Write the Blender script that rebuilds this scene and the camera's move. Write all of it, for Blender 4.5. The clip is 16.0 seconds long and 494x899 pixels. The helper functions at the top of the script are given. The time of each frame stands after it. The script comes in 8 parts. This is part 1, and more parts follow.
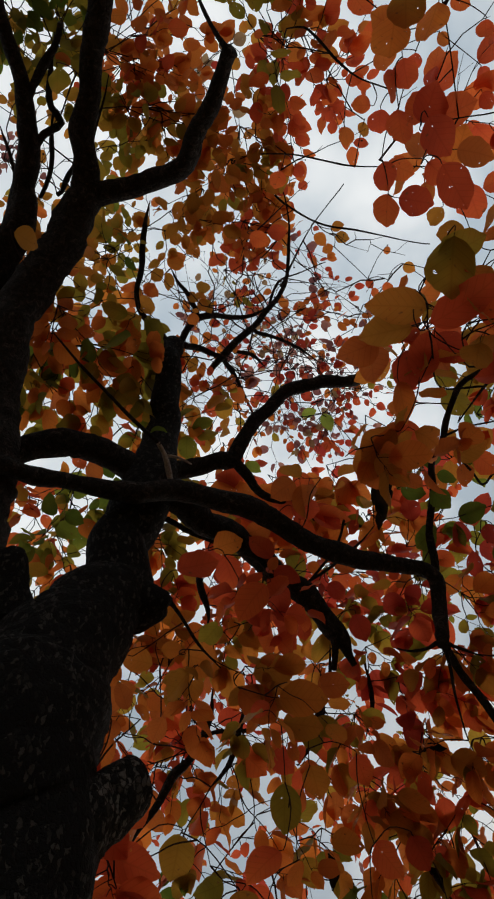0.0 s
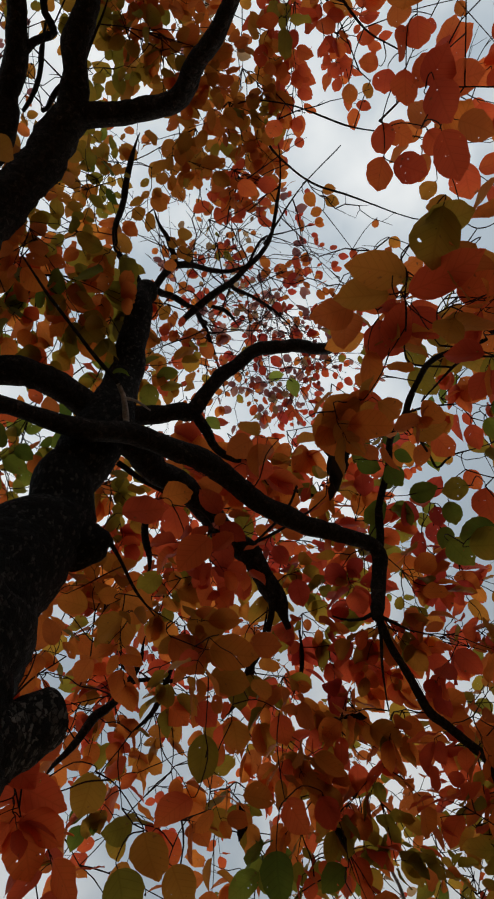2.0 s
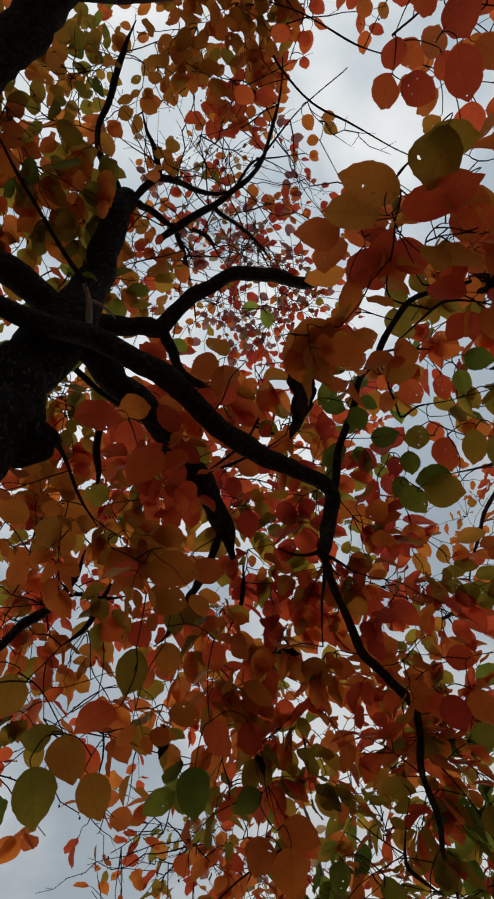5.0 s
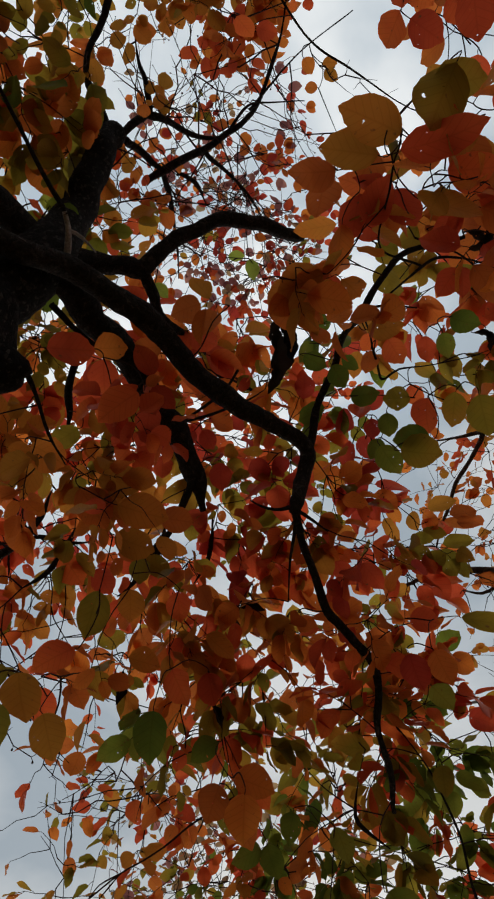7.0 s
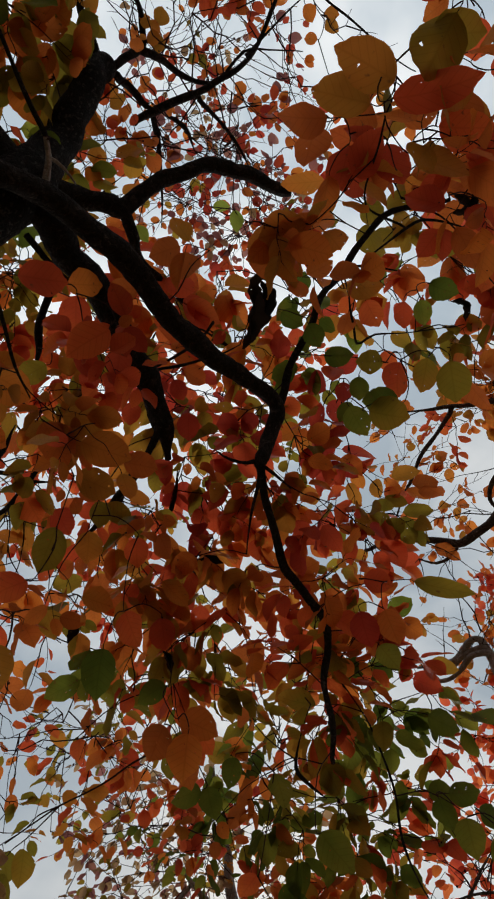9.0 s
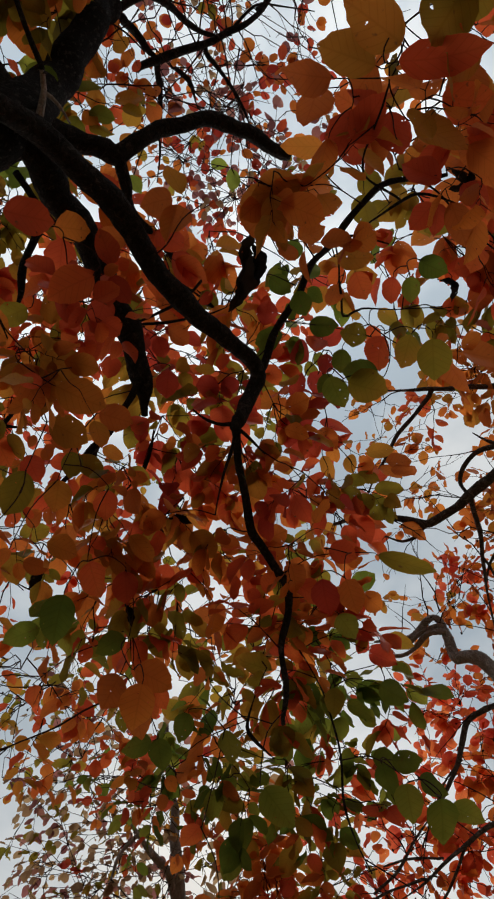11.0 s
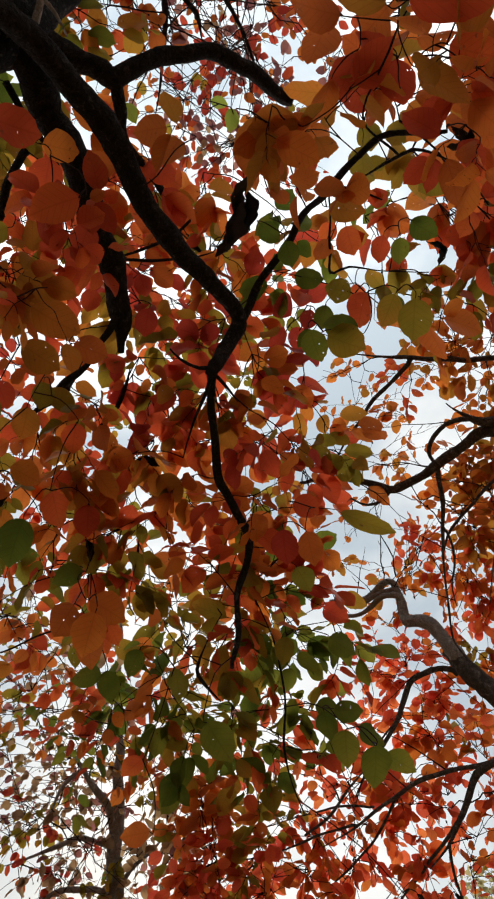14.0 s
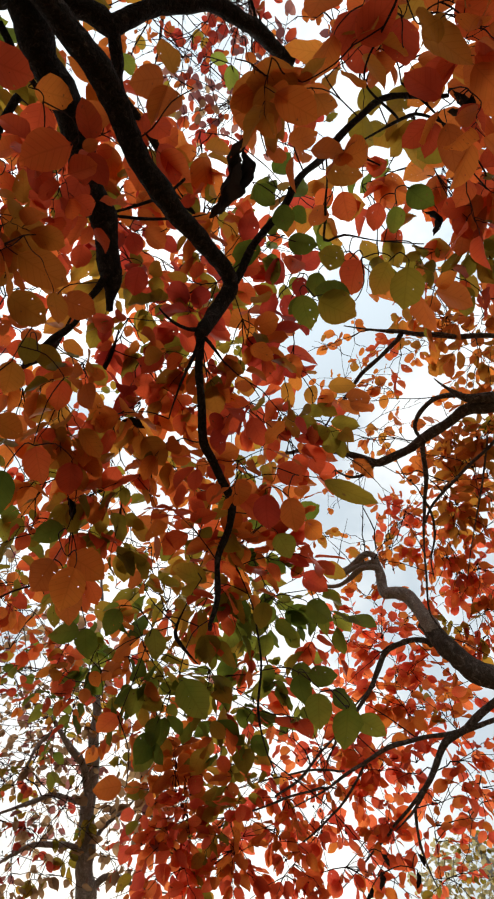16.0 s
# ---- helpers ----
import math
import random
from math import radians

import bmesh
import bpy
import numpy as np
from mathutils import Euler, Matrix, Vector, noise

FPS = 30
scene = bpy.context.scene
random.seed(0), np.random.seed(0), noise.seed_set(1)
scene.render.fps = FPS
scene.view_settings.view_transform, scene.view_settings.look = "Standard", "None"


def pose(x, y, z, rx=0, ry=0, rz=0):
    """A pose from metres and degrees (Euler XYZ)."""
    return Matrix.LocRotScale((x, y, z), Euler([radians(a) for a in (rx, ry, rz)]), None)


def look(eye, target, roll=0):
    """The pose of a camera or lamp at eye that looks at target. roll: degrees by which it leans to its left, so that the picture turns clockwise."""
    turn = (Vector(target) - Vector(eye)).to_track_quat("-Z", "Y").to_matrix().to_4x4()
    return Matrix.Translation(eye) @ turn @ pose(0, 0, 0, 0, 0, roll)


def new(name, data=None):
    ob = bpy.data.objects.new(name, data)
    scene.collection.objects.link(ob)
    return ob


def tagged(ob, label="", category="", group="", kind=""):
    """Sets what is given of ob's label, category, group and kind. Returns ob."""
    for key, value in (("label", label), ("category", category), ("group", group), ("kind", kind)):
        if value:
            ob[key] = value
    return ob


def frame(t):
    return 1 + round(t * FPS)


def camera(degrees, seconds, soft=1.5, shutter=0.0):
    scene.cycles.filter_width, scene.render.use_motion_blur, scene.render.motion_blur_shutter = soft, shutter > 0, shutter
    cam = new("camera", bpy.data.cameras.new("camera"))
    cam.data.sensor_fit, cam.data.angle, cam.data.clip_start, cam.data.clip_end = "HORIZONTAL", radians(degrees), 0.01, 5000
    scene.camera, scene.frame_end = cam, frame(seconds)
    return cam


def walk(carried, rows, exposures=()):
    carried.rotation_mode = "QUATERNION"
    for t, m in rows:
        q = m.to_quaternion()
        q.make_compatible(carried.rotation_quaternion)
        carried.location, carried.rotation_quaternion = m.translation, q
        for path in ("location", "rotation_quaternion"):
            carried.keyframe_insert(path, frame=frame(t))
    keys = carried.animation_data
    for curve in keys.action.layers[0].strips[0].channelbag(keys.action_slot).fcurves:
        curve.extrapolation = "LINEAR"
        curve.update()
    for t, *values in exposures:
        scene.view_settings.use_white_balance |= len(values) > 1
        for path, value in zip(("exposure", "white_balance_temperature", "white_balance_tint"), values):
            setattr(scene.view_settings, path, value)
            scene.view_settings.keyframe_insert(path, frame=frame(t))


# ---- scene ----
cam = camera(43.5, 16.0, soft=2.05)
PATH = [
    (0, (0.0000, 0.0000, 1.5500), (0.2720, 0.6940, 3.4060), -24.4),
    (0.5, (0.0008, 0.0112, 1.5530), (0.2987, 0.7262, 3.3970), -23.8),
    (1, (-0.0045, 0.0195, 1.5530), (0.3335, 0.7565, 3.3820), -23.7),
    (1.5, (0.0075, 0.0255, 1.5545), (0.3645, 0.7875, 3.3695), -22.5),
    (2, (0.0150, 0.0428, 1.5568), (0.4010, 0.8217, 3.3578), -21.9),
    (2.5, (0.0195, 0.0525, 1.5597), (0.4295, 0.8515, 3.3468), -21.4),
    (3, (0.0203, 0.0683, 1.5627), (0.4552, 0.8813, 3.3377), -21.2),
    (3.5, (0.0218, 0.0765, 1.5673), (0.4818, 0.9145, 3.3242), -20.5),
    (4, (0.0270, 0.0968, 1.5613), (0.5040, 0.9457, 3.3073), -19.9),
    (6.5, (0.0413, 0.1928, 1.5597), (0.6302, 1.1008, 3.2408), -18.2),
    (7, (0.0457, 0.2055, 1.5613), (0.6587, 1.1245, 3.2283), -18.0),
    (7.5, (0.0525, 0.2167, 1.5582), (0.6925, 1.1488, 3.2082), -17.5),
    (8, (0.0577, 0.2190, 1.5537), (0.7198, 1.1680, 3.1848), -16.8),
    (8.5, (0.0622, 0.2310, 1.5440), (0.7523, 1.1880, 3.1600), -16.4),
    (9, (0.0690, 0.2430, 1.5357), (0.7810, 1.2030, 3.1398), -16.0),
    (11.5, (0.0922, 0.2617, 1.5125), (0.8982, 1.2617, 3.0455), -12.1),
    (12, (0.0953, 0.2647, 1.5088), (0.9212, 1.2688, 3.0287), -11.6),
    (12.5, (0.1020, 0.2715, 1.4998), (0.9460, 1.2805, 3.0078), -10.9),
    (13, (0.1095, 0.2767, 1.4938), (0.9645, 1.2917, 2.9898), -10.3),
    (13.5, (0.1155, 0.2858, 1.4855), (0.9845, 1.3057, 2.9705), -9.8),
    (14, (0.1185, 0.2895, 1.4810), (1.0005, 1.3155, 2.9530), -9.3),
    (14.5, (0.1200, 0.2940, 1.4758), (1.0170, 1.3250, 2.9368), -9.1),
    (15, (0.1253, 0.3015, 1.4698), (1.0353, 1.3385, 2.9178), -8.6),
    (15.5, (0.1342, 0.3067, 1.4607), (1.0542, 1.3488, 2.8988), -8.2),
    (16, (0.1380, 0.3090, 1.4592), (1.0760, 1.3580, 2.8812), -7.8),
]
walk(cam, [(t, look(eye, target, roll)) for t, eye, target, roll in PATH],
     exposures=[(0, -0.49, 6500, 10), (4, -0.56, 6500, 10), (9, -0.41, 6500, 10), (11.5, -0.28, 6540, 10), (12.5, -0.13, 6580, 10), (14, 0.16, 6640, 10), (15, 0.33, 6670, 10), (16, 0.45, 6700, 10)])

# ---- light: an overcast autumn sky with a weak, wide sun behind the cloud ----
SUN_ELEVATION, SUN_TURN = 16.0, 26.0
SKY = 1.29
world = bpy.data.worlds.new("overcast_sky")
scene.world = world
world.use_nodes = True
wn, wl = world.node_tree.nodes, world.node_tree.links
wn.clear()
w_out = wn.new("ShaderNodeOutputWorld")
w_sky = wn.new("ShaderNodeTexSky")
w_sky.sky_type, w_sky.sun_disc = "NISHITA", False
w_sky.sun_elevation, w_sky.sun_rotation = radians(SUN_ELEVATION), radians(SUN_TURN)
w_clear = wn.new("ShaderNodeBackground")
w_clear.inputs["Strength"].default_value = 0.12
wl.new(w_sky.outputs["Color"], w_clear.inputs["Color"])
w_coord = wn.new("ShaderNodeTexCoord")
w_map = wn.new("ShaderNodeMapping")
w_map.inputs["Scale"].default_value = (1.0, 1.0, 1.6)
wl.new(w_coord.outputs["Generated"], w_map.inputs["Vector"])
w_noise = wn.new("ShaderNodeTexNoise")
w_noise.inputs["Scale"].default_value = 3.4
w_noise.inputs["Detail"].default_value = 5.0
w_noise.inputs["Roughness"].default_value = 0.48
wl.new(w_map.outputs["Vector"], w_noise.inputs["Vector"])
w_ramp = wn.new("ShaderNodeValToRGB")
w_ramp.color_ramp.elements[0].position, w_ramp.color_ramp.elements[0].color = 0.39, (0.54, 0.63, 0.70, 1)
w_ramp.color_ramp.elements[1].position, w_ramp.color_ramp.elements[1].color = 0.61, (1.02, 1.05, 1.05, 1)
wl.new(w_noise.outputs["Fac"], w_ramp.inputs["Fac"])
w_cloud = wn.new("ShaderNodeBackground")
w_split = wn.new("ShaderNodeSeparateXYZ")
wl.new(w_coord.outputs["Generated"], w_split.inputs[0])
w_height = wn.new("ShaderNodeValToRGB")  # the closed cloud is thinner and brighter overhead than towards the horizon
w_height.color_ramp.interpolation = "EASE"
for at, grey in ((0.0, 0.60), (0.35, 0.64), (0.68, 0.70), (0.90, 0.98), (1.0, 1.0)):
    stop = w_height.color_ramp.elements[0] if at == 0.0 else w_height.color_ramp.elements[-1] if at == 1.0 else w_height.color_ramp.elements.new(at)
    stop.position, stop.color = at, (grey, grey, grey, 1)
wl.new(w_split.outputs["Z"], w_height.inputs["Fac"])
w_power = wn.new("ShaderNodeMath")
w_power.operation = "MULTIPLY"
w_power.inputs[1].default_value = SKY
w_near = wn.new("ShaderNodeVectorMath")  # a wide glow where the sun stands behind the cloud
w_near.operation = "DOT_PRODUCT"
w_near.inputs[1].default_value = Vector((math.sin(radians(SUN_TURN)), math.cos(radians(SUN_TURN)), math.tan(radians(SUN_ELEVATION)))).normalized()
wl.new(w_coord.outputs["Generated"], w_near.inputs[0])
w_glow = wn.new("ShaderNodeMapRange")
w_glow.interpolation_type = "SMOOTHSTEP"
for socket, value in (("From Min", 0.72), ("From Max", 1.0), ("To Min", 1.0), ("To Max", 1.04)):
    w_glow.inputs[socket].default_value = value
wl.new(w_near.outputs["Value"], w_glow.inputs["Value"])
w_lit = wn.new("ShaderNodeMath")
w_lit.operation = "MULTIPLY"
wl.new(w_height.outputs["Color"], w_lit.inputs[0])
wl.new(w_glow.outputs["Result"], w_lit.inputs[1])
wl.new(w_lit.outputs[0], w_power.inputs[0])
wl.new(w_power.outputs[0], w_cloud.inputs["Strength"])
wl.new(w_ramp.outputs["Color"], w_cloud.inputs["Color"])
w_mix = wn.new("ShaderNodeMixShader")
w_mix.inputs["Fac"].default_value = 0.9
wl.new(w_clear.outputs["Background"], w_mix.inputs[1])
wl.new(w_cloud.outputs["Background"], w_mix.inputs[2])
wl.new(w_mix.outputs["Shader"], w_out.inputs["Surface"])

sun = new("sun", bpy.data.lights.new("sun", "SUN"))
sun.data.energy, sun.data.angle, sun.data.color = 1.5, radians(22), (1.0, 0.95, 0.88)
sun_to = Vector((math.sin(radians(SUN_TURN)), math.cos(radians(SUN_TURN)), math.tan(radians(SUN_ELEVATION))))
sun.matrix_world = look(sun_to * 20, (0, 0, 0))


# ---- materials ----
def material(name):
    m = bpy.data.materials.new(name)
    m.use_nodes = True
    n, l = m.node_tree.nodes, m.node_tree.links
    n.clear()
    return m, n, l, n.new("ShaderNodeOutputMaterial")


def ramp(n, stops):
    r = n.new("ShaderNodeValToRGB")
    r.color_ramp.elements[0].position, r.color_ramp.elements[0].color = stops[0][0], (*stops[0][1], 1)
    r.color_ramp.elements[1].position, r.color_ramp.elements[1].color = stops[-1][0], (*stops[-1][1], 1)
    for at, colour in stops[1:-1]:
        r.color_ramp.elements.new(at).color = (*colour, 1)
    return r


def leaf_material(name, low, mid, high, single=False):
    """A thin leaf that lets light through: its own tone by chance, blotches, paler veins and brown specks."""
    m, n, l, out = material(name)
    uv = n.new("ShaderNodeUVMap")
    uv.uv_map = "blade"
    chance = n.new("ShaderNodeObjectInfo" if single else "ShaderNodeNewGeometry").outputs["Random" if single else "Random Per Island"]
    tone = ramp(n, ((0.0, low), (0.5, mid), (1.0, high)))
    coord = n.new("ShaderNodeTexCoord")
    blotch = n.new("ShaderNodeTexNoise")
    blotch.inputs["Scale"].default_value, blotch.inputs["Detail"].default_value = (1.3 if single else 16.0), 3.0
    place = coord.outputs["Object"]
    if single:  # one blade serves many leaves: each takes its blotches from a place of its own
        own = n.new("ShaderNodeVectorMath")
        own.operation = "MULTIPLY_ADD"
        own.inputs[1].default_value = (1, 1, 1)
        far = n.new("ShaderNodeMath")
        far.operation = "MULTIPLY"
        far.inputs[1].default_value = 90.0
        l.new(chance, far.inputs[0])
        l.new(place, own.inputs[0])
        l.new(far.outputs[0], own.inputs[2])
        place = own.outputs["Vector"]
    l.new(place, blotch.inputs["Vector"])
    shift = n.new("ShaderNodeMath")
    shift.operation, shift.use_clamp = "MULTIPLY_ADD", True
    shift.inputs[1].default_value = 0.9
    l.new(blotch.outputs["Fac"], shift.inputs[0])
    less = n.new("ShaderNodeMath")
    less.operation = "SUBTRACT"
    less.inputs[1].default_value = 0.60
    l.new(chance, less.inputs[0])
    fade = n.new("ShaderNodeMath")  # many blades turn from one end to the other
    fade.operation = "MULTIPLY_ADD"
    fade.inputs[1].default_value = 0.34
    ends = n.new("ShaderNodeSeparateXYZ")
    l.new(uv.outputs["UV"], ends.inputs[0])
    l.new(ends.outputs["Y"], fade.inputs[0])
    l.new(less.outputs[0], fade.inputs[2])
    l.new(fade.outputs[0], shift.inputs[2])
    l.new(shift.outputs[0], tone.inputs["Fac"])
    # veins: a midrib and slanting side veins, from the blade's own coordinates
    sep = n.new("ShaderNodeSeparateXYZ")
    l.new(uv.outputs["UV"], sep.inputs[0])
    side = n.new("ShaderNodeMath")
    side.operation = "ABSOLUTE"
    off = n.new("ShaderNodeMath")
    off.operation = "SUBTRACT"
    off.inputs[1].default_value = 0.5
    l.new(sep.outputs["X"], off.inputs[0])
    l.new(off.outputs[0], side.inputs[0])
    slant = n.new("ShaderNodeMath")
    slant.operation = "MULTIPLY_ADD"
    slant.inputs[1].default_value = -0.75
    l.new(side.outputs[0], slant.inputs[0])
    l.new(sep.outputs["Y"], slant.inputs[2])
    comb = n.new("ShaderNodeMath")
    comb.operation = "MULTIPLY"
    comb.inputs[1].default_value = 7.0
    l.new(slant.outputs[0], comb.inputs[0])
    saw = n.new("ShaderNodeMath")
    saw.operation = "PINGPONG"
    saw.inputs[1].default_value = 0.5
    l.new(comb.outputs[0], saw.inputs[0])
    least = n.new("ShaderNodeMath")
    least.operation = "MINIMUM"
    scaled = n.new("ShaderNodeMath")
    scaled.operation = "MULTIPLY"
    scaled.inputs[1].default_value = 4.0
    l.new(side.outputs[0], scaled.inputs[0])
    l.new(saw.outputs[0], least.inputs[0])
    l.new(scaled.outputs[0], least.inputs[1])
    vein = ramp(n, ((0.0, (1, 1, 1)), (0.11, (0, 0, 0))))
    l.new(least.outputs[0], vein.inputs["Fac"])
    veined = n.new("ShaderNodeMixRGB")
    veined.blend_type = "MULTIPLY"
    veined.inputs["Color2"].default_value = (0.66, 0.6, 0.55, 1)
    half = n.new("ShaderNodeMath")
    half.operation = "MULTIPLY"
    half.inputs[1].default_value = 0.38
    l.new(vein.outputs["Color"], half.inputs[0])
    l.new(half.outputs[0], veined.inputs["Fac"])
    l.new(tone.outputs["Color"], veined.inputs["Color1"])
    speck = n.new("ShaderNodeTexNoise")
    speck.inputs["Scale"].default_value, speck.inputs["Detail"].default_value = (6.0 if single else 70.0), 2.0
    l.new(place, speck.inputs["Vector"])
    spots = ramp(n, ((0.69, (0, 0, 0)), (0.80, (1, 1, 1))))
    l.new(speck.outputs["Fac"], spots.inputs["Fac"])
    worn = n.new("ShaderNodeMixRGB")
    worn.inputs["Color2"].default_value = (0.15, 0.065, 0.025, 1)
    l.new(spots.outputs["Color"], worn.inputs["Fac"])
    l.new(veined.outputs["Color"], worn.inputs["Color1"])
    bump = n.new("ShaderNodeBump")
    bump.inputs["Strength"].default_value, bump.inputs["Distance"].default_value = 0.35, 0.001
    l.new(vein.outputs["Color"], bump.inputs["Height"])
    body = n.new("ShaderNodeBsdfPrincipled")
    body.inputs["Roughness"].default_value = 0.5
    body.inputs["Specular IOR Level"].default_value = 0.3
    l.new(worn.outputs["Color"], body.inputs["Base Color"])
    l.new(bump.outputs["Normal"], body.inputs["Normal"])
    thin = n.new("ShaderNodeBsdfTranslucent")
    l.new(worn.outputs["Color"], thin.inputs["Color"])
    mix = n.new("ShaderNodeMixShader")
    mix.inputs["Fac"].default_value = 0.8
    l.new(body.outputs["BSDF"], mix.inputs[1])
    l.new(thin.outputs["BSDF"], mix.inputs[2])
    bites = n.new("ShaderNodeTexNoise")  # pinholes eaten through the leaves
    bites.inputs["Scale"].default_value, bites.inputs["Detail"].default_value = (11.0 if single else 130.0), 1.0
    l.new(place, bites.inputs["Vector"])
    eaten = ramp(n, ((0.762, (0, 0, 0)), (0.78, (1, 1, 1))))
    l.new(bites.outputs["Fac"], eaten.inputs["Fac"])
    gap = n.new("ShaderNodeBsdfTransparent")
    holed = n.new("ShaderNodeMixShader")
    l.new(eaten.outputs["Color"], holed.inputs["Fac"])
    l.new(mix.outputs["Shader"], holed.inputs[1])
    l.new(gap.outputs["BSDF"], holed.inputs[2])
    l.new(holed.outputs["Shader"], out.inputs["Surface"])
    return m


TONES = {
    "G": ("green", (0.075, 0.105, 0.014), (0.14, 0.165, 0.02), (0.25, 0.235, 0.03)),
    "L": ("lime", (0.15, 0.21, 0.03), (0.23, 0.31, 0.04), (0.33, 0.39, 0.06)),
    "O": ("olive", (0.17, 0.135, 0.016), (0.28, 0.20, 0.022), (0.42, 0.21, 0.026)),
    "Y": ("amber", (0.32, 0.135, 0.018), (0.46, 0.18, 0.025), (0.56, 0.18, 0.027)),
    "A": ("orange", (0.42, 0.105, 0.022), (0.56, 0.14, 0.026), (0.68, 0.20, 0.03)),
    "R": ("red", (0.42, 0.055, 0.022), (0.57, 0.082, 0.026), (0.68, 0.14, 0.03)),
    "C": ("crimson", (0.36, 0.038, 0.025), (0.50, 0.06, 0.03), (0.60, 0.10, 0.03)),
    "E": ("scarlet", (0.66, 0.08, 0.045), (0.80, 0.14, 0.055), (0.88, 0.24, 0.065)),
    "W": ("brown", (0.18, 0.10, 0.055), (0.33, 0.19, 0.095), (0.46, 0.29, 0.14)),
    "M": ("maroon", (0.19, 0.07, 0.065), (0.31, 0.115, 0.10), (0.42, 0.19, 0.13)),
    "P": ("pale", (0.36, 0.32, 0.16), (0.50, 0.44, 0.22), (0.58, 0.44, 0.20)),
}
LEAF = {k: leaf_material("leaf_" + v[0], *v[1:]) for k, v in TONES.items()}
LEAF_SINGLE = {k: leaf_material("single_leaf_" + v[0], *v[1:], single=True) for k, v in TONES.items()}
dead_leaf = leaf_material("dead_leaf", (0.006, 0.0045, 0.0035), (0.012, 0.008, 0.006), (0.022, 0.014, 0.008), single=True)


def bark_material(name, dark, light, scale, depth, flecked=0.0):
    """Bark in blocky plates with deep furrows and paler, dusty faces."""
    m, n, l, out = material(name)
    coord = n.new("ShaderNodeTexCoord")
    warp = n.new("ShaderNodeTexNoise")
    warp.inputs["Scale"].default_value, warp.inputs["Detail"].default_value = scale * 0.7, 4.0
    l.new(coord.outputs["Object"], warp.inputs["Vector"])
    stretch = n.new("ShaderNodeMapping")
    stretch.inputs["Scale"].default_value = (1.0, 1.0, 0.42)
    blend = n.new("ShaderNodeMixRGB")
    blend.blend_type = "ADD"
    blend.inputs["Fac"].default_value = 0.015 if flecked else 0.06
    l.new(coord.outputs["Object"], blend.inputs["Color1"])
    l.new(warp.outputs["Color"], blend.inputs["Color2"])
    l.new(blend.outputs["Color"], stretch.inputs["Vector"])
    plates = n.new("ShaderNodeTexVoronoi")
    plates.feature = "DISTANCE_TO_EDGE"
    plates.inputs["Scale"].default_value = scale
    l.new(stretch.outputs["Vector"], plates.inputs["Vector"])
    fine = n.new("ShaderNodeTexNoise")
    fine.inputs["Scale"].default_value, fine.inputs["Detail"].default_value = scale * 5, 6.0
    l.new(coord.outputs["Object"], fine.inputs["Vector"])
    flake = n.new("ShaderNodeTexNoise")
    flake.inputs["Scale"].default_value, flake.inputs["Detail"].default_value, flake.inputs["Roughness"].default_value = scale * 1.3, 5.0, 0.7
    l.new(stretch.outputs["Vector"], flake.inputs["Vector"])
    tone = ramp(n, ((0.44, dark), (0.58, tuple(a * 0.75 + b * 0.25 for a, b in zip(dark, light))), (0.70, light)))
    l.new(flake.outputs["Fac"], tone.inputs["Fac"])
    if flecked:  # a few small plates have weathered pale, the rest stay black
        cells = n.new("ShaderNodeTexVoronoi")
        cells.inputs["Scale"].default_value = scale
        l.new(stretch.outputs["Vector"], cells.inputs["Vector"])
        grey = n.new("ShaderNodeSeparateColor")
        l.new(cells.outputs["Color"], grey.inputs[0])
        chosen = ramp(n, ((flecked, (0, 0, 0)), (1.0, (1, 1, 1))))
        l.new(grey.outputs[0], chosen.inputs["Fac"])
        core = ramp(n, ((0.03, (0, 0, 0)), (0.14, (1, 1, 1))))
        l.new(plates.outputs["Distance"], core.inputs["Fac"])
        both = n.new("ShaderNodeMixRGB")
        both.blend_type = "MULTIPLY"
        both.inputs["Fac"].default_value = 1.0
        l.new(chosen.outputs["Color"], both.inputs["Color1"])
        l.new(core.outputs["Color"], both.inputs["Color2"])
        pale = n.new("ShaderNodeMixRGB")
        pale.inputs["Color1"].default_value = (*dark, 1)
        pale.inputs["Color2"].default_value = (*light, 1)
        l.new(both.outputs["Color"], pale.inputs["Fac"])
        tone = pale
    stain = n.new("ShaderNodeMixRGB")
    stain.blend_type = "MULTIPLY"
    stain.inputs["Fac"].default_value = 0.8
    l.new(tone.outputs["Color"], stain.inputs["Color1"])
    l.new(fine.outputs["Fac"], stain.inputs["Color2"])
    high = n.new("ShaderNodeMath")
    high.operation, high.use_clamp = "MULTIPLY", True
    high.inputs[1].default_value = 6.0
    l.new(plates.outputs["Distance"], high.inputs[0])
    total = n.new("ShaderNodeMath")
    total.operation = "MULTIPLY_ADD"
    total.inputs[1].default_value = 0.35
    l.new(fine.outputs["Fac"], total.inputs[0])
    l.new(high.outputs[0], total.inputs[2])
    bump = n.new("ShaderNodeBump")
    bump.inputs["Strength"].default_value, bump.inputs["Distance"].default_value = 0.9, depth
    l.new(total.outputs[0], bump.inputs["Height"])
    body = n.new("ShaderNodeBsdfPrincipled")
    body.inputs["Roughness"].default_value = 0.9
    body.inputs["Specular IOR Level"].default_value = 0.15
    l.new(stain.outputs["Color"], body.inputs["Base Color"])
    l.new(bump.outputs["Normal"], body.inputs["Normal"])
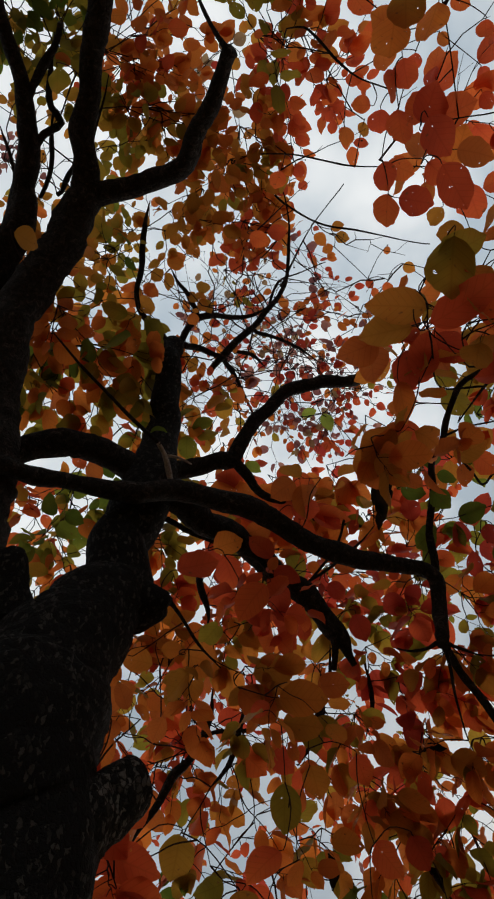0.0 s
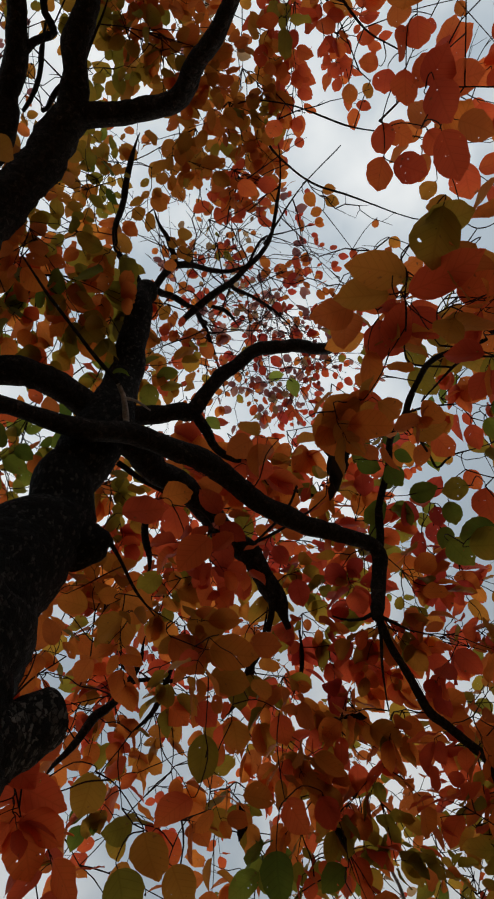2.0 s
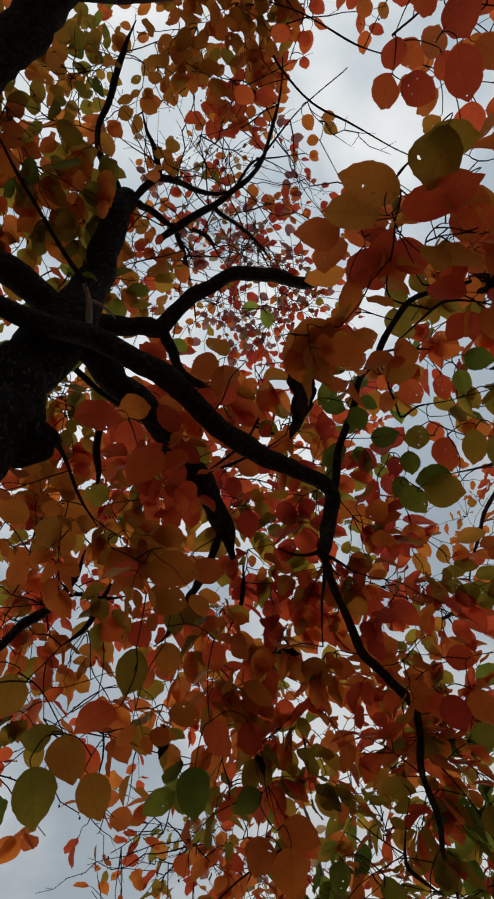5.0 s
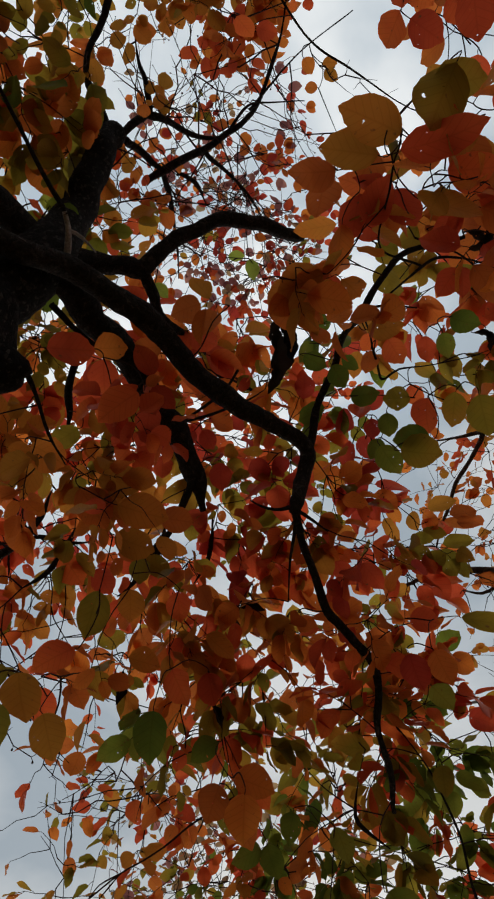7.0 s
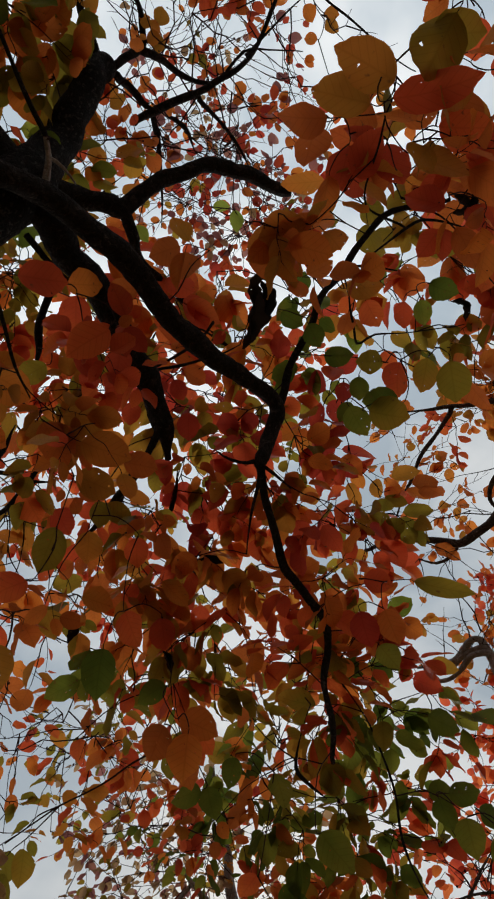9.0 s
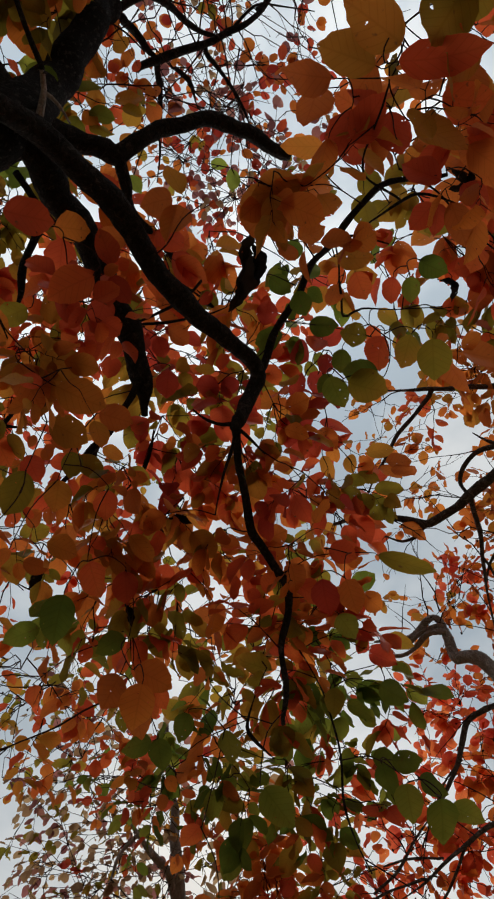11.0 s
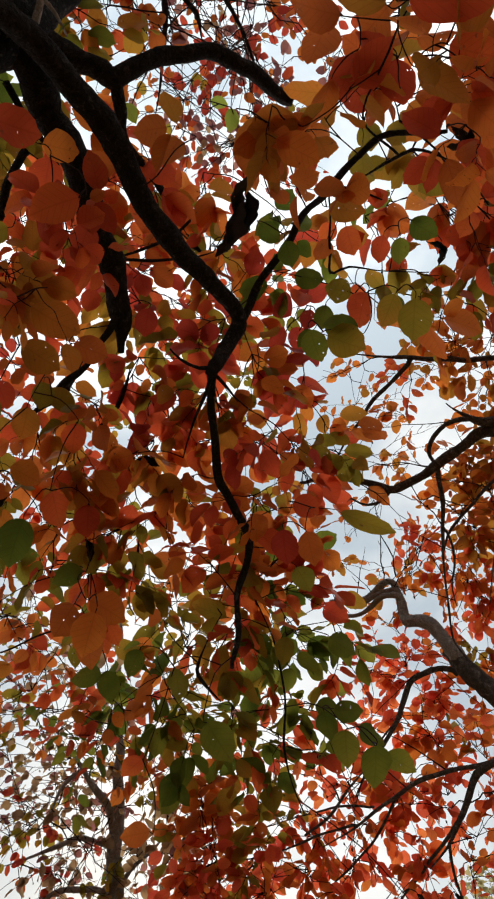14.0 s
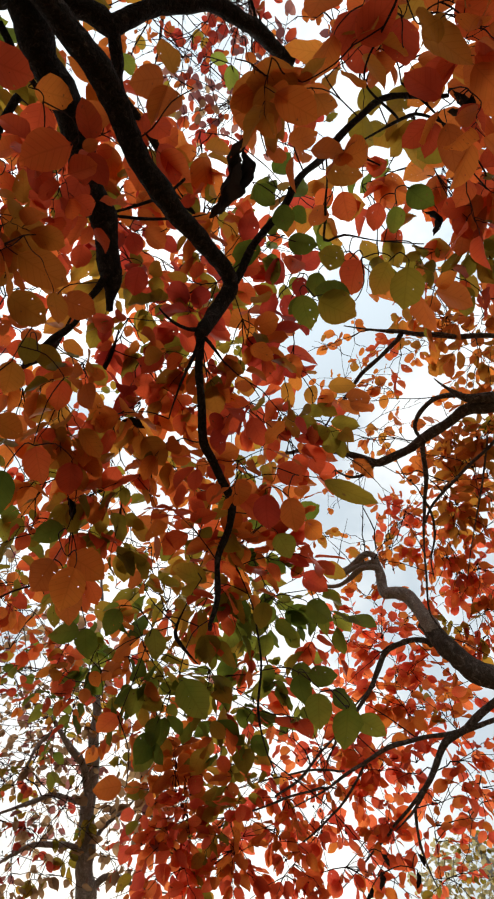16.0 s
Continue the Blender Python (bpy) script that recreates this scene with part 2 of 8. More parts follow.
    l.new(body.outputs["BSDF"], out.inputs["Surface"])
    return m


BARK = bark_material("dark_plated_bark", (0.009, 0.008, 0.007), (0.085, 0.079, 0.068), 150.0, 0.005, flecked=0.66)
STUB_BARK = bark_material("pale_flecked_stub_bark", (0.012, 0.011, 0.009), (0.20, 0.18, 0.155), 130.0, 0.005, flecked=0.3)
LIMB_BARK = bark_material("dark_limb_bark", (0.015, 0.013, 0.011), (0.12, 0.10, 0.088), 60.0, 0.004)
BROWN_BARK = bark_material("grey_brown_bark", (0.09, 0.072, 0.06), (0.45, 0.37, 0.32), 60.0, 0.004)
# pale grey bark, its colour lightened for the sky light on the crook
PALE_BARK = bark_material("pale_skylit_bark", (0.40, 0.35, 0.315), (0.84, 0.77, 0.71), 60.0, 0.003)
GREY_BARK = bark_material("grey_bark", (0.36, 0.32, 0.29), (0.80, 0.74, 0.69), 45.0, 0.003)
TWIG_BARK = bark_material("red_brown_twig_bark", (0.035, 0.018, 0.014), (0.12, 0.06, 0.045), 90.0, 0.001)


def ground_material():
    m, n, l, out = material("leaf_littered_grass")
    coord = n.new("ShaderNodeTexCoord")
    big = n.new("ShaderNodeTexNoise")
    big.inputs["Scale"].default_value, big.inputs["Detail"].default_value = 0.6, 6.0
    small = n.new("ShaderNodeTexVoronoi")
    small.inputs["Scale"].default_value = 26.0
    small.inputs["Randomness"].default_value = 1.0
    small.feature = "F2"
    l.new(coord.outputs["Object"], big.inputs["Vector"])
    l.new(coord.outputs["Object"], small.inputs["Vector"])
    grass = ramp(n, ((0.3, (0.05, 0.07, 0.02)), (0.7, (0.11, 0.12, 0.04))))
    l.new(big.outputs["Fac"], grass.inputs["Fac"])
    # litter tones raised so light bounced off this unseen ground lifts the limbs
    litter = ramp(n, ((0.0, (0.22, 0.075, 0.025)), (1.0, (0.34, 0.15, 0.05))))
    l.new(small.outputs["Color"], litter.inputs["Fac"])
    mix = n.new("ShaderNodeMixRGB")
    patch = n.new("ShaderNodeTexNoise")
    patch.inputs["Scale"].default_value, patch.inputs["Detail"].default_value = 3.0, 8.0
    l.new(coord.outputs["Object"], patch.inputs["Vector"])
    cover = ramp(n, ((0.40, (0, 0, 0)), (0.62, (1, 1, 1))))
    l.new(patch.outputs["Fac"], cover.inputs["Fac"])
    l.new(cover.outputs["Color"], mix.inputs["Fac"])
    l.new(litter.outputs["Color"], mix.inputs["Color1"])
    l.new(grass.outputs["Color"], mix.inputs["Color2"])
    bump = n.new("ShaderNodeBump")
    bump.inputs["Distance"].default_value = 0.012
    l.new(small.outputs["Distance"], bump.inputs["Height"])
    body = n.new("ShaderNodeBsdfPrincipled")
    body.inputs["Roughness"].default_value = 0.95
    l.new(mix.outputs["Color"], body.inputs["Base Color"])
    l.new(bump.outputs["Normal"], body.inputs["Normal"])
    l.new(body.outputs["BSDF"], out.inputs["Surface"])
    return m


# ---- ground ----
def build_ground():
    bm = bmesh.new()
    rings = [0.0, 1.0, 2.0, 3.5, 5.0, 8.0, 14.0, 30.0, 80.0, 300.0, 2500.0]
    loops = []
    for r in rings[1:]:
        loops.append([bm.verts.new((r * math.cos(a), r * math.sin(a), 0.05 * noise.noise((r * math.cos(a) * 0.4, r * math.sin(a) * 0.4, 3)) if r < 100 else 0.0))
                      for a in (2 * math.pi * k / 64 for k in range(64))])
    mid = bm.verts.new((0, 0, 0))
    for k in range(64):
        bm.faces.new((mid, loops[0][k], loops[0][(k + 1) % 64]))
        for a, b in zip(loops, loops[1:]):
            bm.faces.new((a[k], b[k], b[(k + 1) % 64], a[(k + 1) % 64]))
    me = bpy.data.meshes.new("ground")
    bm.to_mesh(me)
    bm.free()
    for p in me.polygons:
        p.use_smooth = True
    me.materials.append(ground_material())
    return tagged(new("ground", me), "unseen grass ground under the trees, fallen leaves kept bright for bounced light", "ground", kind="structure")


build_ground()


# ---- tools for trees ----
def mesh_of(name, verts, faces, materials, slots=None, uvs=None, smooth=True):
    me = bpy.data.meshes.new(name)
    me.from_pydata(verts, [], faces)
    for mat in materials:
        me.materials.append(mat)
    if slots is not None:
        me.polygons.foreach_set("material_index", slots)
    if uvs is not None:
        layer = me.uv_layers.new(name="blade")
        flat = np.array(uvs, dtype=np.float32)[[v for f in faces for v in f]]
        layer.data.foreach_set("uv", flat.ravel())
    me.polygons.foreach_set("use_smooth", [smooth] * len(me.polygons))
    me.update()
    return me


def part(name, me, parent, label=""):
    ob = new(name, me)
    ob.parent = parent
    return tagged(ob, label) if label else ob


def glide(points, step):
    """Points x, y, z, radius along a smooth curve through the given ones."""
    pts = [np.array(p, float) for p in points]
    pts = [2 * pts[0] - pts[1]] + pts + [2 * pts[-1] - pts[-2]]
    pts[0][3], pts[-1][3] = pts[1][3], pts[-2][3]
    made = []
    for a, b, c, d in zip(pts, pts[1:], pts[2:], pts[3:]):
        n = max(2, int(np.linalg.norm(c[:3] - b[:3]) / step))
        for k in range(n):
            u = k / n
            made.append(0.5 * (2 * b + (c - a) * u + (2 * a - 5 * b + 4 * c - d) * u * u + (3 * b - a - 3 * c + d) * u ** 3))
    made.append(pts[-2])
    for p in made:
        p[3] = max(p[3], 0.0006)
    return made


def tube(points, sides, rough=0.0, seed=0.0, wander=0.0):
    """Vertices and faces of a rounded tube; rough: knobbly relief as a share of the radius."""
    pts = [np.array(p, float) for p in points]
    if wander:
        for p in pts[1:-1]:
            q = Vector((p[0] * 9 + seed, p[1] * 9, p[2] * 9))
            p[:3] += wander * np.array(noise.noise_vector(q)) * min(p[3] * 2, 0.02)
    way = np.gradient(np.array([p[:3] for p in pts]), axis=0)
    way /= np.linalg.norm(way, axis=1)[:, None] + 1e-9
    x = np.cross(way[0], (0.3, 0.2, 0.9))
    x /= np.linalg.norm(x)
    verts, faces = [], []
    for p, w in zip(pts, way):
        x = x - w * (x @ w)
        x /= np.linalg.norm(x)
        y = np.cross(w, x)
        for k in range(sides):
            a = 2 * math.pi * k / sides
            out = math.cos(a) * x + math.sin(a) * y
            r = p[3]
            if rough:
                at = Vector(p[:3] + out * r)
                lump = noise.noise(at * 14 + Vector((seed, 0, 0))) + 0.6 * noise.noise(at * 40) + 0.45 * noise.noise(at * 95)
                r *= 1 + rough * lump
            verts.append(tuple(p[:3] + out * r))
    for i in range(len(pts) - 1):
        for k in range(sides):
            a, b = i * sides + k, i * sides + (k + 1) % sides
            faces.append((a, b, b + sides, a + sides))
    for i, sign in ((0, -1), (len(pts) - 1, 1)):
        tip = len(verts)
        verts.append(tuple(pts[i][:3] + sign * way[i] * pts[i][3] * 0.35))
        for k in range(sides):
            a, b = i * sides + k, i * sides + (k + 1) % sides
            faces.append((a, b, tip) if sign > 0 else (b, a, tip))
    return verts, faces


class Heap:
    """Four-sided faces gathered from many small pieces, to become one mesh."""

    def __init__(self):
        self.verts, self.faces, self.slots, self.uvs, self.count = [], [], [], [], 0

    def add(self, verts, faces, slot=0, uvs=None):
        self.verts.append(verts)
        self.faces.append(faces + self.count)
        self.slots.append(np.full(len(faces), slot, dtype=np.int32))
        self.count += len(verts)
        if uvs is not None:
            self.uvs.append(uvs[faces].reshape(-1, 2))

    def mesh(self, name, materials):
        verts, faces = np.concatenate(self.verts), np.concatenate(self.faces)
        me = bpy.data.meshes.new(name)
        me.vertices.add(len(verts))
        me.vertices.foreach_set("co", verts.astype(np.float32).ravel())
        me.loops.add(faces.size)
        me.loops.foreach_set("vertex_index", faces.astype(np.int32).ravel())
        me.polygons.add(len(faces))
        me.polygons.foreach_set("loop_start", np.arange(0, faces.size, 4, dtype=np.int32))
        me.polygons.foreach_set("material_index", np.concatenate(self.slots))
        me.polygons.foreach_set("use_smooth", np.ones(len(faces), dtype=bool))
        if self.uvs:
            layer = me.uv_layers.new(name="blade")
            layer.data.foreach_set("uv", np.concatenate(self.uvs).astype(np.float32).ravel())
        for mat in materials:
            me.materials.append(mat)
        me.update(calc_edges=True)
        me.validate()
        return me


class Tree:
    """A tree as an Empty with its parts, the lines of its wood, and the leaves and twigs gathered for it."""

    def __init__(self, name, label, base, finer=1.0, fuller=1.0):
        self.ob = tagged(new(name), label, "tree")
        self.ob.location = base
        self.base = Vector(base)
        self.points, self.used, self.held = np.zeros((60000, 3)), np.zeros(60000), 0
        self.leaves, self.twigs = Heap(), Heap()
        self.spare, self.least = 300, 0.0
        self.finer, self.fuller, self.grid, self.stout = finer, fuller, 0, 1.0
        self.rng = random.Random(len(label) * 7 + 3)

    def grow(self, line):
        """Wood on which later twigs may start."""
        line = np.array([p[:3] for p in line])
        self.points[self.held:self.held + len(line)] = line
        self.held += len(line)

    def wood(self):
        return self.points[:self.held]


def limb(tree, name, points, mat, rough=0.2, sides=14, step=0.016):
    """A limb of a tree as one rounded, knobbly mesh; its line is kept so that twigs can start on it."""
    line = glide(points, step)
    verts, faces = tube(line, sides, rough, seed=tree.held * 0.93, wander=0.8)
    tree.grow(line[::4])
    return part(name, mesh_of(name, verts, faces, [mat]), tree.ob)


RINGS = {k: (np.cos(np.arange(k) * 2 * np.pi / k), np.sin(np.arange(k) * 2 * np.pi / k)) for k in (3, 4, 5)}


def twig(tree, points, sides=4):
    """A thin twig along points x, y, z, radius, added to the tree's twigs."""
    p = np.asarray(points, float)
    w = np.empty((len(p), 3))
    w[0], w[-1] = p[1, :3] - p[0, :3], p[-1, :3] - p[-2, :3]
    w[1:-1] = p[2:, :3] - p[:-2, :3]
    w /= np.sqrt((w * w).sum(axis=1))[:, None] + 1e-9
    x = np.zeros_like(w)
    if abs(w[0, 2]) < 0.75:
        x[:, 0], x[:, 1] = w[:, 1], -w[:, 0]
    else:
        x[:, 1], x[:, 2] = w[:, 2], -w[:, 1]
    x /= np.sqrt((x * x).sum(axis=1))[:, None] + 1e-9
    y = np.stack([w[:, 1] * x[:, 2] - w[:, 2] * x[:, 1], w[:, 2] * x[:, 0] - w[:, 0] * x[:, 2], w[:, 0] * x[:, 1] - w[:, 1] * x[:, 0]], axis=1)
    c, s = RINGS[sides]
    ring = p[:, None, :3] + p[:, None, 3:4] * (c[None, :, None] * x[:, None, :] + s[None, :, None] * y[:, None, :])
    a = (np.arange(len(p) - 1)[:, None] * sides + np.arange(sides)[None, :]).ravel()
    b = (np.arange(len(p) - 1)[:, None] * sides + (np.arange(sides) + 1)[None, :] % sides).ravel()
    tree.twigs.add(ring.reshape(-1, 3), np.stack([a, b, b + sides, a + sides], axis=1))


def crooked(rng, a, b, thick, thin, count, kink):
    """Points of a twig from a to b that changes its way a little at every bud."""
    far = math.dist(a, b)
    line = []
    for k in range(count + 1):
        u = k / count
        off = kink * far * math.sin(math.pi * u)
        line.append((a[0] + (b[0] - a[0]) * u + rng.uniform(-off, off), a[1] + (b[1] - a[1]) * u + rng.uniform(-off, off),
                     a[2] + (b[2] - a[2]) * u + rng.uniform(-off, off) + off * 0.5, thick + (thin - thick) * u))
    return line


def rounded(line):
    """The same twig with its corners rounded off: three points for each one."""
    p = np.asarray(line, float)
    p = np.concatenate([2 * p[:1] - p[1:2], p, 2 * p[-1:] - p[-2:-1]])
    a, b, c, d = (p[k:len(p) - 3 + k, None, :] for k in range(4))
    u = np.array((0.0, 1 / 3, 2 / 3))[None, :, None]
    made = 0.5 * (2 * b + (c - a) * u + (2 * a - 5 * b + 4 * c - d) * u * u + (3 * b - a - 3 * c + d) * u ** 3)
    made = np.concatenate([made.reshape(-1, 4), p[-2:-1]])
    made[:, 3] = np.maximum(made[:, 3], 0.0005)
    return made


def leaf_grid(rows, cols):
    """A broad leaf with a rounded foot and a drawn-out tip: (across, along) in 0..1, and its outline."""
    grid, faces, uvs = [], [], []
    for i in range(rows + 1):
        u = 0.5 * i / rows + 0.5 * (0.5 - 0.5 * math.cos(math.pi * i / rows))
        w = 0.38 * max(0.0, math.sin(math.pi * u ** 0.86)) ** 0.66
        if u > 0.86:
            w *= 1 - 0.34 * math.sin(math.pi * (u - 0.86) / 0.14)
        for k in range(cols + 1):
            s = 2 * k / cols - 1
            grid.append((s * w, u, s))
            uvs.append((0.5 + s * w, u))
    for i in range(rows):
        for k in range(cols):
            a = i * (cols + 1) + k
            faces.append((a, a + 1, a + cols + 2, a + cols + 1))
    return np.array(grid), faces, uvs


GRID_FINE, GRID_COARSE, GRID_FAR = leaf_grid(14, 6), leaf_grid(9, 4), leaf_grid(4, 2)
ORDER = "GLOYARCEWMP"


def blade(grid, rng, fold, curl):
    """Leaf vertices in its own axes: y along the blade, z its upper side; wavy, lopsided and nicked along the rim."""
    g = grid[0]
    x, u, s = g[:, 0].copy(), g[:, 1].copy(), g[:, 2]
    bell = np.sin(np.pi * np.clip(u, 0, 1))
    wave, phase, twist = rng.uniform(0.01, 0.05), rng.uniform(0, 6.3), rng.uniform(-0.45, 0.45)
    lop, sway = rng.uniform(-0.14, 0.14), rng.uniform(-0.16, 0.16)
    x *= 1 + 0.035 * np.abs(s) * np.sin(u * rng.uniform(5, 9) + rng.uniform(0, 6.3) + 2 * np.sign(s))
    nick = np.array([rng.gauss(0, 0.009) for _ in g]) * np.abs(s) ** 3
    x += np.sign(s) * nick * bell
    u += np.array([rng.gauss(0, 0.006) for _ in g]) * np.abs(s) ** 3 * bell
    z = np.abs(x) * fold - curl * u ** 2 * 0.5 + wave * np.abs(s) * np.sin(u * 11 + phase + s)
    x = x * (1 + lop * np.sign(s)) + sway * (u - 0.3) ** 2
    z = z + x * twist * u
    return np.stack([x, u, z], axis=1)


def library(grid, seed, count):
    rng = random.Random(seed)
    return [blade(grid, rng, rng.uniform(0.0, 0.4), rng.uniform(-0.1, 0.6)) for _ in range(count)]


COARSE = library(GRID_COARSE, 5, 48), np.array(GRID_COARSE[1]), np.array(GRID_COARSE[2])
FAR = library(GRID_FAR, 6, 24), np.array(GRID_FAR[1]), np.array(GRID_FAR[2])


def axes(along, normal):
    ax, ay, az = along
    k = 1 / math.sqrt(ax * ax + ay * ay + az * az)
    ax, ay, az = ax * k, ay * k, az * k
    nx, ny, nz = normal
    d = nx * ax + ny * ay + nz * az
    nx, ny, nz = nx - ax * d, ny - ay * d, nz - az * d
    k = 1 / (math.sqrt(nx * nx + ny * ny + nz * nz) + 1e-9)
    nx, ny, nz = nx * k, ny * k, nz * k
    return np.array([[ay * nz - az * ny, ax, nx], [az * nx - ax * nz, ay, ny], [ax * ny - ay * nx, az, nz]])


class ViewCover:
    """Leaf cover as seen from the camera's place; leaves are set to fill gaps."""
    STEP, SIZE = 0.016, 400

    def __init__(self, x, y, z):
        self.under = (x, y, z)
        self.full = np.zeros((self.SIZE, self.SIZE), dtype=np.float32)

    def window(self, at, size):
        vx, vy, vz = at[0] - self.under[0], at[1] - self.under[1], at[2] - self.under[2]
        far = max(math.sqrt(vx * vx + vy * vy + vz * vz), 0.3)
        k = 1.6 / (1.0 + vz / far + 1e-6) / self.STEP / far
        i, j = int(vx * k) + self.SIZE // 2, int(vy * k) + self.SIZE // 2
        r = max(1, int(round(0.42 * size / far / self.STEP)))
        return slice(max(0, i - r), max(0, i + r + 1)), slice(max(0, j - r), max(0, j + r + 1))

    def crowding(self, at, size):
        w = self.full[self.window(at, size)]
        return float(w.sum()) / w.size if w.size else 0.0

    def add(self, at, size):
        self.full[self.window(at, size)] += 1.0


# the point where the camera stands; leaf gaps are judged from here
view_cover = ViewCover(0.09, 0.15, 1.52)


def spread(rng):
    """A chance place in a ball, evenly filled."""
    while True:
        v = np.array([rng.uniform(-1, 1), rng.uniform(-1, 1), rng.uniform(-1, 1)])
        if v @ v < 1:
            return v


def clump(tree, x, y, z, reach, count, size, tones, hang=0.35):
    """A bunch of leafy sprays that fills a ball: a stem from the nearest wood, side twigs, and leaves in turn on both sides of them."""
    rng = tree.rng
    size *= tree.finer
    left = max(1, round(count * tree.fuller))
    mid = np.array((x, y, z), float)
    wood = tree.wood()
    away = wood - mid
    cost = np.sqrt((away * away).sum(axis=1)) + 0.25 * np.maximum(0, away[:, 2]) + 0.06 * tree.used[:tree.held]
    near = np.argpartition(cost, 5)[:6] if len(cost) > 6 else np.arange(len(cost))
    pick = near[rng.randint(0, len(near) - 1)]
    tree.used[pick] += 1
    root = wood[pick].copy()
    far = float(np.linalg.norm(mid - root))
    thick = min(0.0038, 0.0016 + 0.0022 * far) * min(1.0, 0.5 + size * 8) * tree.stout
    stem = crooked(rng, root, mid, thick, thick * 0.6, max(3, int(far / 0.055)), 0.045)
    close = tree.grid == 0 and math.dist(mid, view_cover.under) < 2.1
    twig(tree, rounded(stem) if close else stem, 5)
    tree.grow(stem[len(stem) // 3::2])
    main = rng.choice(tones)
    fine = min(1.0, 0.5 + size * 7) * (0.72 if math.dist(mid, view_cover.under) < 1.55 else 1.0)
    coarse = COARSE if tree.grid == 0 else FAR
    while left > 0:
        n = min(left, rng.randint(3, 7))
        left -= n
        ends = [mid + spread(rng) * reach * 1.25 for _ in range(4 if size > 0.05 else 2)]
        end = min(ends, key=lambda e: view_cover.crowding(e, size * 1.5) + rng.uniform(0, 0.45))
        start = np.array(stem[rng.randint(len(stem) // 2, len(stem) - 1)][:3])
        line = crooked(rng, start, end, 0.0019 * fine, 0.0009 * fine, 4, 0.06)
        twig(tree, rounded(line) if close else line, 4)
        way = np.array(line[-1][:3]) - np.array(line[0][:3])
        way /= math.sqrt(way @ way) + 1e-9
        across = math.hypot(way[0], way[1]) + 1e-6
        side = (way[1] / across, -way[0] / across, 0.0)
        own = main if rng.random() < 0.6 else rng.choice(tones)
        for k in range(n):
            u = 1 - 0.78 * k / n
            at = line[min(4, int(u * 4.99))]
            turn = (0.0 if k == 0 else 1.0) * (1 if k % 2 else -1)
            s = size * min(1.3, max(0.5, rng.gauss(1.0, 0.22)))
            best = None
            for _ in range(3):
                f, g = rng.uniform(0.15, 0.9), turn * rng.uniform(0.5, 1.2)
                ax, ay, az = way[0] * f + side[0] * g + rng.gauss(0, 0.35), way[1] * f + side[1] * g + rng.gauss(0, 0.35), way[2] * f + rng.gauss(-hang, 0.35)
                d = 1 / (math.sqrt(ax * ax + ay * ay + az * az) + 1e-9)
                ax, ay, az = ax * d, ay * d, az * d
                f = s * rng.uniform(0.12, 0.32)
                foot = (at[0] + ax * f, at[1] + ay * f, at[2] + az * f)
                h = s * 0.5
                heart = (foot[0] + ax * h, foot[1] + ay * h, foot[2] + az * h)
                here = view_cover.crowding(heart, s) + rng.uniform(0, 0.3)
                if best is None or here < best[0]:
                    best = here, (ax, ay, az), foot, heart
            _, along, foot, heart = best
            view_cover.add(heart, s)
            lean = 0.5 if hang < 0.45 else 0.85  # hanging leaves turn their faces outwards
            d = rng.gauss(0, 0.3)
            m = axes(along, (rng.gauss(0, lean) - along[0] * d, rng.gauss(0, lean) - along[1] * d, (1.0 if hang < 0.45 else 0.5) - along[2] * d))
            tone = own if rng.random() < 0.78 else rng.choice(tones)
            broad = rng.uniform(0.74, 1.06)
            r = 0.0006 + s * 0.005
            twig(tree, (at[:3] + (r,), (at[0] * 0.5 + foot[0] * 0.5, at[1] * 0.5 + foot[1] * 0.5, at[2] * 0.5 + foot[2] * 0.5 + s * 0.03, r), foot + (r * 0.8,)), 3)
            if tree.spare > 0 and s >= tree.least:
                single_leaf(tree, foot, m, s, tone, broad)
                continue
            shape = coarse[0][rng.randrange(len(coarse[0]))] * (s * broad, s, s)
            tree.leaves.add(shape @ m.T + foot, coarse[1], ORDER.index(tone), coarse[2])


BLADES = {}


def single_leaf(tree, foot, m, size, tone, broad=1.0):
    """A leaf as a part of its own, on one of a few blades of each colour."""
    tree.spare -= 1
    key = (tone, tree.rng.randint(0, 9))
    if key not in BLADES:
        rng = random.Random(ORDER.index(tone) * 31 + key[1])
        verts = blade(GRID_FINE, rng, rng.uniform(0.02, 0.3), rng.uniform(-0.05, 0.45))
        BLADES[key] = mesh_of("leaf", verts.tolist(), GRID_FINE[1], [LEAF_SINGLE[tone]], uvs=GRID_FINE[2])
    ob = part("leaf", BLADES[key], tree.ob)
    ob.matrix_basis = Matrix.Translation(Vector(foot) - tree.base) @ Matrix(m.tolist()).to_4x4() @ Matrix.Diagonal((size * broad, size, size, 1))
    return ob


def stalked(tree, foot, way, size):
    """A leaf's stalk, which runs back to the nearest twig or limb."""
    at = foot - way * size * 0.16
    wood = tree.wood()
    away = wood - at
    root = wood[np.argmin((away * away).sum(axis=1))].copy()
    far = math.dist(root, at)
    bow = root * 0.45 + at * 0.55 - way * min(size * 0.2, far * 0.15) + np.array((0, 0, far * 0.05))
    line = rounded([(*root, 0.0017), (*bow, 0.0014), (*at, 0.0012), (*foot, 0.0009)])
    twig(tree, line, 5)
    tree.grow(line[2::3])


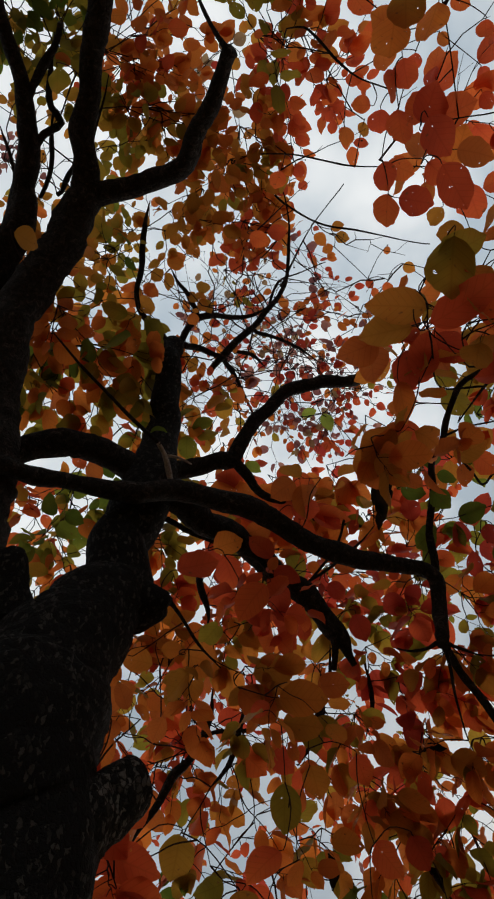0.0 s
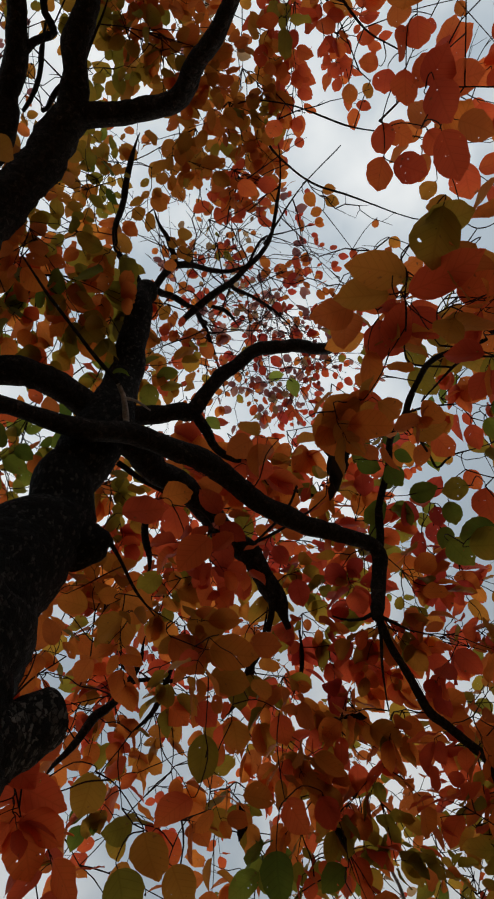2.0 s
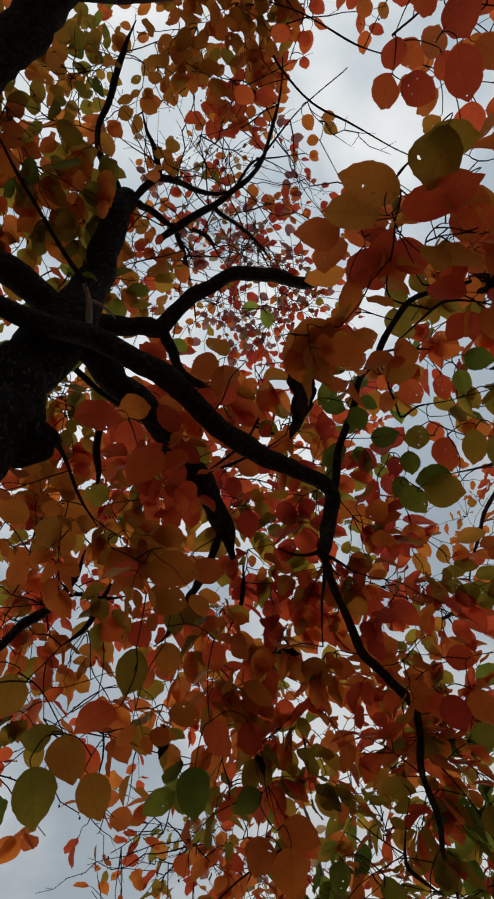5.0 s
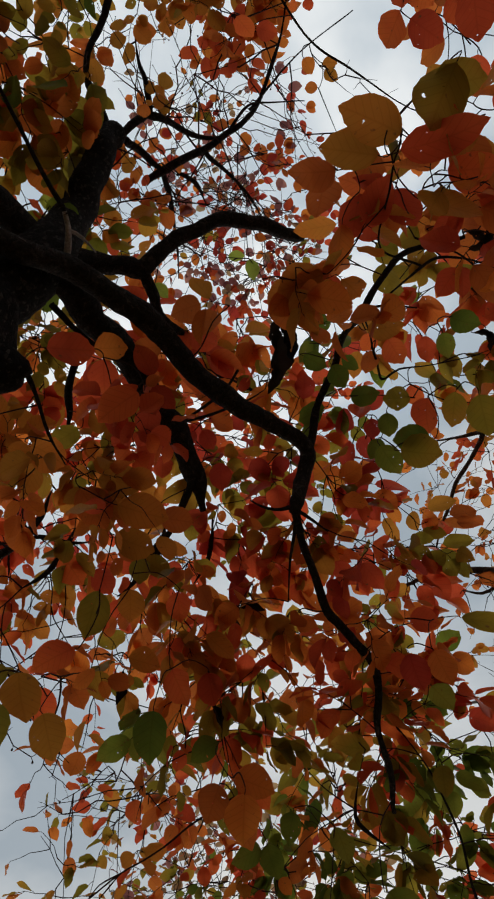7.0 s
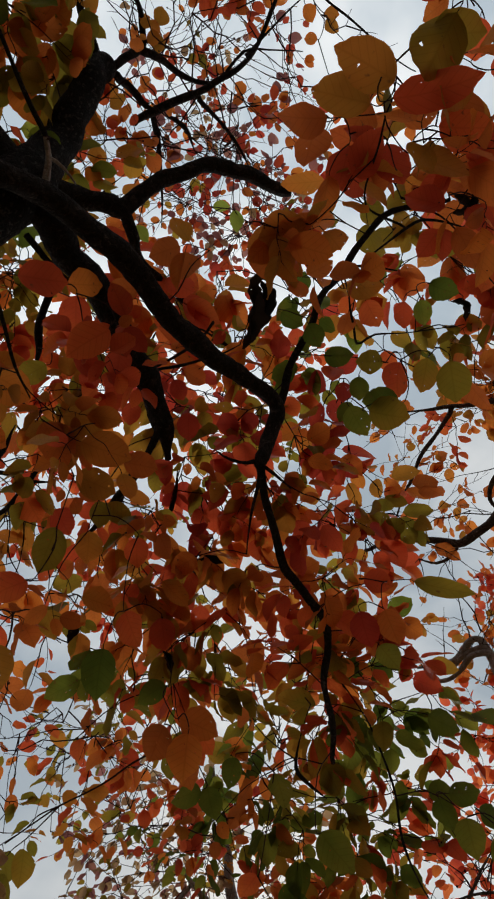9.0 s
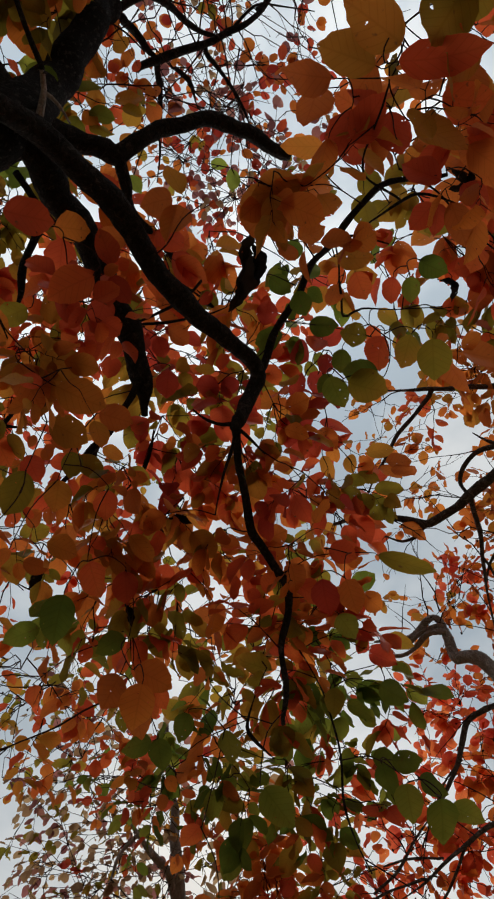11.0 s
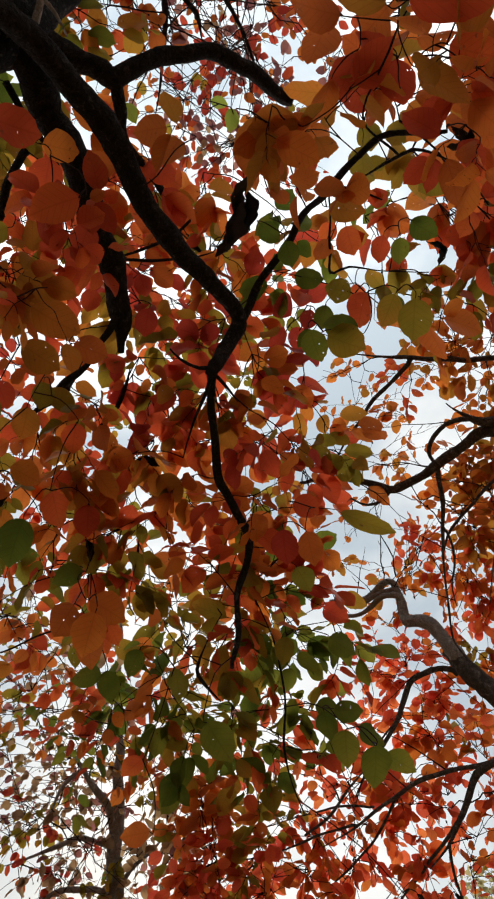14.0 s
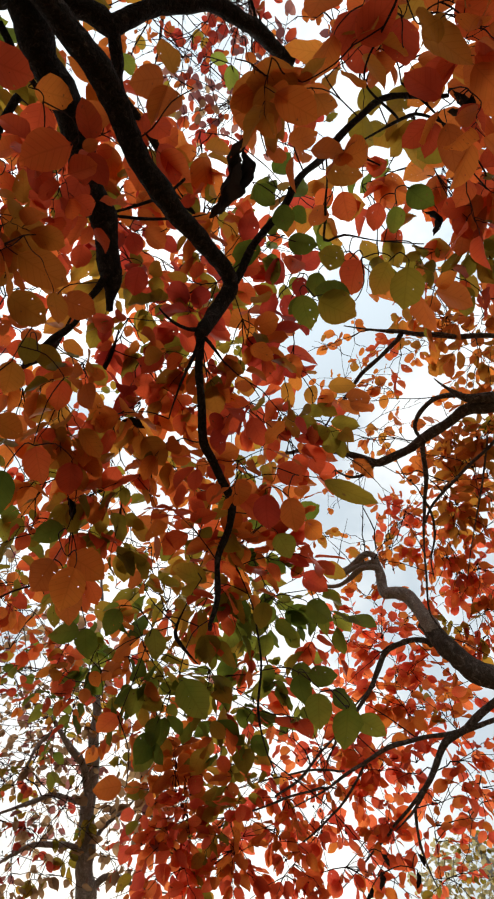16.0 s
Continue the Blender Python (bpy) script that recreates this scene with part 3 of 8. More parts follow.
def leaf(tree, place, along, normal, size, tone, broad=1.0):
    """One large leaf on its own stalk."""
    m = axes(along, normal)
    view_cover.add(place, size)
    foot = np.array(place, float) - m[:, 1] * size * 0.5
    single_leaf(tree, foot, m, size, tone, broad)
    stalked(tree, foot, m[:, 1], size)


def dead(tree, place, along, normal, size):
    """A shrivelled brown leaf, rolled in on itself, that still hangs on its twig."""
    rng = tree.rng
    g = GRID_FINE[0]
    bend = rng.uniform(1.6, 2.6)
    a = g[:, 2] * bend * np.sin(np.pi * np.clip(g[:, 1], 0.04, 0.96)) ** 0.5
    r = 0.16 * np.sin(np.pi * np.clip(g[:, 1], 0.03, 0.97)) ** 0.6 * (1 + 0.25 * np.sin(g[:, 1] * 17 + g[:, 2] * 4 + rng.uniform(0, 6)))
    v = np.stack([r * np.sin(a) + 0.10 * np.sin(g[:, 1] * 4), g[:, 1], r * np.cos(a) - 0.2 * g[:, 1] ** 2], axis=1)
    m = axes(along, normal)
    foot = np.array(place, float) - m[:, 1] * size * 0.5
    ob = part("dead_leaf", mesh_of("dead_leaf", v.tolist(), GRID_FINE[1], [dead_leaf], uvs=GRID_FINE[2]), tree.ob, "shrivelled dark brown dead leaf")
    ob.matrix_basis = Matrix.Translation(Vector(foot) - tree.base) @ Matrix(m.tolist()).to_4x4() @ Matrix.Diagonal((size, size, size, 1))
    stalked(tree, foot, m[:, 1], size)


def bud(tree, at, r):
    """A small dark bud: a tube that swells and closes again."""
    x, y, z = at[:3]
    twig(tree, ((x, y, z - r * 1.6, r * 0.2), (x, y, z - r * 0.6, r), (x, y, z + r * 0.6, r), (x, y, z + r * 1.6, r * 0.2)), 5)


def bare_twigs(tree, x, y, z, reach, count, buds=0.3):
    """Fine leafless twigs from the nearest wood: fairly straight, with shorter shoots to both sides and buds at some tips."""
    rng = tree.rng
    mid = np.array((x, y, z), float)
    wood = tree.wood()
    away = wood - mid
    near = wood[np.argsort((away * away).sum(axis=1))[:50]].copy()
    for _ in range(count):
        a = near[rng.randint(0, len(near) - 1)]
        b = mid + np.array([rng.gauss(0, 1), rng.gauss(0, 1), rng.gauss(0, 0.7)]) * reach * 0.75
        far = float(np.linalg.norm(b - a))
        r = min(0.0026, 0.0011 + 0.004 * far)
        n = max(4, int(far / 0.045))
        line = crooked(rng, a, b, r, 0.0006, n, 0.035)
        twig(tree, line, 4)
        way = (b - a) / (far + 1e-9)
        shoots = [np.array(p) for p in line[1:-1]]
        for k, p in enumerate(shoots):
            if rng.random() < 0.25:
                continue
            v = spread(rng)
            v -= way * (v @ way)
            v /= np.linalg.norm(v) + 1e-9
            long = reach * rng.uniform(0.12, 0.45) * (1 - 0.5 * k / len(shoots))
            q = p[:3] + (way * rng.uniform(0.5, 1.0) + v * rng.uniform(0.5, 0.9)) * long
            shoot = crooked(rng, p[:3], q, p[3] * 0.75, 0.0006, 3, 0.05)
            twig(tree, shoot, 3)
            if rng.random() < buds:
                bud(tree, shoot[-1], rng.uniform(0.0018, 0.0032))


def finish(tree, leaves_label):
    """Turns the gathered twigs and leaves into their two joined parts."""
    ob = part("twig", tree.twigs.mesh("twig", [TWIG_BARK]), tree.ob)
    tagged(ob, "fine dark twigs and leaf stalks", kind="stuff")
    ob = part("foliage", tree.leaves.mesh("foliage", [LEAF[k] for k in ORDER]), tree.ob)
    tagged(ob, leaves_label, kind="stuff")
    for child in tree.ob.children:
        if child.matrix_basis.is_identity:
            child.matrix_parent_inverse = Matrix.Translation(-tree.base)


# ---- the old tree overhead ----
tree = Tree("autumn_tree", "old autumn tree with dark plated bark and red and orange leaves", (-0.28, 0.80, 0.0), finer=0.99, fuller=1.17)
tree.least = 0.08
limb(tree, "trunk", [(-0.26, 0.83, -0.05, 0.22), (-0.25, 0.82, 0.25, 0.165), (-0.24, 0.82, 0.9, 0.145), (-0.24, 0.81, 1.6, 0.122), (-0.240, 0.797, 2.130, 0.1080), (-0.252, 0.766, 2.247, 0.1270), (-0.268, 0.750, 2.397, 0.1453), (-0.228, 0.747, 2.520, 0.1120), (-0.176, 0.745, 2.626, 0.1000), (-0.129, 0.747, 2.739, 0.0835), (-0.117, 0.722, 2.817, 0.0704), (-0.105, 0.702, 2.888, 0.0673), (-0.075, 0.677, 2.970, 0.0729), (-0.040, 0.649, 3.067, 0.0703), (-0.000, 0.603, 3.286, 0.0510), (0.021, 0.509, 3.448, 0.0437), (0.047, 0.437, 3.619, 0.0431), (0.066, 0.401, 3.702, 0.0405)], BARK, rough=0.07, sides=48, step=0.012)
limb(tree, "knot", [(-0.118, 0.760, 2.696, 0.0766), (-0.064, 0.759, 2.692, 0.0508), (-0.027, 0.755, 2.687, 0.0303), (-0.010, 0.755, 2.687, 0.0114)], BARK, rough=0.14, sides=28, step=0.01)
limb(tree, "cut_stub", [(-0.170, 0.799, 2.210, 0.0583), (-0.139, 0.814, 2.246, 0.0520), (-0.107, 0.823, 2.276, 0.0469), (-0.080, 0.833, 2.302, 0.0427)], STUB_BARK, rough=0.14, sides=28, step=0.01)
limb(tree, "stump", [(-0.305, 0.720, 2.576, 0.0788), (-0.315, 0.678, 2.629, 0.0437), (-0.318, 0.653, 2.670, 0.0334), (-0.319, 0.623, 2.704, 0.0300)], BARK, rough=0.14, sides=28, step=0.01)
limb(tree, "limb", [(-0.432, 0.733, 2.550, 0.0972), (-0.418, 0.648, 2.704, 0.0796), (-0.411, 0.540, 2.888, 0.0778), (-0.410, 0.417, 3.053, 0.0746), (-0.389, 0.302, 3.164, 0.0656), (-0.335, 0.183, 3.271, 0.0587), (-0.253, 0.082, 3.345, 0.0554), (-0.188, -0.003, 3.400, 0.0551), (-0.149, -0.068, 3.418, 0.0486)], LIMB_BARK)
limb(tree, "limb", [(-0.150, -0.061, 3.418, 0.0382), (-0.141, -0.188, 3.410, 0.0330), (-0.122, -0.318, 3.394, 0.0295), (-0.093, -0.415, 3.376, 0.0295), (-0.057, -0.506, 3.355, 0.0295), (-0.026, -0.599, 3.327, 0.0243), (-0.008, -0.701, 3.289, 0.0156)], LIMB_BARK)
limb(tree, "limb", [(-0.152, -0.064, 3.418, 0.0382), (-0.073, -0.082, 3.407, 0.0310), (0.021, -0.102, 3.385, 0.0289), (0.095, -0.138, 3.342, 0.0267), (0.143, -0.200, 3.295, 0.0245), (0.186, -0.259, 3.261, 0.0225), (0.213, -0.327, 3.230, 0.0208), (0.228, -0.370, 3.204, 0.0190)], LIMB_BARK)
limb(tree, "branch", [(0.228, -0.368, 3.204, 0.0097), (0.204, -0.392, 3.186, 0.0064), (0.171, -0.430, 3.165, 0.0053), (0.145, -0.466, 3.126, 0.0031), (0.134, -0.521, 3.110, 0.0016)], LIMB_BARK, sides=8)
limb(tree, "branch", [(0.129, -0.157, 3.338, 0.0057), (0.149, -0.163, 3.299, 0.0089), (0.156, -0.171, 3.297, 0.0033)], LIMB_BARK, sides=8)
limb(tree, "limb", [(-0.493, 0.343, 3.247, 0.0666), (-0.411, 0.108, 3.376, 0.0521), (-0.342, -0.022, 3.432, 0.0425), (-0.310, -0.124, 3.471, 0.0307), (-0.288, -0.249, 3.462, 0.0271), (-0.287, -0.340, 3.449, 0.0217), (-0.296, -0.425, 3.430, 0.0181), (-0.306, -0.493, 3.411, 0.0144), (-0.310, -0.578, 3.386, 0.0108)], LIMB_BARK)
limb(tree, "branch", [(-0.284, -0.289, 3.457, 0.0098), (-0.251, -0.339, 3.439, 0.0110), (-0.216, -0.386, 3.418, 0.0121), (-0.186, -0.421, 3.406, 0.0096), (-0.164, -0.459, 3.361, 0.0071)], LIMB_BARK, sides=8)
limb(tree, "branch", [(-0.308, -0.095, 3.473, 0.0074), (-0.272, -0.181, 3.472, 0.0098), (-0.244, -0.230, 3.471, 0.0110), (-0.202, -0.256, 3.473, 0.0110), (-0.219, -0.297, 3.465, 0.0086), (-0.220, -0.342, 3.457, 0.0074), (-0.204, -0.417, 3.444, 0.0049)], LIMB_BARK, sides=8)
limb(tree, "branch", [(-0.292, -0.076, 3.552, 0.0064), (-0.252, -0.166, 3.552, 0.0076), (-0.239, -0.231, 3.547, 0.0064), (-0.228, -0.288, 3.541, 0.0038)], LIMB_BARK, sides=8)
limb(tree, "branch", [(-0.351, -0.099, 3.542, 0.0038), (-0.357, -0.202, 3.533, 0.0051), (-0.369, -0.258, 3.524, 0.0016)], LIMB_BARK, sides=8)
limb(tree, "branch", [(-0.244, -0.083, 3.559, 0.0064), (-0.204, -0.143, 3.560, 0.0089), (-0.151, -0.188, 3.561, 0.0064), (-0.088, -0.317, 3.548, 0.0029), (-0.065, -0.385, 3.537, 0.0016)], LIMB_BARK, sides=8)
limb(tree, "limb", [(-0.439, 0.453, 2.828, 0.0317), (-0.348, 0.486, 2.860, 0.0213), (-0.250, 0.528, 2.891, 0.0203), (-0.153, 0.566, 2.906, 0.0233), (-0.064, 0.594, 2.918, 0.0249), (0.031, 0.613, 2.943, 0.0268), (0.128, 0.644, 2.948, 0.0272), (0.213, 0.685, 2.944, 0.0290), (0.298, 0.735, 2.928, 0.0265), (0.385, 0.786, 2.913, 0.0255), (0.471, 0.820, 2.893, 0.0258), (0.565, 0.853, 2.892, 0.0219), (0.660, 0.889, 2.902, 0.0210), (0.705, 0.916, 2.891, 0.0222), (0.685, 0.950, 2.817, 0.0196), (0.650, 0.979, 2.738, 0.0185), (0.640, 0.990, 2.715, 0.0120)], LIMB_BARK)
limb(tree, "limb", [(0.646, 0.982, 2.732, 0.0125), (0.671, 1.028, 2.716, 0.0108), (0.712, 1.096, 2.688, 0.0104), (0.766, 1.176, 2.633, 0.0110), (0.840, 1.238, 2.585, 0.0114), (0.918, 1.262, 2.529, 0.0124), (0.934, 1.311, 2.478, 0.0100), (0.941, 1.371, 2.415, 0.0090), (0.960, 1.411, 2.329, 0.0075), (0.956, 1.454, 2.253, 0.0050)], LIMB_BARK)
limb(tree, "branch", [(0.648, 0.985, 2.728, 0.0075), (0.610, 0.992, 2.716, 0.0050), (0.566, 0.985, 2.708, 0.0036), (0.520, 0.968, 2.706, 0.0018)], LIMB_BARK, sides=8)
limb(tree, "branch", [(0.645, 0.988, 2.722, 0.0060), (0.652, 1.030, 2.685, 0.0042), (0.648, 1.085, 2.640, 0.0030), (0.655, 1.150, 2.580, 0.0016)], LIMB_BARK, sides=8)
limb(tree, "branch", [(0.650, 0.986, 2.724, 0.0052), (0.690, 0.992, 2.700, 0.0038), (0.735, 1.010, 2.690, 0.0018)], LIMB_BARK, sides=8)
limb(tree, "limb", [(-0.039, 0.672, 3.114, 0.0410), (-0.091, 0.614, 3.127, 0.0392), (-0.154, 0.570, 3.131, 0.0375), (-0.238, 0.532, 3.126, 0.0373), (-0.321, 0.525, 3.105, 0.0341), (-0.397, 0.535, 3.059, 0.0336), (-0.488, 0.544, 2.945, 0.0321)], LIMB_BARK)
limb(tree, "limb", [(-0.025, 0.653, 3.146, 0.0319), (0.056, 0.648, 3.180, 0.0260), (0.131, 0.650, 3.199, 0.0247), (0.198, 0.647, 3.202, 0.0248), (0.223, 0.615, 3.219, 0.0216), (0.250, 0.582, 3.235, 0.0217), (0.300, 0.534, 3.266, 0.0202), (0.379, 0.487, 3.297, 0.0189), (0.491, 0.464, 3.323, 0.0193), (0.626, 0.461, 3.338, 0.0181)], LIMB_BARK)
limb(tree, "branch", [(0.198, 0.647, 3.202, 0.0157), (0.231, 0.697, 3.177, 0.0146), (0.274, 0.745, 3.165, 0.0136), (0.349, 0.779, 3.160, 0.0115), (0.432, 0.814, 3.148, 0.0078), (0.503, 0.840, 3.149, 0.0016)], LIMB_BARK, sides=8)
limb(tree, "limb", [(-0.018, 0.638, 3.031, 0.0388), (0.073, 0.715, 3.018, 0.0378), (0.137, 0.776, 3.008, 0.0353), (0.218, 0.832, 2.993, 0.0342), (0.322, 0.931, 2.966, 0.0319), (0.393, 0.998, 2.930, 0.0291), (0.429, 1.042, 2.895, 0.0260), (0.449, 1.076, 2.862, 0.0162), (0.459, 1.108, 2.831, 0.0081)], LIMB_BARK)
limb(tree, "branch", [(0.413, 1.025, 2.913, 0.0133), (0.407, 1.069, 2.861, 0.0099), (0.398, 1.102, 2.816, 0.0087)], LIMB_BARK, sides=8)
limb(tree, "branch", [(0.427, 1.129, 2.949, 0.0016), (0.419, 1.243, 2.927, 0.0075), (0.387, 1.347, 2.909, 0.0102), (0.360, 1.432, 2.896, 0.0069), (0.322, 1.501, 2.895, 0.0016)], LIMB_BARK, sides=8)
limb(tree, "branch", [(-0.002, 0.746, 3.063, 0.0085), (0.049, 0.778, 3.047, 0.0074), (0.093, 0.798, 3.034, 0.0064), (0.159, 0.831, 3.010, 0.0042)], LIMB_BARK, sides=8)
limb(tree, "branch", [(0.086, 0.864, 3.084, 0.0100), (0.082, 0.931, 3.044, 0.0100), (0.087, 1.003, 2.997, 0.0075), (0.086, 1.040, 2.970, 0.0016)], LIMB_BARK, sides=8)
limb(tree, "branch", [(-0.028, 0.777, 2.744, 0.0072), (0.007, 0.825, 2.730, 0.0045), (0.046, 0.891, 2.709, 0.0035), (0.094, 0.947, 2.690, 0.0016)], LIMB_BARK, sides=8)
limb(tree, "branch", [(-0.126, 1.178, 2.470, 0.0016), (-0.088, 1.204, 2.562, 0.0074), (-0.035, 1.198, 2.629, 0.0112), (0.031, 1.177, 2.706, 0.0093), (0.066, 1.134, 2.746, 0.0062), (0.081, 1.087, 2.789, 0.0016)], LIMB_BARK, sides=8)
limb(tree, "branch", [(0.005, 1.258, 2.772, 0.0016), (0.073, 1.235, 2.793, 0.0056), (0.144, 1.234, 2.789, 0.0048), (0.202, 1.224, 2.791, 0.0016)], LIMB_BARK, sides=8)
limb(tree, "branch", [(0.012, 0.632, 3.016, 0.0085), (0.008, 0.593, 3.032, 0.0080), (0.004, 0.554, 3.045, 0.0068), (-0.008, 0.524, 3.052, 0.0060)], GREY_BARK, sides=10)
limb(tree, "branch", [(-0.004, 0.530, 3.052, 0.0060), (-0.053, 0.475, 3.057, 0.0056), (-0.109, 0.408, 3.069, 0.0048), (-0.156, 0.347, 3.077, 0.0042), (-0.191, 0.300, 3.081, 0.0034), (-0.235, 0.240, 3.090, 0.0018)], LIMB_BARK, sides=8)
limb(tree, "branch", [(0.006, 0.560, 3.044, 0.0046), (0.040, 0.575, 3.060, 0.0036), (0.075, 0.600, 3.075, 0.0022)], GREY_BARK, sides=8)
limb(tree, "branch", [(0.066, 0.407, 3.701, 0.0165), (0.035, 0.375, 3.707, 0.0152), (-0.007, 0.330, 3.715, 0.0124), (-0.036, 0.283, 3.706, 0.0096), (-0.042, 0.196, 3.678, 0.0094), (-0.019, 0.105, 3.647, 0.0106), (-0.005, 0.019, 3.635, 0.0089), (0.023, -0.063, 3.589, 0.0016)], LIMB_BARK, sides=8)
limb(tree, "branch", [(0.095, 0.391, 3.722, 0.0137), (0.121, 0.357, 3.761, 0.0125), (0.154, 0.323, 3.799, 0.0127), (0.162, 0.300, 3.800, 0.0113), (0.133, 0.236, 3.802, 0.0085), (0.100, 0.195, 3.803, 0.0053), (0.075, 0.138, 3.802, 0.0016)], LIMB_BARK, sides=8)
limb(tree, "branch", [(0.157, 0.322, 3.799, 0.0127), (0.224, 0.324, 3.833, 0.0115), (0.299, 0.341, 3.863, 0.0102), (0.382, 0.327, 3.853, 0.0066), (0.432, 0.301, 3.847, 0.0016)], LIMB_BARK, sides=8)
limb(tree, "branch", [(0.108, 0.410, 3.757, 0.0125), (0.169, 0.430, 3.791, 0.0127), (0.216, 0.451, 3.786, 0.0096), (0.247, 0.456, 3.783, 0.0016)], LIMB_BARK, sides=8)
limb(tree, "branch", [(0.197, 0.520, 3.779, 0.0113), (0.266, 0.442, 3.783, 0.0142), (0.337, 0.374, 3.743, 0.0125), (0.406, 0.290, 3.699, 0.0096), (0.432, 0.226, 3.658, 0.0081), (0.449, 0.164, 3.616, 0.0066), (0.450, 0.067, 3.573, 0.0052), (0.436, 0.006, 3.532, 0.0029), (0.420, -0.077, 3.524, 0.0016)], LIMB_BARK, sides=8)
limb(tree, "branch", [(0.247, 0.456, 3.783, 0.0113), (0.276, 0.522, 3.810, 0.0086), (0.319, 0.607, 3.831, 0.0073), (0.358, 0.698, 3.848, 0.0045), (0.397, 0.815, 3.854, 0.0016)], LIMB_BARK, sides=8)
limb(tree, "branch", [(0.356, 0.363, 3.741, 0.0084), (0.437, 0.403, 3.764, 0.0071), (0.527, 0.447, 3.781, 0.0054), (0.619, 0.514, 3.791, 0.0016)], LIMB_BARK, sides=8)
limb(tree, "branch", [(0.298, 0.466, 3.853, 0.0073), (0.364, 0.487, 3.843, 0.0073), (0.419, 0.532, 3.829, 0.0016)], LIMB_BARK, sides=8)
limb(tree, "branch", [(0.406, 0.290, 3.699, 0.0055), (0.438, 0.202, 3.695, 0.0041), (0.491, 0.171, 3.646, 0.0025), (0.583, 0.136, 3.624, 0.0016)], LIMB_BARK, sides=8)
limb(tree, "branch", [(0.382, -0.067, 3.461, 0.0032), (0.423, -0.035, 3.453, 0.0032), (0.497, 0.011, 3.436, 0.0032), (0.609, 0.036, 3.402, 0.0028), (0.733, 0.064, 3.356, 0.0018), (0.792, 0.075, 3.289, 0.0016)], LIMB_BARK, sides=8)
limb(tree, "branch", [(0.342, -0.176, 3.462, 0.0016), (0.445, -0.170, 3.441, 0.0024), (0.556, -0.145, 3.414, 0.0028), (0.649, -0.131, 3.344, 0.0018), (0.755, -0.123, 3.262, 0.0016)], LIMB_BARK, sides=8)
limb(tree, "branch", [(0.396, -0.456, 3.365, 0.0016), (0.439, -0.456, 3.355, 0.0029), (0.474, -0.420, 3.315, 0.0038), (0.519, -0.376, 3.312, 0.0035), (0.571, -0.337, 3.304, 0.0023), (0.636, -0.288, 3.209, 0.0016)], LIMB_BARK, sides=8)
limb(tree, "branch", [(0.595, -0.095, 3.483, 0.0016), (0.508, 0.031, 3.549, 0.0019), (0.464, 0.136, 3.594, 0.0034), (0.433, 0.210, 3.632, 0.0044)], LIMB_BARK, sides=8)
limb(tree, "limb", [(0.706, 0.917, 2.928, 0.0117), (0.723, 0.830, 2.993, 0.0101), (0.732, 0.723, 3.027, 0.0100), (0.719, 0.608, 2.995, 0.0088), (0.706, 0.513, 2.932, 0.0083), (0.701, 0.427, 2.894, 0.0073), (0.708, 0.371, 2.863, 0.0064), (0.735, 0.321, 2.818, 0.0056), (0.766, 0.286, 2.763, 0.0041)], LIMB_BARK)
limb(tree, "branch", [(0.696, 0.513, 2.911, 0.0031), (0.738, 0.489, 2.898, 0.0025), (0.798, 0.470, 2.870, 0.0016)], LIMB_BARK, sides=8)
limb(tree, "branch", [(0.745, 0.493, 2.944, 0.0018), (0.760, 0.379, 2.869, 0.0035), (0.775, 0.341, 2.822, 0.0029), (0.827, 0.321, 2.749, 0.0017), (0.908, 0.338, 2.691, 0.0016)], LIMB_BARK, sides=8)
limb(tree, "branch", [(0.545, 0.151, 2.771, 0.0015), (0.559, 0.169, 2.766, 0.0015), (0.560, 0.204, 2.766, 0.0020), (0.577, 0.247, 2.775, 0.0021), (0.593, 0.293, 2.791, 0.0021), (0.614, 0.344, 2.818, 0.0022), (0.654, 0.373, 2.839, 0.0022), (0.753, 0.377, 2.856, 0.0029)], LIMB_BARK, sides=8)
limb(tree, "branch", [(0.563, -0.099, 2.855, 0.0011), (0.571, -0.125, 2.850, 0.0013), (0.606, -0.173, 2.870, 0.0017), (0.651, -0.186, 2.888, 0.0013), (0.711, -0.191, 2.857, 0.0016)], LIMB_BARK, sides=8)
limb(tree, "branch", [(0.695, 0.525, 2.916, 0.0018), (0.818, 0.641, 3.010, 0.0034), (0.891, 0.722, 3.041, 0.0035), (0.924, 0.678, 3.036, 0.0028), (0.999, 0.630, 3.007, 0.0016), (1.088, 0.559, 2.968, 0.0016)], LIMB_BARK, sides=8)
limb(tree, "branch", [(0.707, 0.326, 2.847, 0.0023), (0.794, 0.325, 2.808, 0.0020), (0.873, 0.349, 2.766, 0.0018), (0.952, 0.358, 2.718, 0.0018)], LIMB_BARK, sides=8)
limb(tree, "branch", [(0.318, 1.018, 3.021, 0.0016), (0.379, 0.949, 3.002, 0.0032), (0.459, 0.862, 3.021, 0.0042), (0.500, 0.791, 3.076, 0.0033)], LIMB_BARK, sides=8)
limb(tree, "branch", [(0.994, 1.532, 2.464, 0.0016), (0.975, 1.595, 2.401, 0.0019), (0.969, 1.635, 2.349, 0.0057), (1.001, 1.641, 2.308, 0.0051), (1.041, 1.639, 2.268, 0.0016)], LIMB_BARK, sides=8)
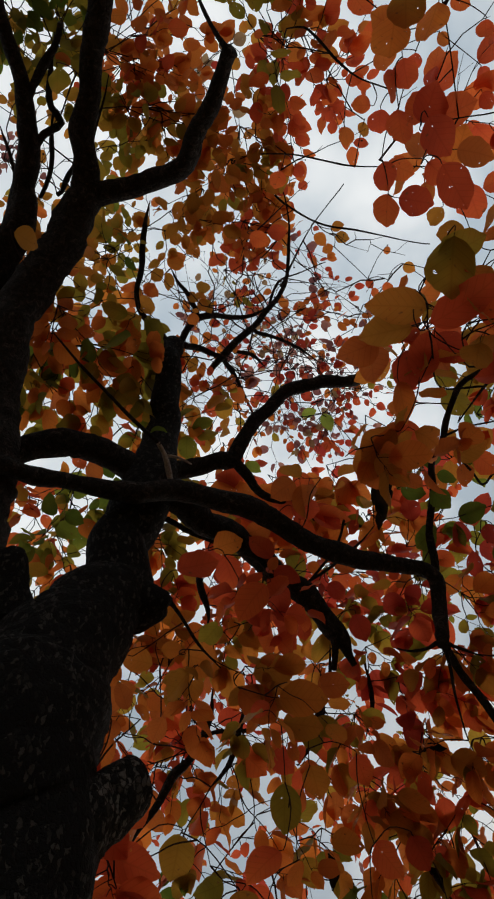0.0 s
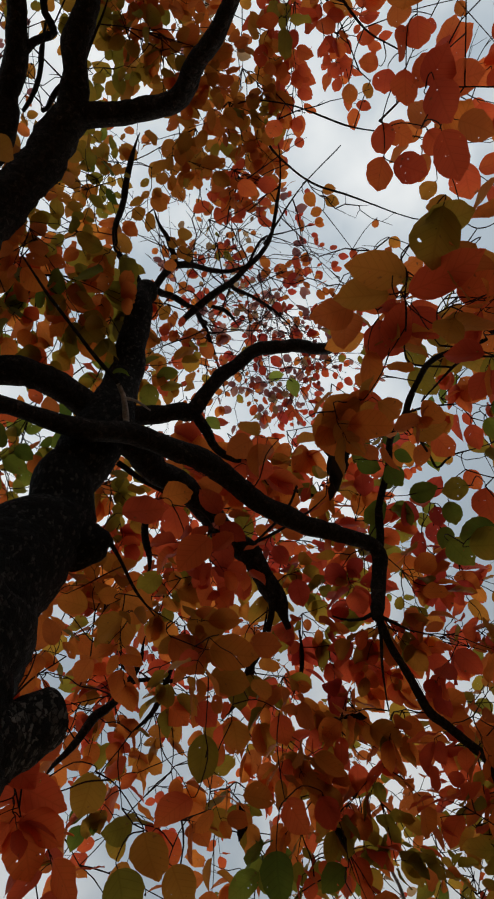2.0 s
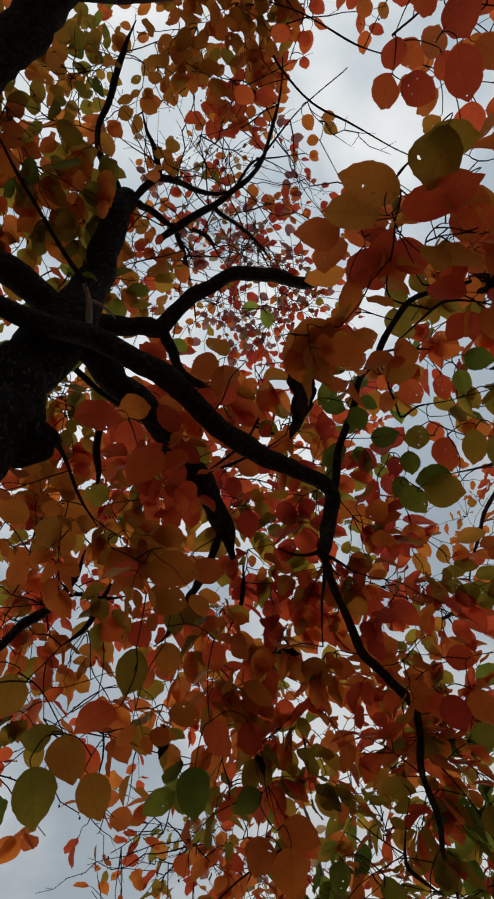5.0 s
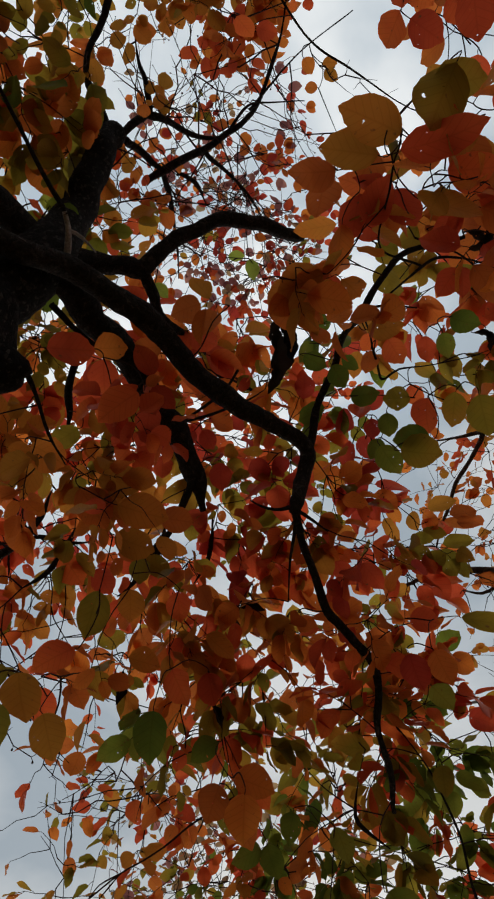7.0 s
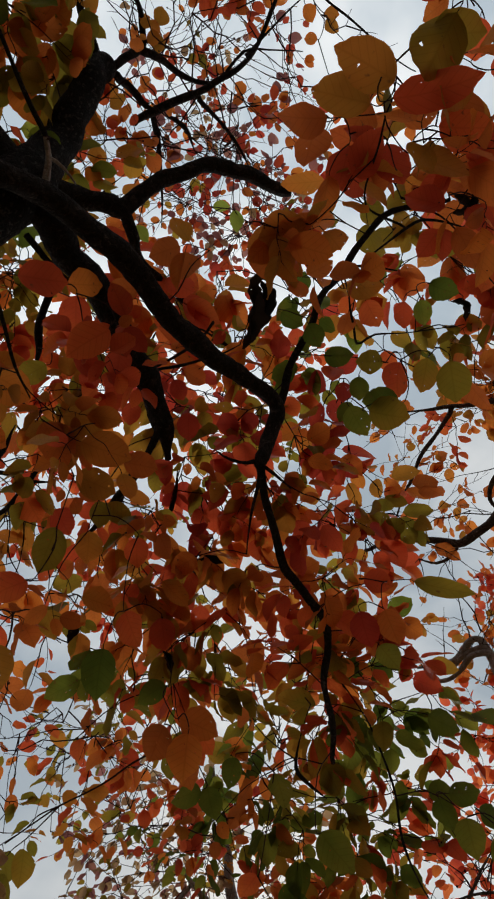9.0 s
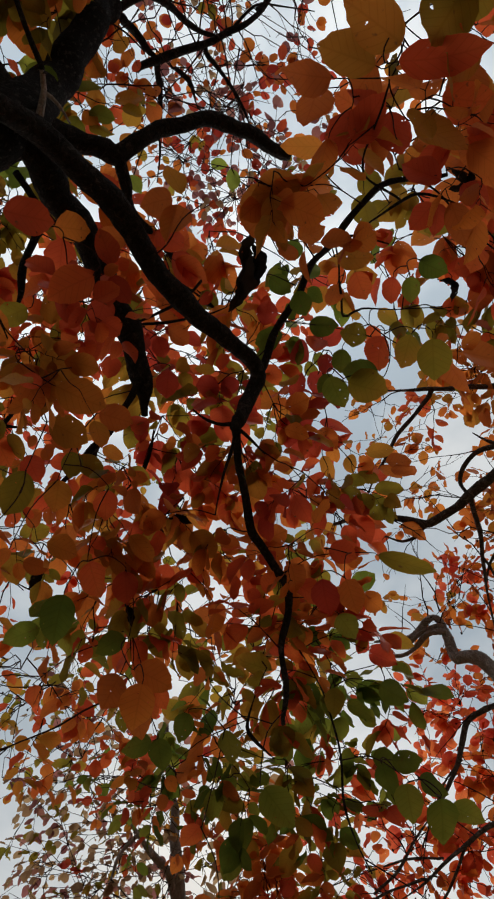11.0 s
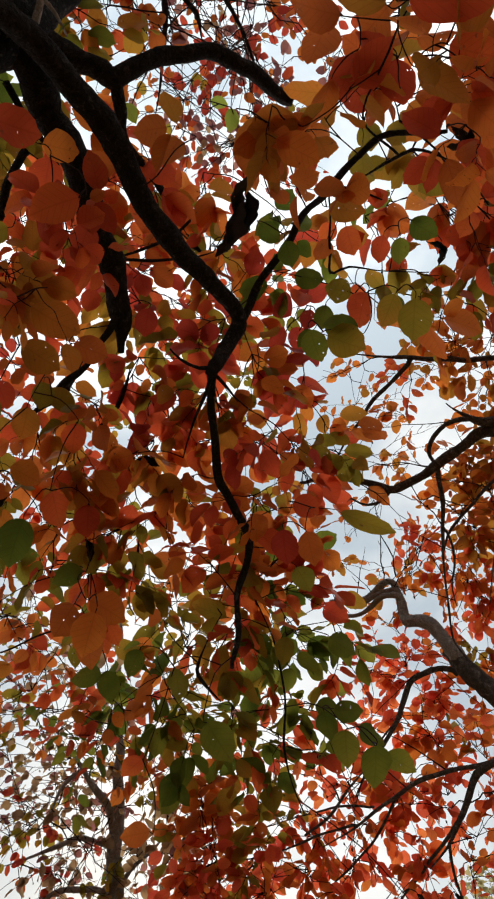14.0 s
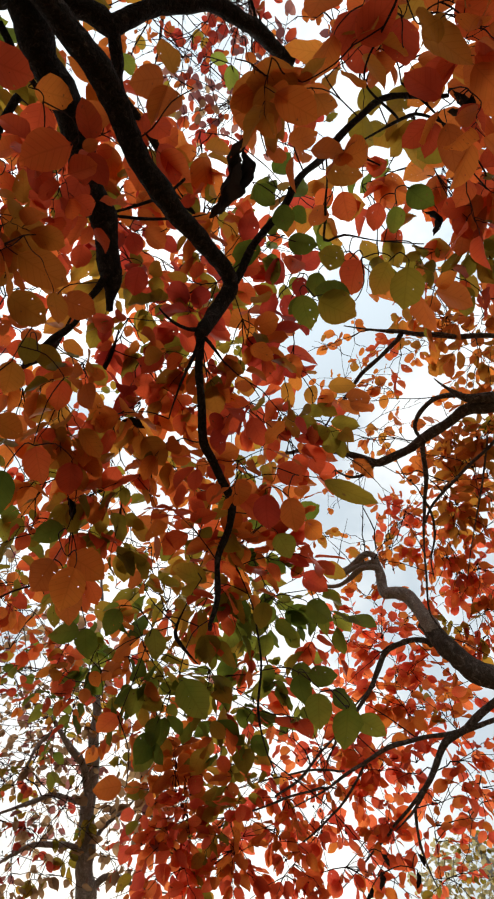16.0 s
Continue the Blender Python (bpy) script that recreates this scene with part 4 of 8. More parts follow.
limb(tree, "branch", [(1.036, 1.448, 2.525, 0.0016), (1.099, 1.463, 2.409, 0.0018), (1.123, 1.468, 2.320, 0.0026), (1.142, 1.496, 2.206, 0.0033), (1.153, 1.535, 2.125, 0.0033), (1.177, 1.556, 2.043, 0.0021), (1.204, 1.561, 1.980, 0.0016)], LIMB_BARK, sides=8)
limb(tree, "branch", [(0.612, 0.869, 3.138, 0.0016), (0.549, 0.905, 3.101, 0.0033), (0.457, 0.949, 3.065, 0.0043), (0.339, 0.997, 3.025, 0.0032)], LIMB_BARK, sides=8)
limb(tree, "branch", [(0.459, 0.895, 3.256, 0.0016), (0.522, 0.914, 3.274, 0.0099), (0.579, 0.922, 3.254, 0.0090), (0.626, 0.931, 3.235, 0.0016)], LIMB_BARK, sides=8)
limb(tree, "branch", [(0.058, 1.361, 2.745, 0.0016), (0.104, 1.335, 2.768, 0.0070), (0.138, 1.281, 2.814, 0.0083), (0.161, 1.237, 2.848, 0.0052)], LIMB_BARK, sides=8)
limb(tree, "branch", [(0.428, 1.304, 3.037, 0.0016), (0.415, 1.389, 2.975, 0.0094), (0.363, 1.453, 2.932, 0.0071)], LIMB_BARK, sides=8)
limb(tree, "branch", [(0.554, 1.251, 3.038, 0.0016), (0.564, 1.360, 2.953, 0.0071), (0.530, 1.435, 2.901, 0.0016)], LIMB_BARK, sides=8)
leaf(tree, (0.567, -0.344, 2.862), (-0.41, 0.87, -0.27), (0.74, -0.00, 0.63), 0.084, "A", 1.14)
leaf(tree, (0.491, -0.319, 2.863), (-0.25, 0.92, -0.31), (0.36, -0.07, 1.09), 0.088, "A", 1.13)
leaf(tree, (0.527, -0.379, 2.999), (-0.90, -0.34, 0.26), (-0.04, -0.37, 0.88), 0.073, "A", 1.12)
leaf(tree, (0.515, -0.360, 2.861), (-0.08, 0.94, -0.34), (0.71, -0.41, 1.65), 0.086, "Y", 1.13)
leaf(tree, (0.496, -0.428, 3.077), (0.43, 0.82, -0.37), (0.03, -0.18, 0.96), 0.068, "R", 0.99)
leaf(tree, (0.857, -0.457, 3.441), (0.64, 0.68, -0.35), (0.44, -0.28, 0.78), 0.043, "A", 1.07)
leaf(tree, (0.578, -0.284, 3.001), (0.10, 0.93, -0.36), (0.10, -0.10, 0.21), 0.073, "R", 1.12)
leaf(tree, (0.747, -0.386, 3.368), (-0.08, 0.94, -0.34), (0.54, 0.25, 0.99), 0.048, "R", 1.12)
leaf(tree, (0.575, -0.341, 3.133), (0.10, 0.93, -0.36), (0.61, -0.30, 1.05), 0.064, "A", 1.15)
leaf(tree, (0.545, -0.259, 2.994), (-0.25, 0.92, -0.31), (-0.10, -0.43, 0.48), 0.075, "R", 1.10)
leaf(tree, (0.583, -0.211, 2.883), (0.41, -0.87, 0.27), (0.02, 0.23, 0.75), 0.084, "R", 1.12)
leaf(tree, (0.647, -0.200, 2.895), (0.95, -0.30, -0.03), (1.06, -0.46, 1.20), 0.081, "R", 1.09)
leaf(tree, (0.569, -0.209, 3.127), (-0.16, 0.93, -0.32), (0.44, -0.40, 1.13), 0.066, "R", 1.11)
leaf(tree, (0.555, -0.177, 2.959), (0.01, 0.94, -0.35), (0.09, -0.22, 1.00), 0.079, "R", 1.01)
leaf(tree, (0.548, -0.201, 3.317), (0.10, 0.93, -0.36), (0.40, 0.20, 1.33), 0.055, "A", 0.98)
leaf(tree, (0.632, -0.232, 3.437), (-0.25, 0.92, -0.31), (0.16, -0.69, 1.05), 0.048, "Y", 1.03)
leaf(tree, (0.591, -0.279, 3.338), (-0.99, -0.02, 0.15), (0.13, -0.10, 0.88), 0.053, "R", 1.13)
leaf(tree, (0.627, -0.310, 3.635), (0.27, 0.89, -0.37), (0.20, -0.49, 1.02), 0.041, "R", 1.03)
leaf(tree, (0.701, -0.122, 2.898), (0.96, 0.19, -0.21), (0.58, 0.12, 0.91), 0.079, "A", 1.04)
leaf(tree, (0.584, -0.143, 2.823), (0.43, 0.82, -0.37), (0.73, -0.10, 0.66), 0.091, "R", 1.10)
leaf(tree, (0.583, -0.210, 2.943), (-0.69, 0.70, -0.16), (0.24, -0.42, 1.05), 0.079, "R", 1.03)
leaf(tree, (0.549, -0.083, 3.014), (0.10, 0.93, -0.36), (0.30, -0.26, 0.53), 0.075, "R", 0.99)
leaf(tree, (0.604, -0.106, 3.066), (0.90, 0.34, -0.26), (0.29, -0.42, 0.71), 0.070, "R", 1.10)
leaf(tree, (0.540, -0.011, 2.976), (-0.16, 0.93, -0.32), (0.03, 0.10, 1.18), 0.079, "R", 1.10)
leaf(tree, (0.599, -0.031, 2.951), (0.96, 0.19, -0.21), (0.36, -0.18, 0.94), 0.079, "R", 1.09)
leaf(tree, (0.591, -0.050, 2.754), (0.43, 0.82, -0.37), (0.86, -0.73, 1.22), 0.099, "R", 0.92)
leaf(tree, (0.666, -0.090, 2.988), (0.71, 0.62, -0.34), (0.01, 0.07, 0.94), 0.073, "R", 1.14)
leaf(tree, (0.748, 0.003, 3.170), (-0.56, 0.80, -0.22), (0.48, -0.04, 0.71), 0.059, "Y", 1.00)
leaf(tree, (0.695, 0.037, 2.977), (-0.99, 0.14, 0.09), (0.02, 0.10, 0.70), 0.073, "Y", 0.99)
leaf(tree, (0.910, -0.221, 3.321), (0.96, 0.19, -0.21), (0.20, 0.04, 0.62), 0.048, "R", 1.13)
leaf(tree, (0.938, -0.354, 3.351), (0.27, 0.89, -0.37), (0.63, -0.23, 0.74), 0.046, "R", 1.07)
leaf(tree, (0.810, -0.489, 3.257), (0.90, 0.34, -0.26), (0.04, -0.04, 1.00), 0.051, "R", 0.99)
leaf(tree, (0.853, -0.419, 3.200), (-0.08, 0.94, -0.34), (0.61, -0.24, 1.27), 0.053, "R", 1.06)
leaf(tree, (0.905, -0.276, 3.256), (0.43, 0.82, -0.37), (0.67, -0.33, 1.10), 0.051, "R", 1.07)
leaf(tree, (0.372, 0.034, 3.373), (0.99, 0.02, -0.15), (0.23, 0.05, 1.00), 0.055, "R", 1.07)
leaf(tree, (0.307, 0.050, 3.307), (0.82, 0.49, -0.30), (-0.26, 0.24, 1.23), 0.059, "R", 1.12)
leaf(tree, (0.473, -0.135, 3.551), (0.27, 0.89, -0.37), (0.17, 0.07, 1.15), 0.046, "R", 1.12)
leaf(tree, (0.499, -0.088, 3.776), (0.10, 0.93, -0.36), (0.32, 0.37, 0.89), 0.038, "R", 0.99)
leaf(tree, (0.540, -0.106, 3.765), (0.43, 0.82, -0.37), (0.21, -0.13, 1.04), 0.038, "R", 1.13)
leaf(tree, (0.362, -0.098, 3.332), (-0.41, 0.87, -0.27), (0.42, 0.38, 1.19), 0.057, "R", 1.11)
leaf(tree, (0.610, 0.024, 3.586), (0.95, -0.30, -0.03), (-0.27, -0.19, 0.69), 0.043, "Y", 1.06)
leaf(tree, (0.606, 0.056, 3.519), (0.96, 0.19, -0.21), (-0.10, 0.19, 0.58), 0.046, "Y", 1.10)
leaf(tree, (0.526, 0.061, 3.482), (0.71, 0.62, -0.34), (0.20, -0.18, 1.07), 0.048, "A", 1.03)
leaf(tree, (0.601, 0.098, 3.663), (-0.89, 0.45, -0.04), (0.02, -0.01, 1.10), 0.041, "A", 1.09)
leaf(tree, (0.764, 0.219, 3.690), (0.43, 0.82, -0.37), (0.31, 0.19, 0.97), 0.038, "R", 1.00)
leaf(tree, (0.763, 0.218, 3.522), (-0.08, 0.94, -0.34), (0.00, 0.62, 0.83), 0.043, "R", 1.13)
leaf(tree, (0.779, 0.250, 3.681), (0.27, 0.89, -0.37), (0.71, -0.01, 0.97), 0.038, "R", 1.01)
leaf(tree, (0.893, 0.119, 3.877), (-0.08, 0.94, -0.34), (0.65, -0.06, 1.06), 0.032, "A", 1.10)
leaf(tree, (0.825, 0.155, 3.503), (0.82, 0.49, -0.30), (0.67, 0.27, 1.13), 0.043, "Y", 1.11)
leaf(tree, (-0.272, 0.030, 3.137), (0.82, 0.49, -0.30), (0.22, -0.25, 1.10), 0.072, "Y", 1.03)
leaf(tree, (-0.173, -0.313, 3.231), (-0.08, 0.94, -0.34), (0.17, -0.34, 0.70), 0.064, "O", 1.07)
leaf(tree, (-0.004, 0.631, 3.451), (0.95, -0.30, -0.03), (0.12, 0.69, 0.88), 0.048, "G", 1.00)
leaf(tree, (0.583, 0.059, 2.690), (0.83, -0.55, -0.02), (0.67, -0.47, 0.90), 0.103, "O", 0.92)
leaf(tree, (0.550, 0.091, 2.657), (-0.20, 0.88, -0.43), (0.42, 0.10, 0.72), 0.126, "O", 0.95)
leaf(tree, (0.567, 0.151, 2.621), (0.87, -0.49, -0.07), (0.59, 0.44, 0.79), 0.143, "R", 0.66)
leaf(tree, (0.456, 0.156, 2.681), (-0.90, -0.10, 0.42), (0.65, -0.39, 1.32), 0.113, "Y", 0.94)
leaf(tree, (0.454, 0.215, 2.727), (-0.94, 0.21, 0.26), (0.19, 0.09, 1.11), 0.107, "Y", 0.86)
leaf(tree, (0.565, 0.227, 2.907), (-0.28, 0.87, -0.40), (0.07, -0.37, 1.22), 0.087, "A", 1.13)
leaf(tree, (0.441, 0.275, 2.851), (-0.90, 0.42, 0.12), (0.44, 0.52, 0.77), 0.098, "A", 1.12)
leaf(tree, (0.487, 0.315, 2.876), (0.05, 0.86, -0.52), (0.69, 0.04, 0.98), 0.093, "A", 1.12)
leaf(tree, (0.555, 0.322, 2.829), (0.05, 0.86, -0.52), (0.78, 0.13, 0.67), 0.095, "R", 1.07)
leaf(tree, (0.570, 0.279, 2.793), (0.28, -0.87, 0.40), (0.17, -0.07, 0.64), 0.099, "R", 0.93)
leaf(tree, (0.624, 0.345, 2.923), (-0.69, 0.71, -0.13), (0.46, -0.17, 0.57), 0.083, "R", 1.03)
leaf(tree, (0.650, 0.277, 2.829), (0.51, 0.64, -0.58), (0.19, 0.15, 0.96), 0.091, "R", 1.08)
leaf(tree, (0.647, 0.240, 2.643), (0.94, -0.06, -0.35), (0.91, -0.49, 0.25), 0.107, "Y", 0.89)
leaf(tree, (0.677, 0.170, 2.681), (0.92, -0.35, -0.17), (0.86, -0.06, 0.77), 0.100, "R", 0.95)
leaf(tree, (0.533, 0.386, 2.798), (0.05, 0.86, -0.52), (0.93, -0.04, 0.72), 0.099, "A", 0.92)
leaf(tree, (0.591, 0.492, 2.869), (0.37, 0.73, -0.57), (-0.13, 0.31, 0.99), 0.087, "R", 1.15)
leaf(tree, (0.464, 0.466, 2.749), (-0.79, 0.61, -0.03), (0.05, 0.12, 1.21), 0.100, "Y", 0.96)
leaf(tree, (0.444, 0.499, 2.749), (-0.57, 0.79, -0.23), (0.31, 0.03, 0.90), 0.100, "Y", 0.91)
leaf(tree, (0.806, 0.438, 3.052), (-0.69, 0.71, -0.13), (0.77, 0.40, 0.47), 0.066, "O", 1.02)
leaf(tree, (0.750, 0.396, 3.039), (0.64, 0.52, -0.56), (0.27, 0.30, 1.04), 0.069, "O", 1.12)
leaf(tree, (0.960, 0.523, 3.257), (0.87, -0.49, -0.07), (1.07, 0.48, 1.13), 0.051, "Y", 1.02)
leaf(tree, (0.926, 0.396, 3.145), (0.05, 0.86, -0.52), (0.61, 0.43, 1.01), 0.057, "O", 1.05)
leaf(tree, (0.897, 0.199, 3.373), (0.21, 0.81, -0.55), (0.11, 0.14, 1.10), 0.048, "A", 0.99)
leaf(tree, (0.929, 0.212, 3.572), (0.51, 0.64, -0.58), (0.26, 0.19, 0.76), 0.041, "A", 0.99)
leaf(tree, (0.775, 0.715, 2.880), (0.92, -0.35, -0.17), (0.72, 0.55, 0.69), 0.073, "G", 1.04)
leaf(tree, (0.853, 0.699, 2.869), (-0.92, 0.35, 0.17), (0.39, 0.69, 1.11), 0.072, "O", 1.10)
leaf(tree, (0.947, 0.707, 2.941), (0.51, 0.64, -0.58), (0.82, 0.41, 1.16), 0.064, "R", 1.01)
leaf(tree, (0.855, 0.669, 2.726), (0.05, 0.86, -0.52), (-0.07, 0.03, 0.84), 0.083, "R", 1.13)
leaf(tree, (0.902, 0.632, 2.706), (0.05, 0.86, -0.52), (0.19, -0.05, 0.78), 0.083, "O", 1.00)
leaf(tree, (0.907, 0.593, 2.612), (0.37, 0.73, -0.57), (0.59, 0.13, 0.98), 0.091, "O", 1.08)
leaf(tree, (0.890, 0.792, 2.907), (0.21, 0.81, -0.55), (0.26, 0.43, 0.82), 0.066, "G", 1.04)
leaf(tree, (0.817, 0.712, 2.680), (-0.92, 0.35, 0.17), (0.35, 0.41, 0.61), 0.087, "G", 1.04)
leaf(tree, (0.829, 0.723, 2.637), (0.94, -0.21, -0.26), (0.13, 0.46, 0.76), 0.090, "O", 1.14)
leaf(tree, (0.818, 0.797, 2.717), (0.64, 0.52, -0.56), (0.39, 0.35, 0.78), 0.081, "G", 1.00)
leaf(tree, (0.889, 0.871, 2.910), (-0.28, 0.87, -0.40), (0.76, 0.38, 0.54), 0.064, "G", 1.11)
leaf(tree, (0.733, 0.716, 2.973), (0.64, 0.52, -0.56), (0.80, 0.26, 0.63), 0.069, "G", 1.12)
leaf(tree, (0.673, 0.709, 3.017), (0.90, 0.10, -0.42), (0.84, 0.29, 0.97), 0.068, "G", 1.03)
leaf(tree, (0.946, 0.550, 2.918), (0.37, 0.73, -0.57), (0.78, -0.23, 0.82), 0.068, "G", 1.08)
leaf(tree, (0.925, 0.468, 2.859), (0.94, -0.06, -0.35), (0.47, 0.40, 1.02), 0.073, "G", 1.02)
leaf(tree, (0.898, 0.570, 2.912), (0.21, 0.81, -0.55), (0.24, 0.44, 0.81), 0.070, "R", 1.00)
leaf(tree, (0.812, 0.591, 2.900), (0.64, 0.52, -0.56), (0.82, 0.16, 0.69), 0.073, "R", 1.13)
leaf(tree, (0.837, 0.645, 3.101), (-0.28, 0.87, -0.40), (0.51, 0.25, 1.17), 0.059, "R", 1.12)
leaf(tree, (0.824, 0.675, 3.023), (0.05, 0.86, -0.52), (0.92, 0.28, 0.82), 0.064, "A", 1.08)
leaf(tree, (0.731, 0.530, 2.843), (0.92, -0.35, -0.17), (0.49, 0.75, 0.72), 0.083, "Y", 0.99)
leaf(tree, (0.903, 0.851, 2.992), (0.21, 0.81, -0.55), (0.62, 1.10, 0.51), 0.059, "C", 1.14)
leaf(tree, (0.062, 0.721, 2.767), (0.93, -0.28, -0.21), (0.12, -0.05, 0.61), 0.103, "R", 0.93)
leaf(tree, (0.149, 0.768, 2.933), (0.92, -0.35, -0.17), (0.33, 0.46, 0.98), 0.083, "A", 1.02)
leaf(tree, (0.144, 0.825, 2.890), (0.21, 0.81, -0.55), (-0.24, 0.02, 1.12), 0.084, "R", 1.14)
leaf(tree, (0.244, 0.990, 3.237), (0.64, 0.52, -0.56), (-0.65, 1.14, 0.93), 0.055, "R", 1.03)
leaf(tree, (0.171, 0.803, 2.724), (-0.69, 0.71, -0.13), (-0.50, 0.64, 1.39), 0.103, "R", 1.00)
leaf(tree, (0.264, 0.899, 2.860), (0.05, 0.86, -0.52), (0.20, 0.74, 0.84), 0.083, "R", 0.98)
leaf(tree, (0.341, 0.969, 3.040), (0.51, 0.64, -0.58), (0.48, 0.12, 0.52), 0.066, "R", 0.99)
leaf(tree, (0.360, 1.102, 2.997), (0.21, 0.81, -0.55), (0.15, 0.44, 0.71), 0.064, "R", 1.11)
leaf(tree, (0.237, 0.774, 3.006), (-0.92, 0.35, 0.17), (0.20, 0.11, 0.94), 0.075, "A", 1.00)
leaf(tree, (0.360, 0.711, 2.975), (0.90, 0.10, -0.42), (0.25, 0.95, 0.99), 0.078, "R", 1.12)
leaf(tree, (0.482, 1.015, 2.860), (0.21, 0.81, -0.55), (0.24, 0.63, 0.90), 0.073, "C", 1.04)
leaf(tree, (0.467, 1.006, 3.026), (0.64, 0.52, -0.56), (0.29, 0.69, 1.33), 0.064, "C", 1.03)
leaf(tree, (0.211, 0.936, 2.643), (0.94, -0.21, -0.26), (-0.24, 0.77, 1.00), 0.103, "Y", 0.91)
leaf(tree, (0.086, 0.994, 2.877), (-0.69, 0.71, -0.13), (-0.35, 0.56, 1.07), 0.078, "O", 1.02)
leaf(tree, (0.268, 1.067, 2.613), (0.94, -0.06, -0.35), (0.11, 0.18, 0.64), 0.095, "Y", 1.02)
leaf(tree, (0.373, 1.074, 2.729), (0.94, -0.21, -0.26), (0.16, 0.49, 0.98), 0.083, "A", 1.07)
leaf(tree, (0.306, 1.276, 2.638), (0.21, 0.81, -0.55), (0.18, 0.31, 0.39), 0.078, "Y", 1.12)
leaf(tree, (0.424, 1.274, 2.650), (0.21, 0.81, -0.55), (0.27, 1.10, 1.06), 0.075, "R", 1.05)
leaf(tree, (0.551, 1.287, 2.654), (-0.69, 0.71, -0.13), (-0.02, 0.78, 0.77), 0.072, "A", 1.08)
leaf(tree, (0.198, 1.167, 2.494), (-0.12, 0.88, -0.46), (0.05, 1.07, 0.47), 0.099, "O", 0.90)
leaf(tree, (0.242, 1.283, 2.717), (0.64, 0.52, -0.56), (-0.04, 0.99, 1.30), 0.073, "R", 1.09)
leaf(tree, (0.331, 1.288, 2.778), (0.21, 0.81, -0.55), (0.35, 0.71, 0.65), 0.069, "O", 1.12)
leaf(tree, (0.158, 1.207, 2.661), (0.64, 0.52, -0.56), (-0.02, 0.46, 0.95), 0.083, "R", 1.04)
leaf(tree, (0.160, 0.975, 2.590), (0.64, 0.52, -0.56), (-0.28, 0.60, 0.89), 0.100, "A", 0.96)
leaf(tree, (0.058, 0.965, 2.748), (0.90, 0.10, -0.42), (0.30, 0.96, 1.24), 0.091, "Y", 1.14)
leaf(tree, (0.252, 0.934, 2.546), (0.94, -0.06, -0.35), (0.14, 0.80, 0.90), 0.107, "Y", 0.89)
leaf(tree, (0.422, 1.322, 2.455), (0.51, 0.64, -0.58), (-0.20, 0.96, 0.65), 0.084, "R", 1.09)
leaf(tree, (0.511, 1.354, 2.481), (0.37, 0.73, -0.57), (0.30, 0.96, 0.82), 0.078, "R", 1.08)
leaf(tree, (0.343, 1.291, 2.310), (0.05, 0.86, -0.52), (0.00, 0.25, 0.32), 0.099, "G", 0.93)
leaf(tree, (0.520, 1.474, 2.409), (-0.69, 0.71, -0.13), (0.37, 0.80, 0.69), 0.073, "G", 0.98)
leaf(tree, (0.580, 1.365, 2.263), (0.94, -0.06, -0.35), (0.07, 0.55, 0.64), 0.087, "A", 1.08)
leaf(tree, (0.534, 1.345, 2.180), (0.13, 0.83, -0.54), (0.47, 1.49, 0.53), 0.095, "A", 0.99)
leaf(tree, (0.513, 1.443, 2.265), (-0.12, 0.88, -0.46), (0.37, 0.77, 0.25), 0.083, "A", 1.14)
leaf(tree, (0.268, 1.445, 2.540), (0.51, 0.64, -0.58), (0.04, 0.57, 0.42), 0.073, "O", 1.03)
leaf(tree, (0.426, 1.771, 2.432), (0.21, 0.81, -0.55), (0.34, 1.32, 0.49), 0.057, "R", 1.06)
leaf(tree, (0.157, 1.371, 2.357), (0.37, 0.73, -0.57), (0.18, 0.98, 0.51), 0.091, "Y", 1.06)
leaf(tree, (1.146, 1.315, 2.030), (0.37, 0.62, -0.70), (1.33, 1.18, 1.10), 0.078, "G", 1.05)
leaf(tree, (1.163, 1.257, 1.973), (0.30, 0.66, -0.69), (0.41, 0.61, 0.55), 0.083, "G", 1.10)
leaf(tree, (1.271, 1.280, 2.002), (0.88, -0.20, -0.43), (1.30, 0.27, 0.46), 0.073, "G", 1.00)
leaf(tree, (1.261, 1.340, 2.084), (0.85, -0.06, -0.52), (0.64, 0.95, -0.21), 0.069, "G", 1.09)
leaf(tree, (1.159, 1.374, 2.105), (0.50, 0.50, -0.70), (0.50, 0.23, 0.64), 0.072, "G", 1.03)
leaf(tree, (1.209, 1.342, 2.137), (0.85, -0.47, -0.22), (0.82, 0.77, 0.05), 0.070, "G", 1.06)
leaf(tree, (1.225, 1.427, 2.182), (0.88, -0.34, -0.33), (1.09, 0.62, 0.31), 0.064, "G", 1.10)
leaf(tree, (1.080, 1.391, 2.297), (0.22, 0.71, -0.67), (0.66, 0.73, 0.66), 0.068, "O", 0.99)
leaf(tree, (1.143, 1.252, 2.247), (0.85, -0.06, -0.52), (0.47, 0.87, 0.45), 0.073, "G", 1.10)
leaf(tree, (1.139, 1.059, 2.489), (0.88, -0.27, -0.38), (0.60, 0.75, 0.58), 0.146, "O", 0.42)
leaf(tree, (0.974, 1.115, 2.389), (0.50, 0.50, -0.70), (0.67, 0.47, 0.87), 0.083, "A", 0.99)
leaf(tree, (0.914, 1.140, 2.391), (0.37, 0.62, -0.70), (0.47, 0.73, 1.10), 0.084, "C", 1.00)
leaf(tree, (1.065, 1.252, 2.422), (0.72, 0.24, -0.65), (0.39, 0.40, 0.69), 0.070, "G", 1.14)
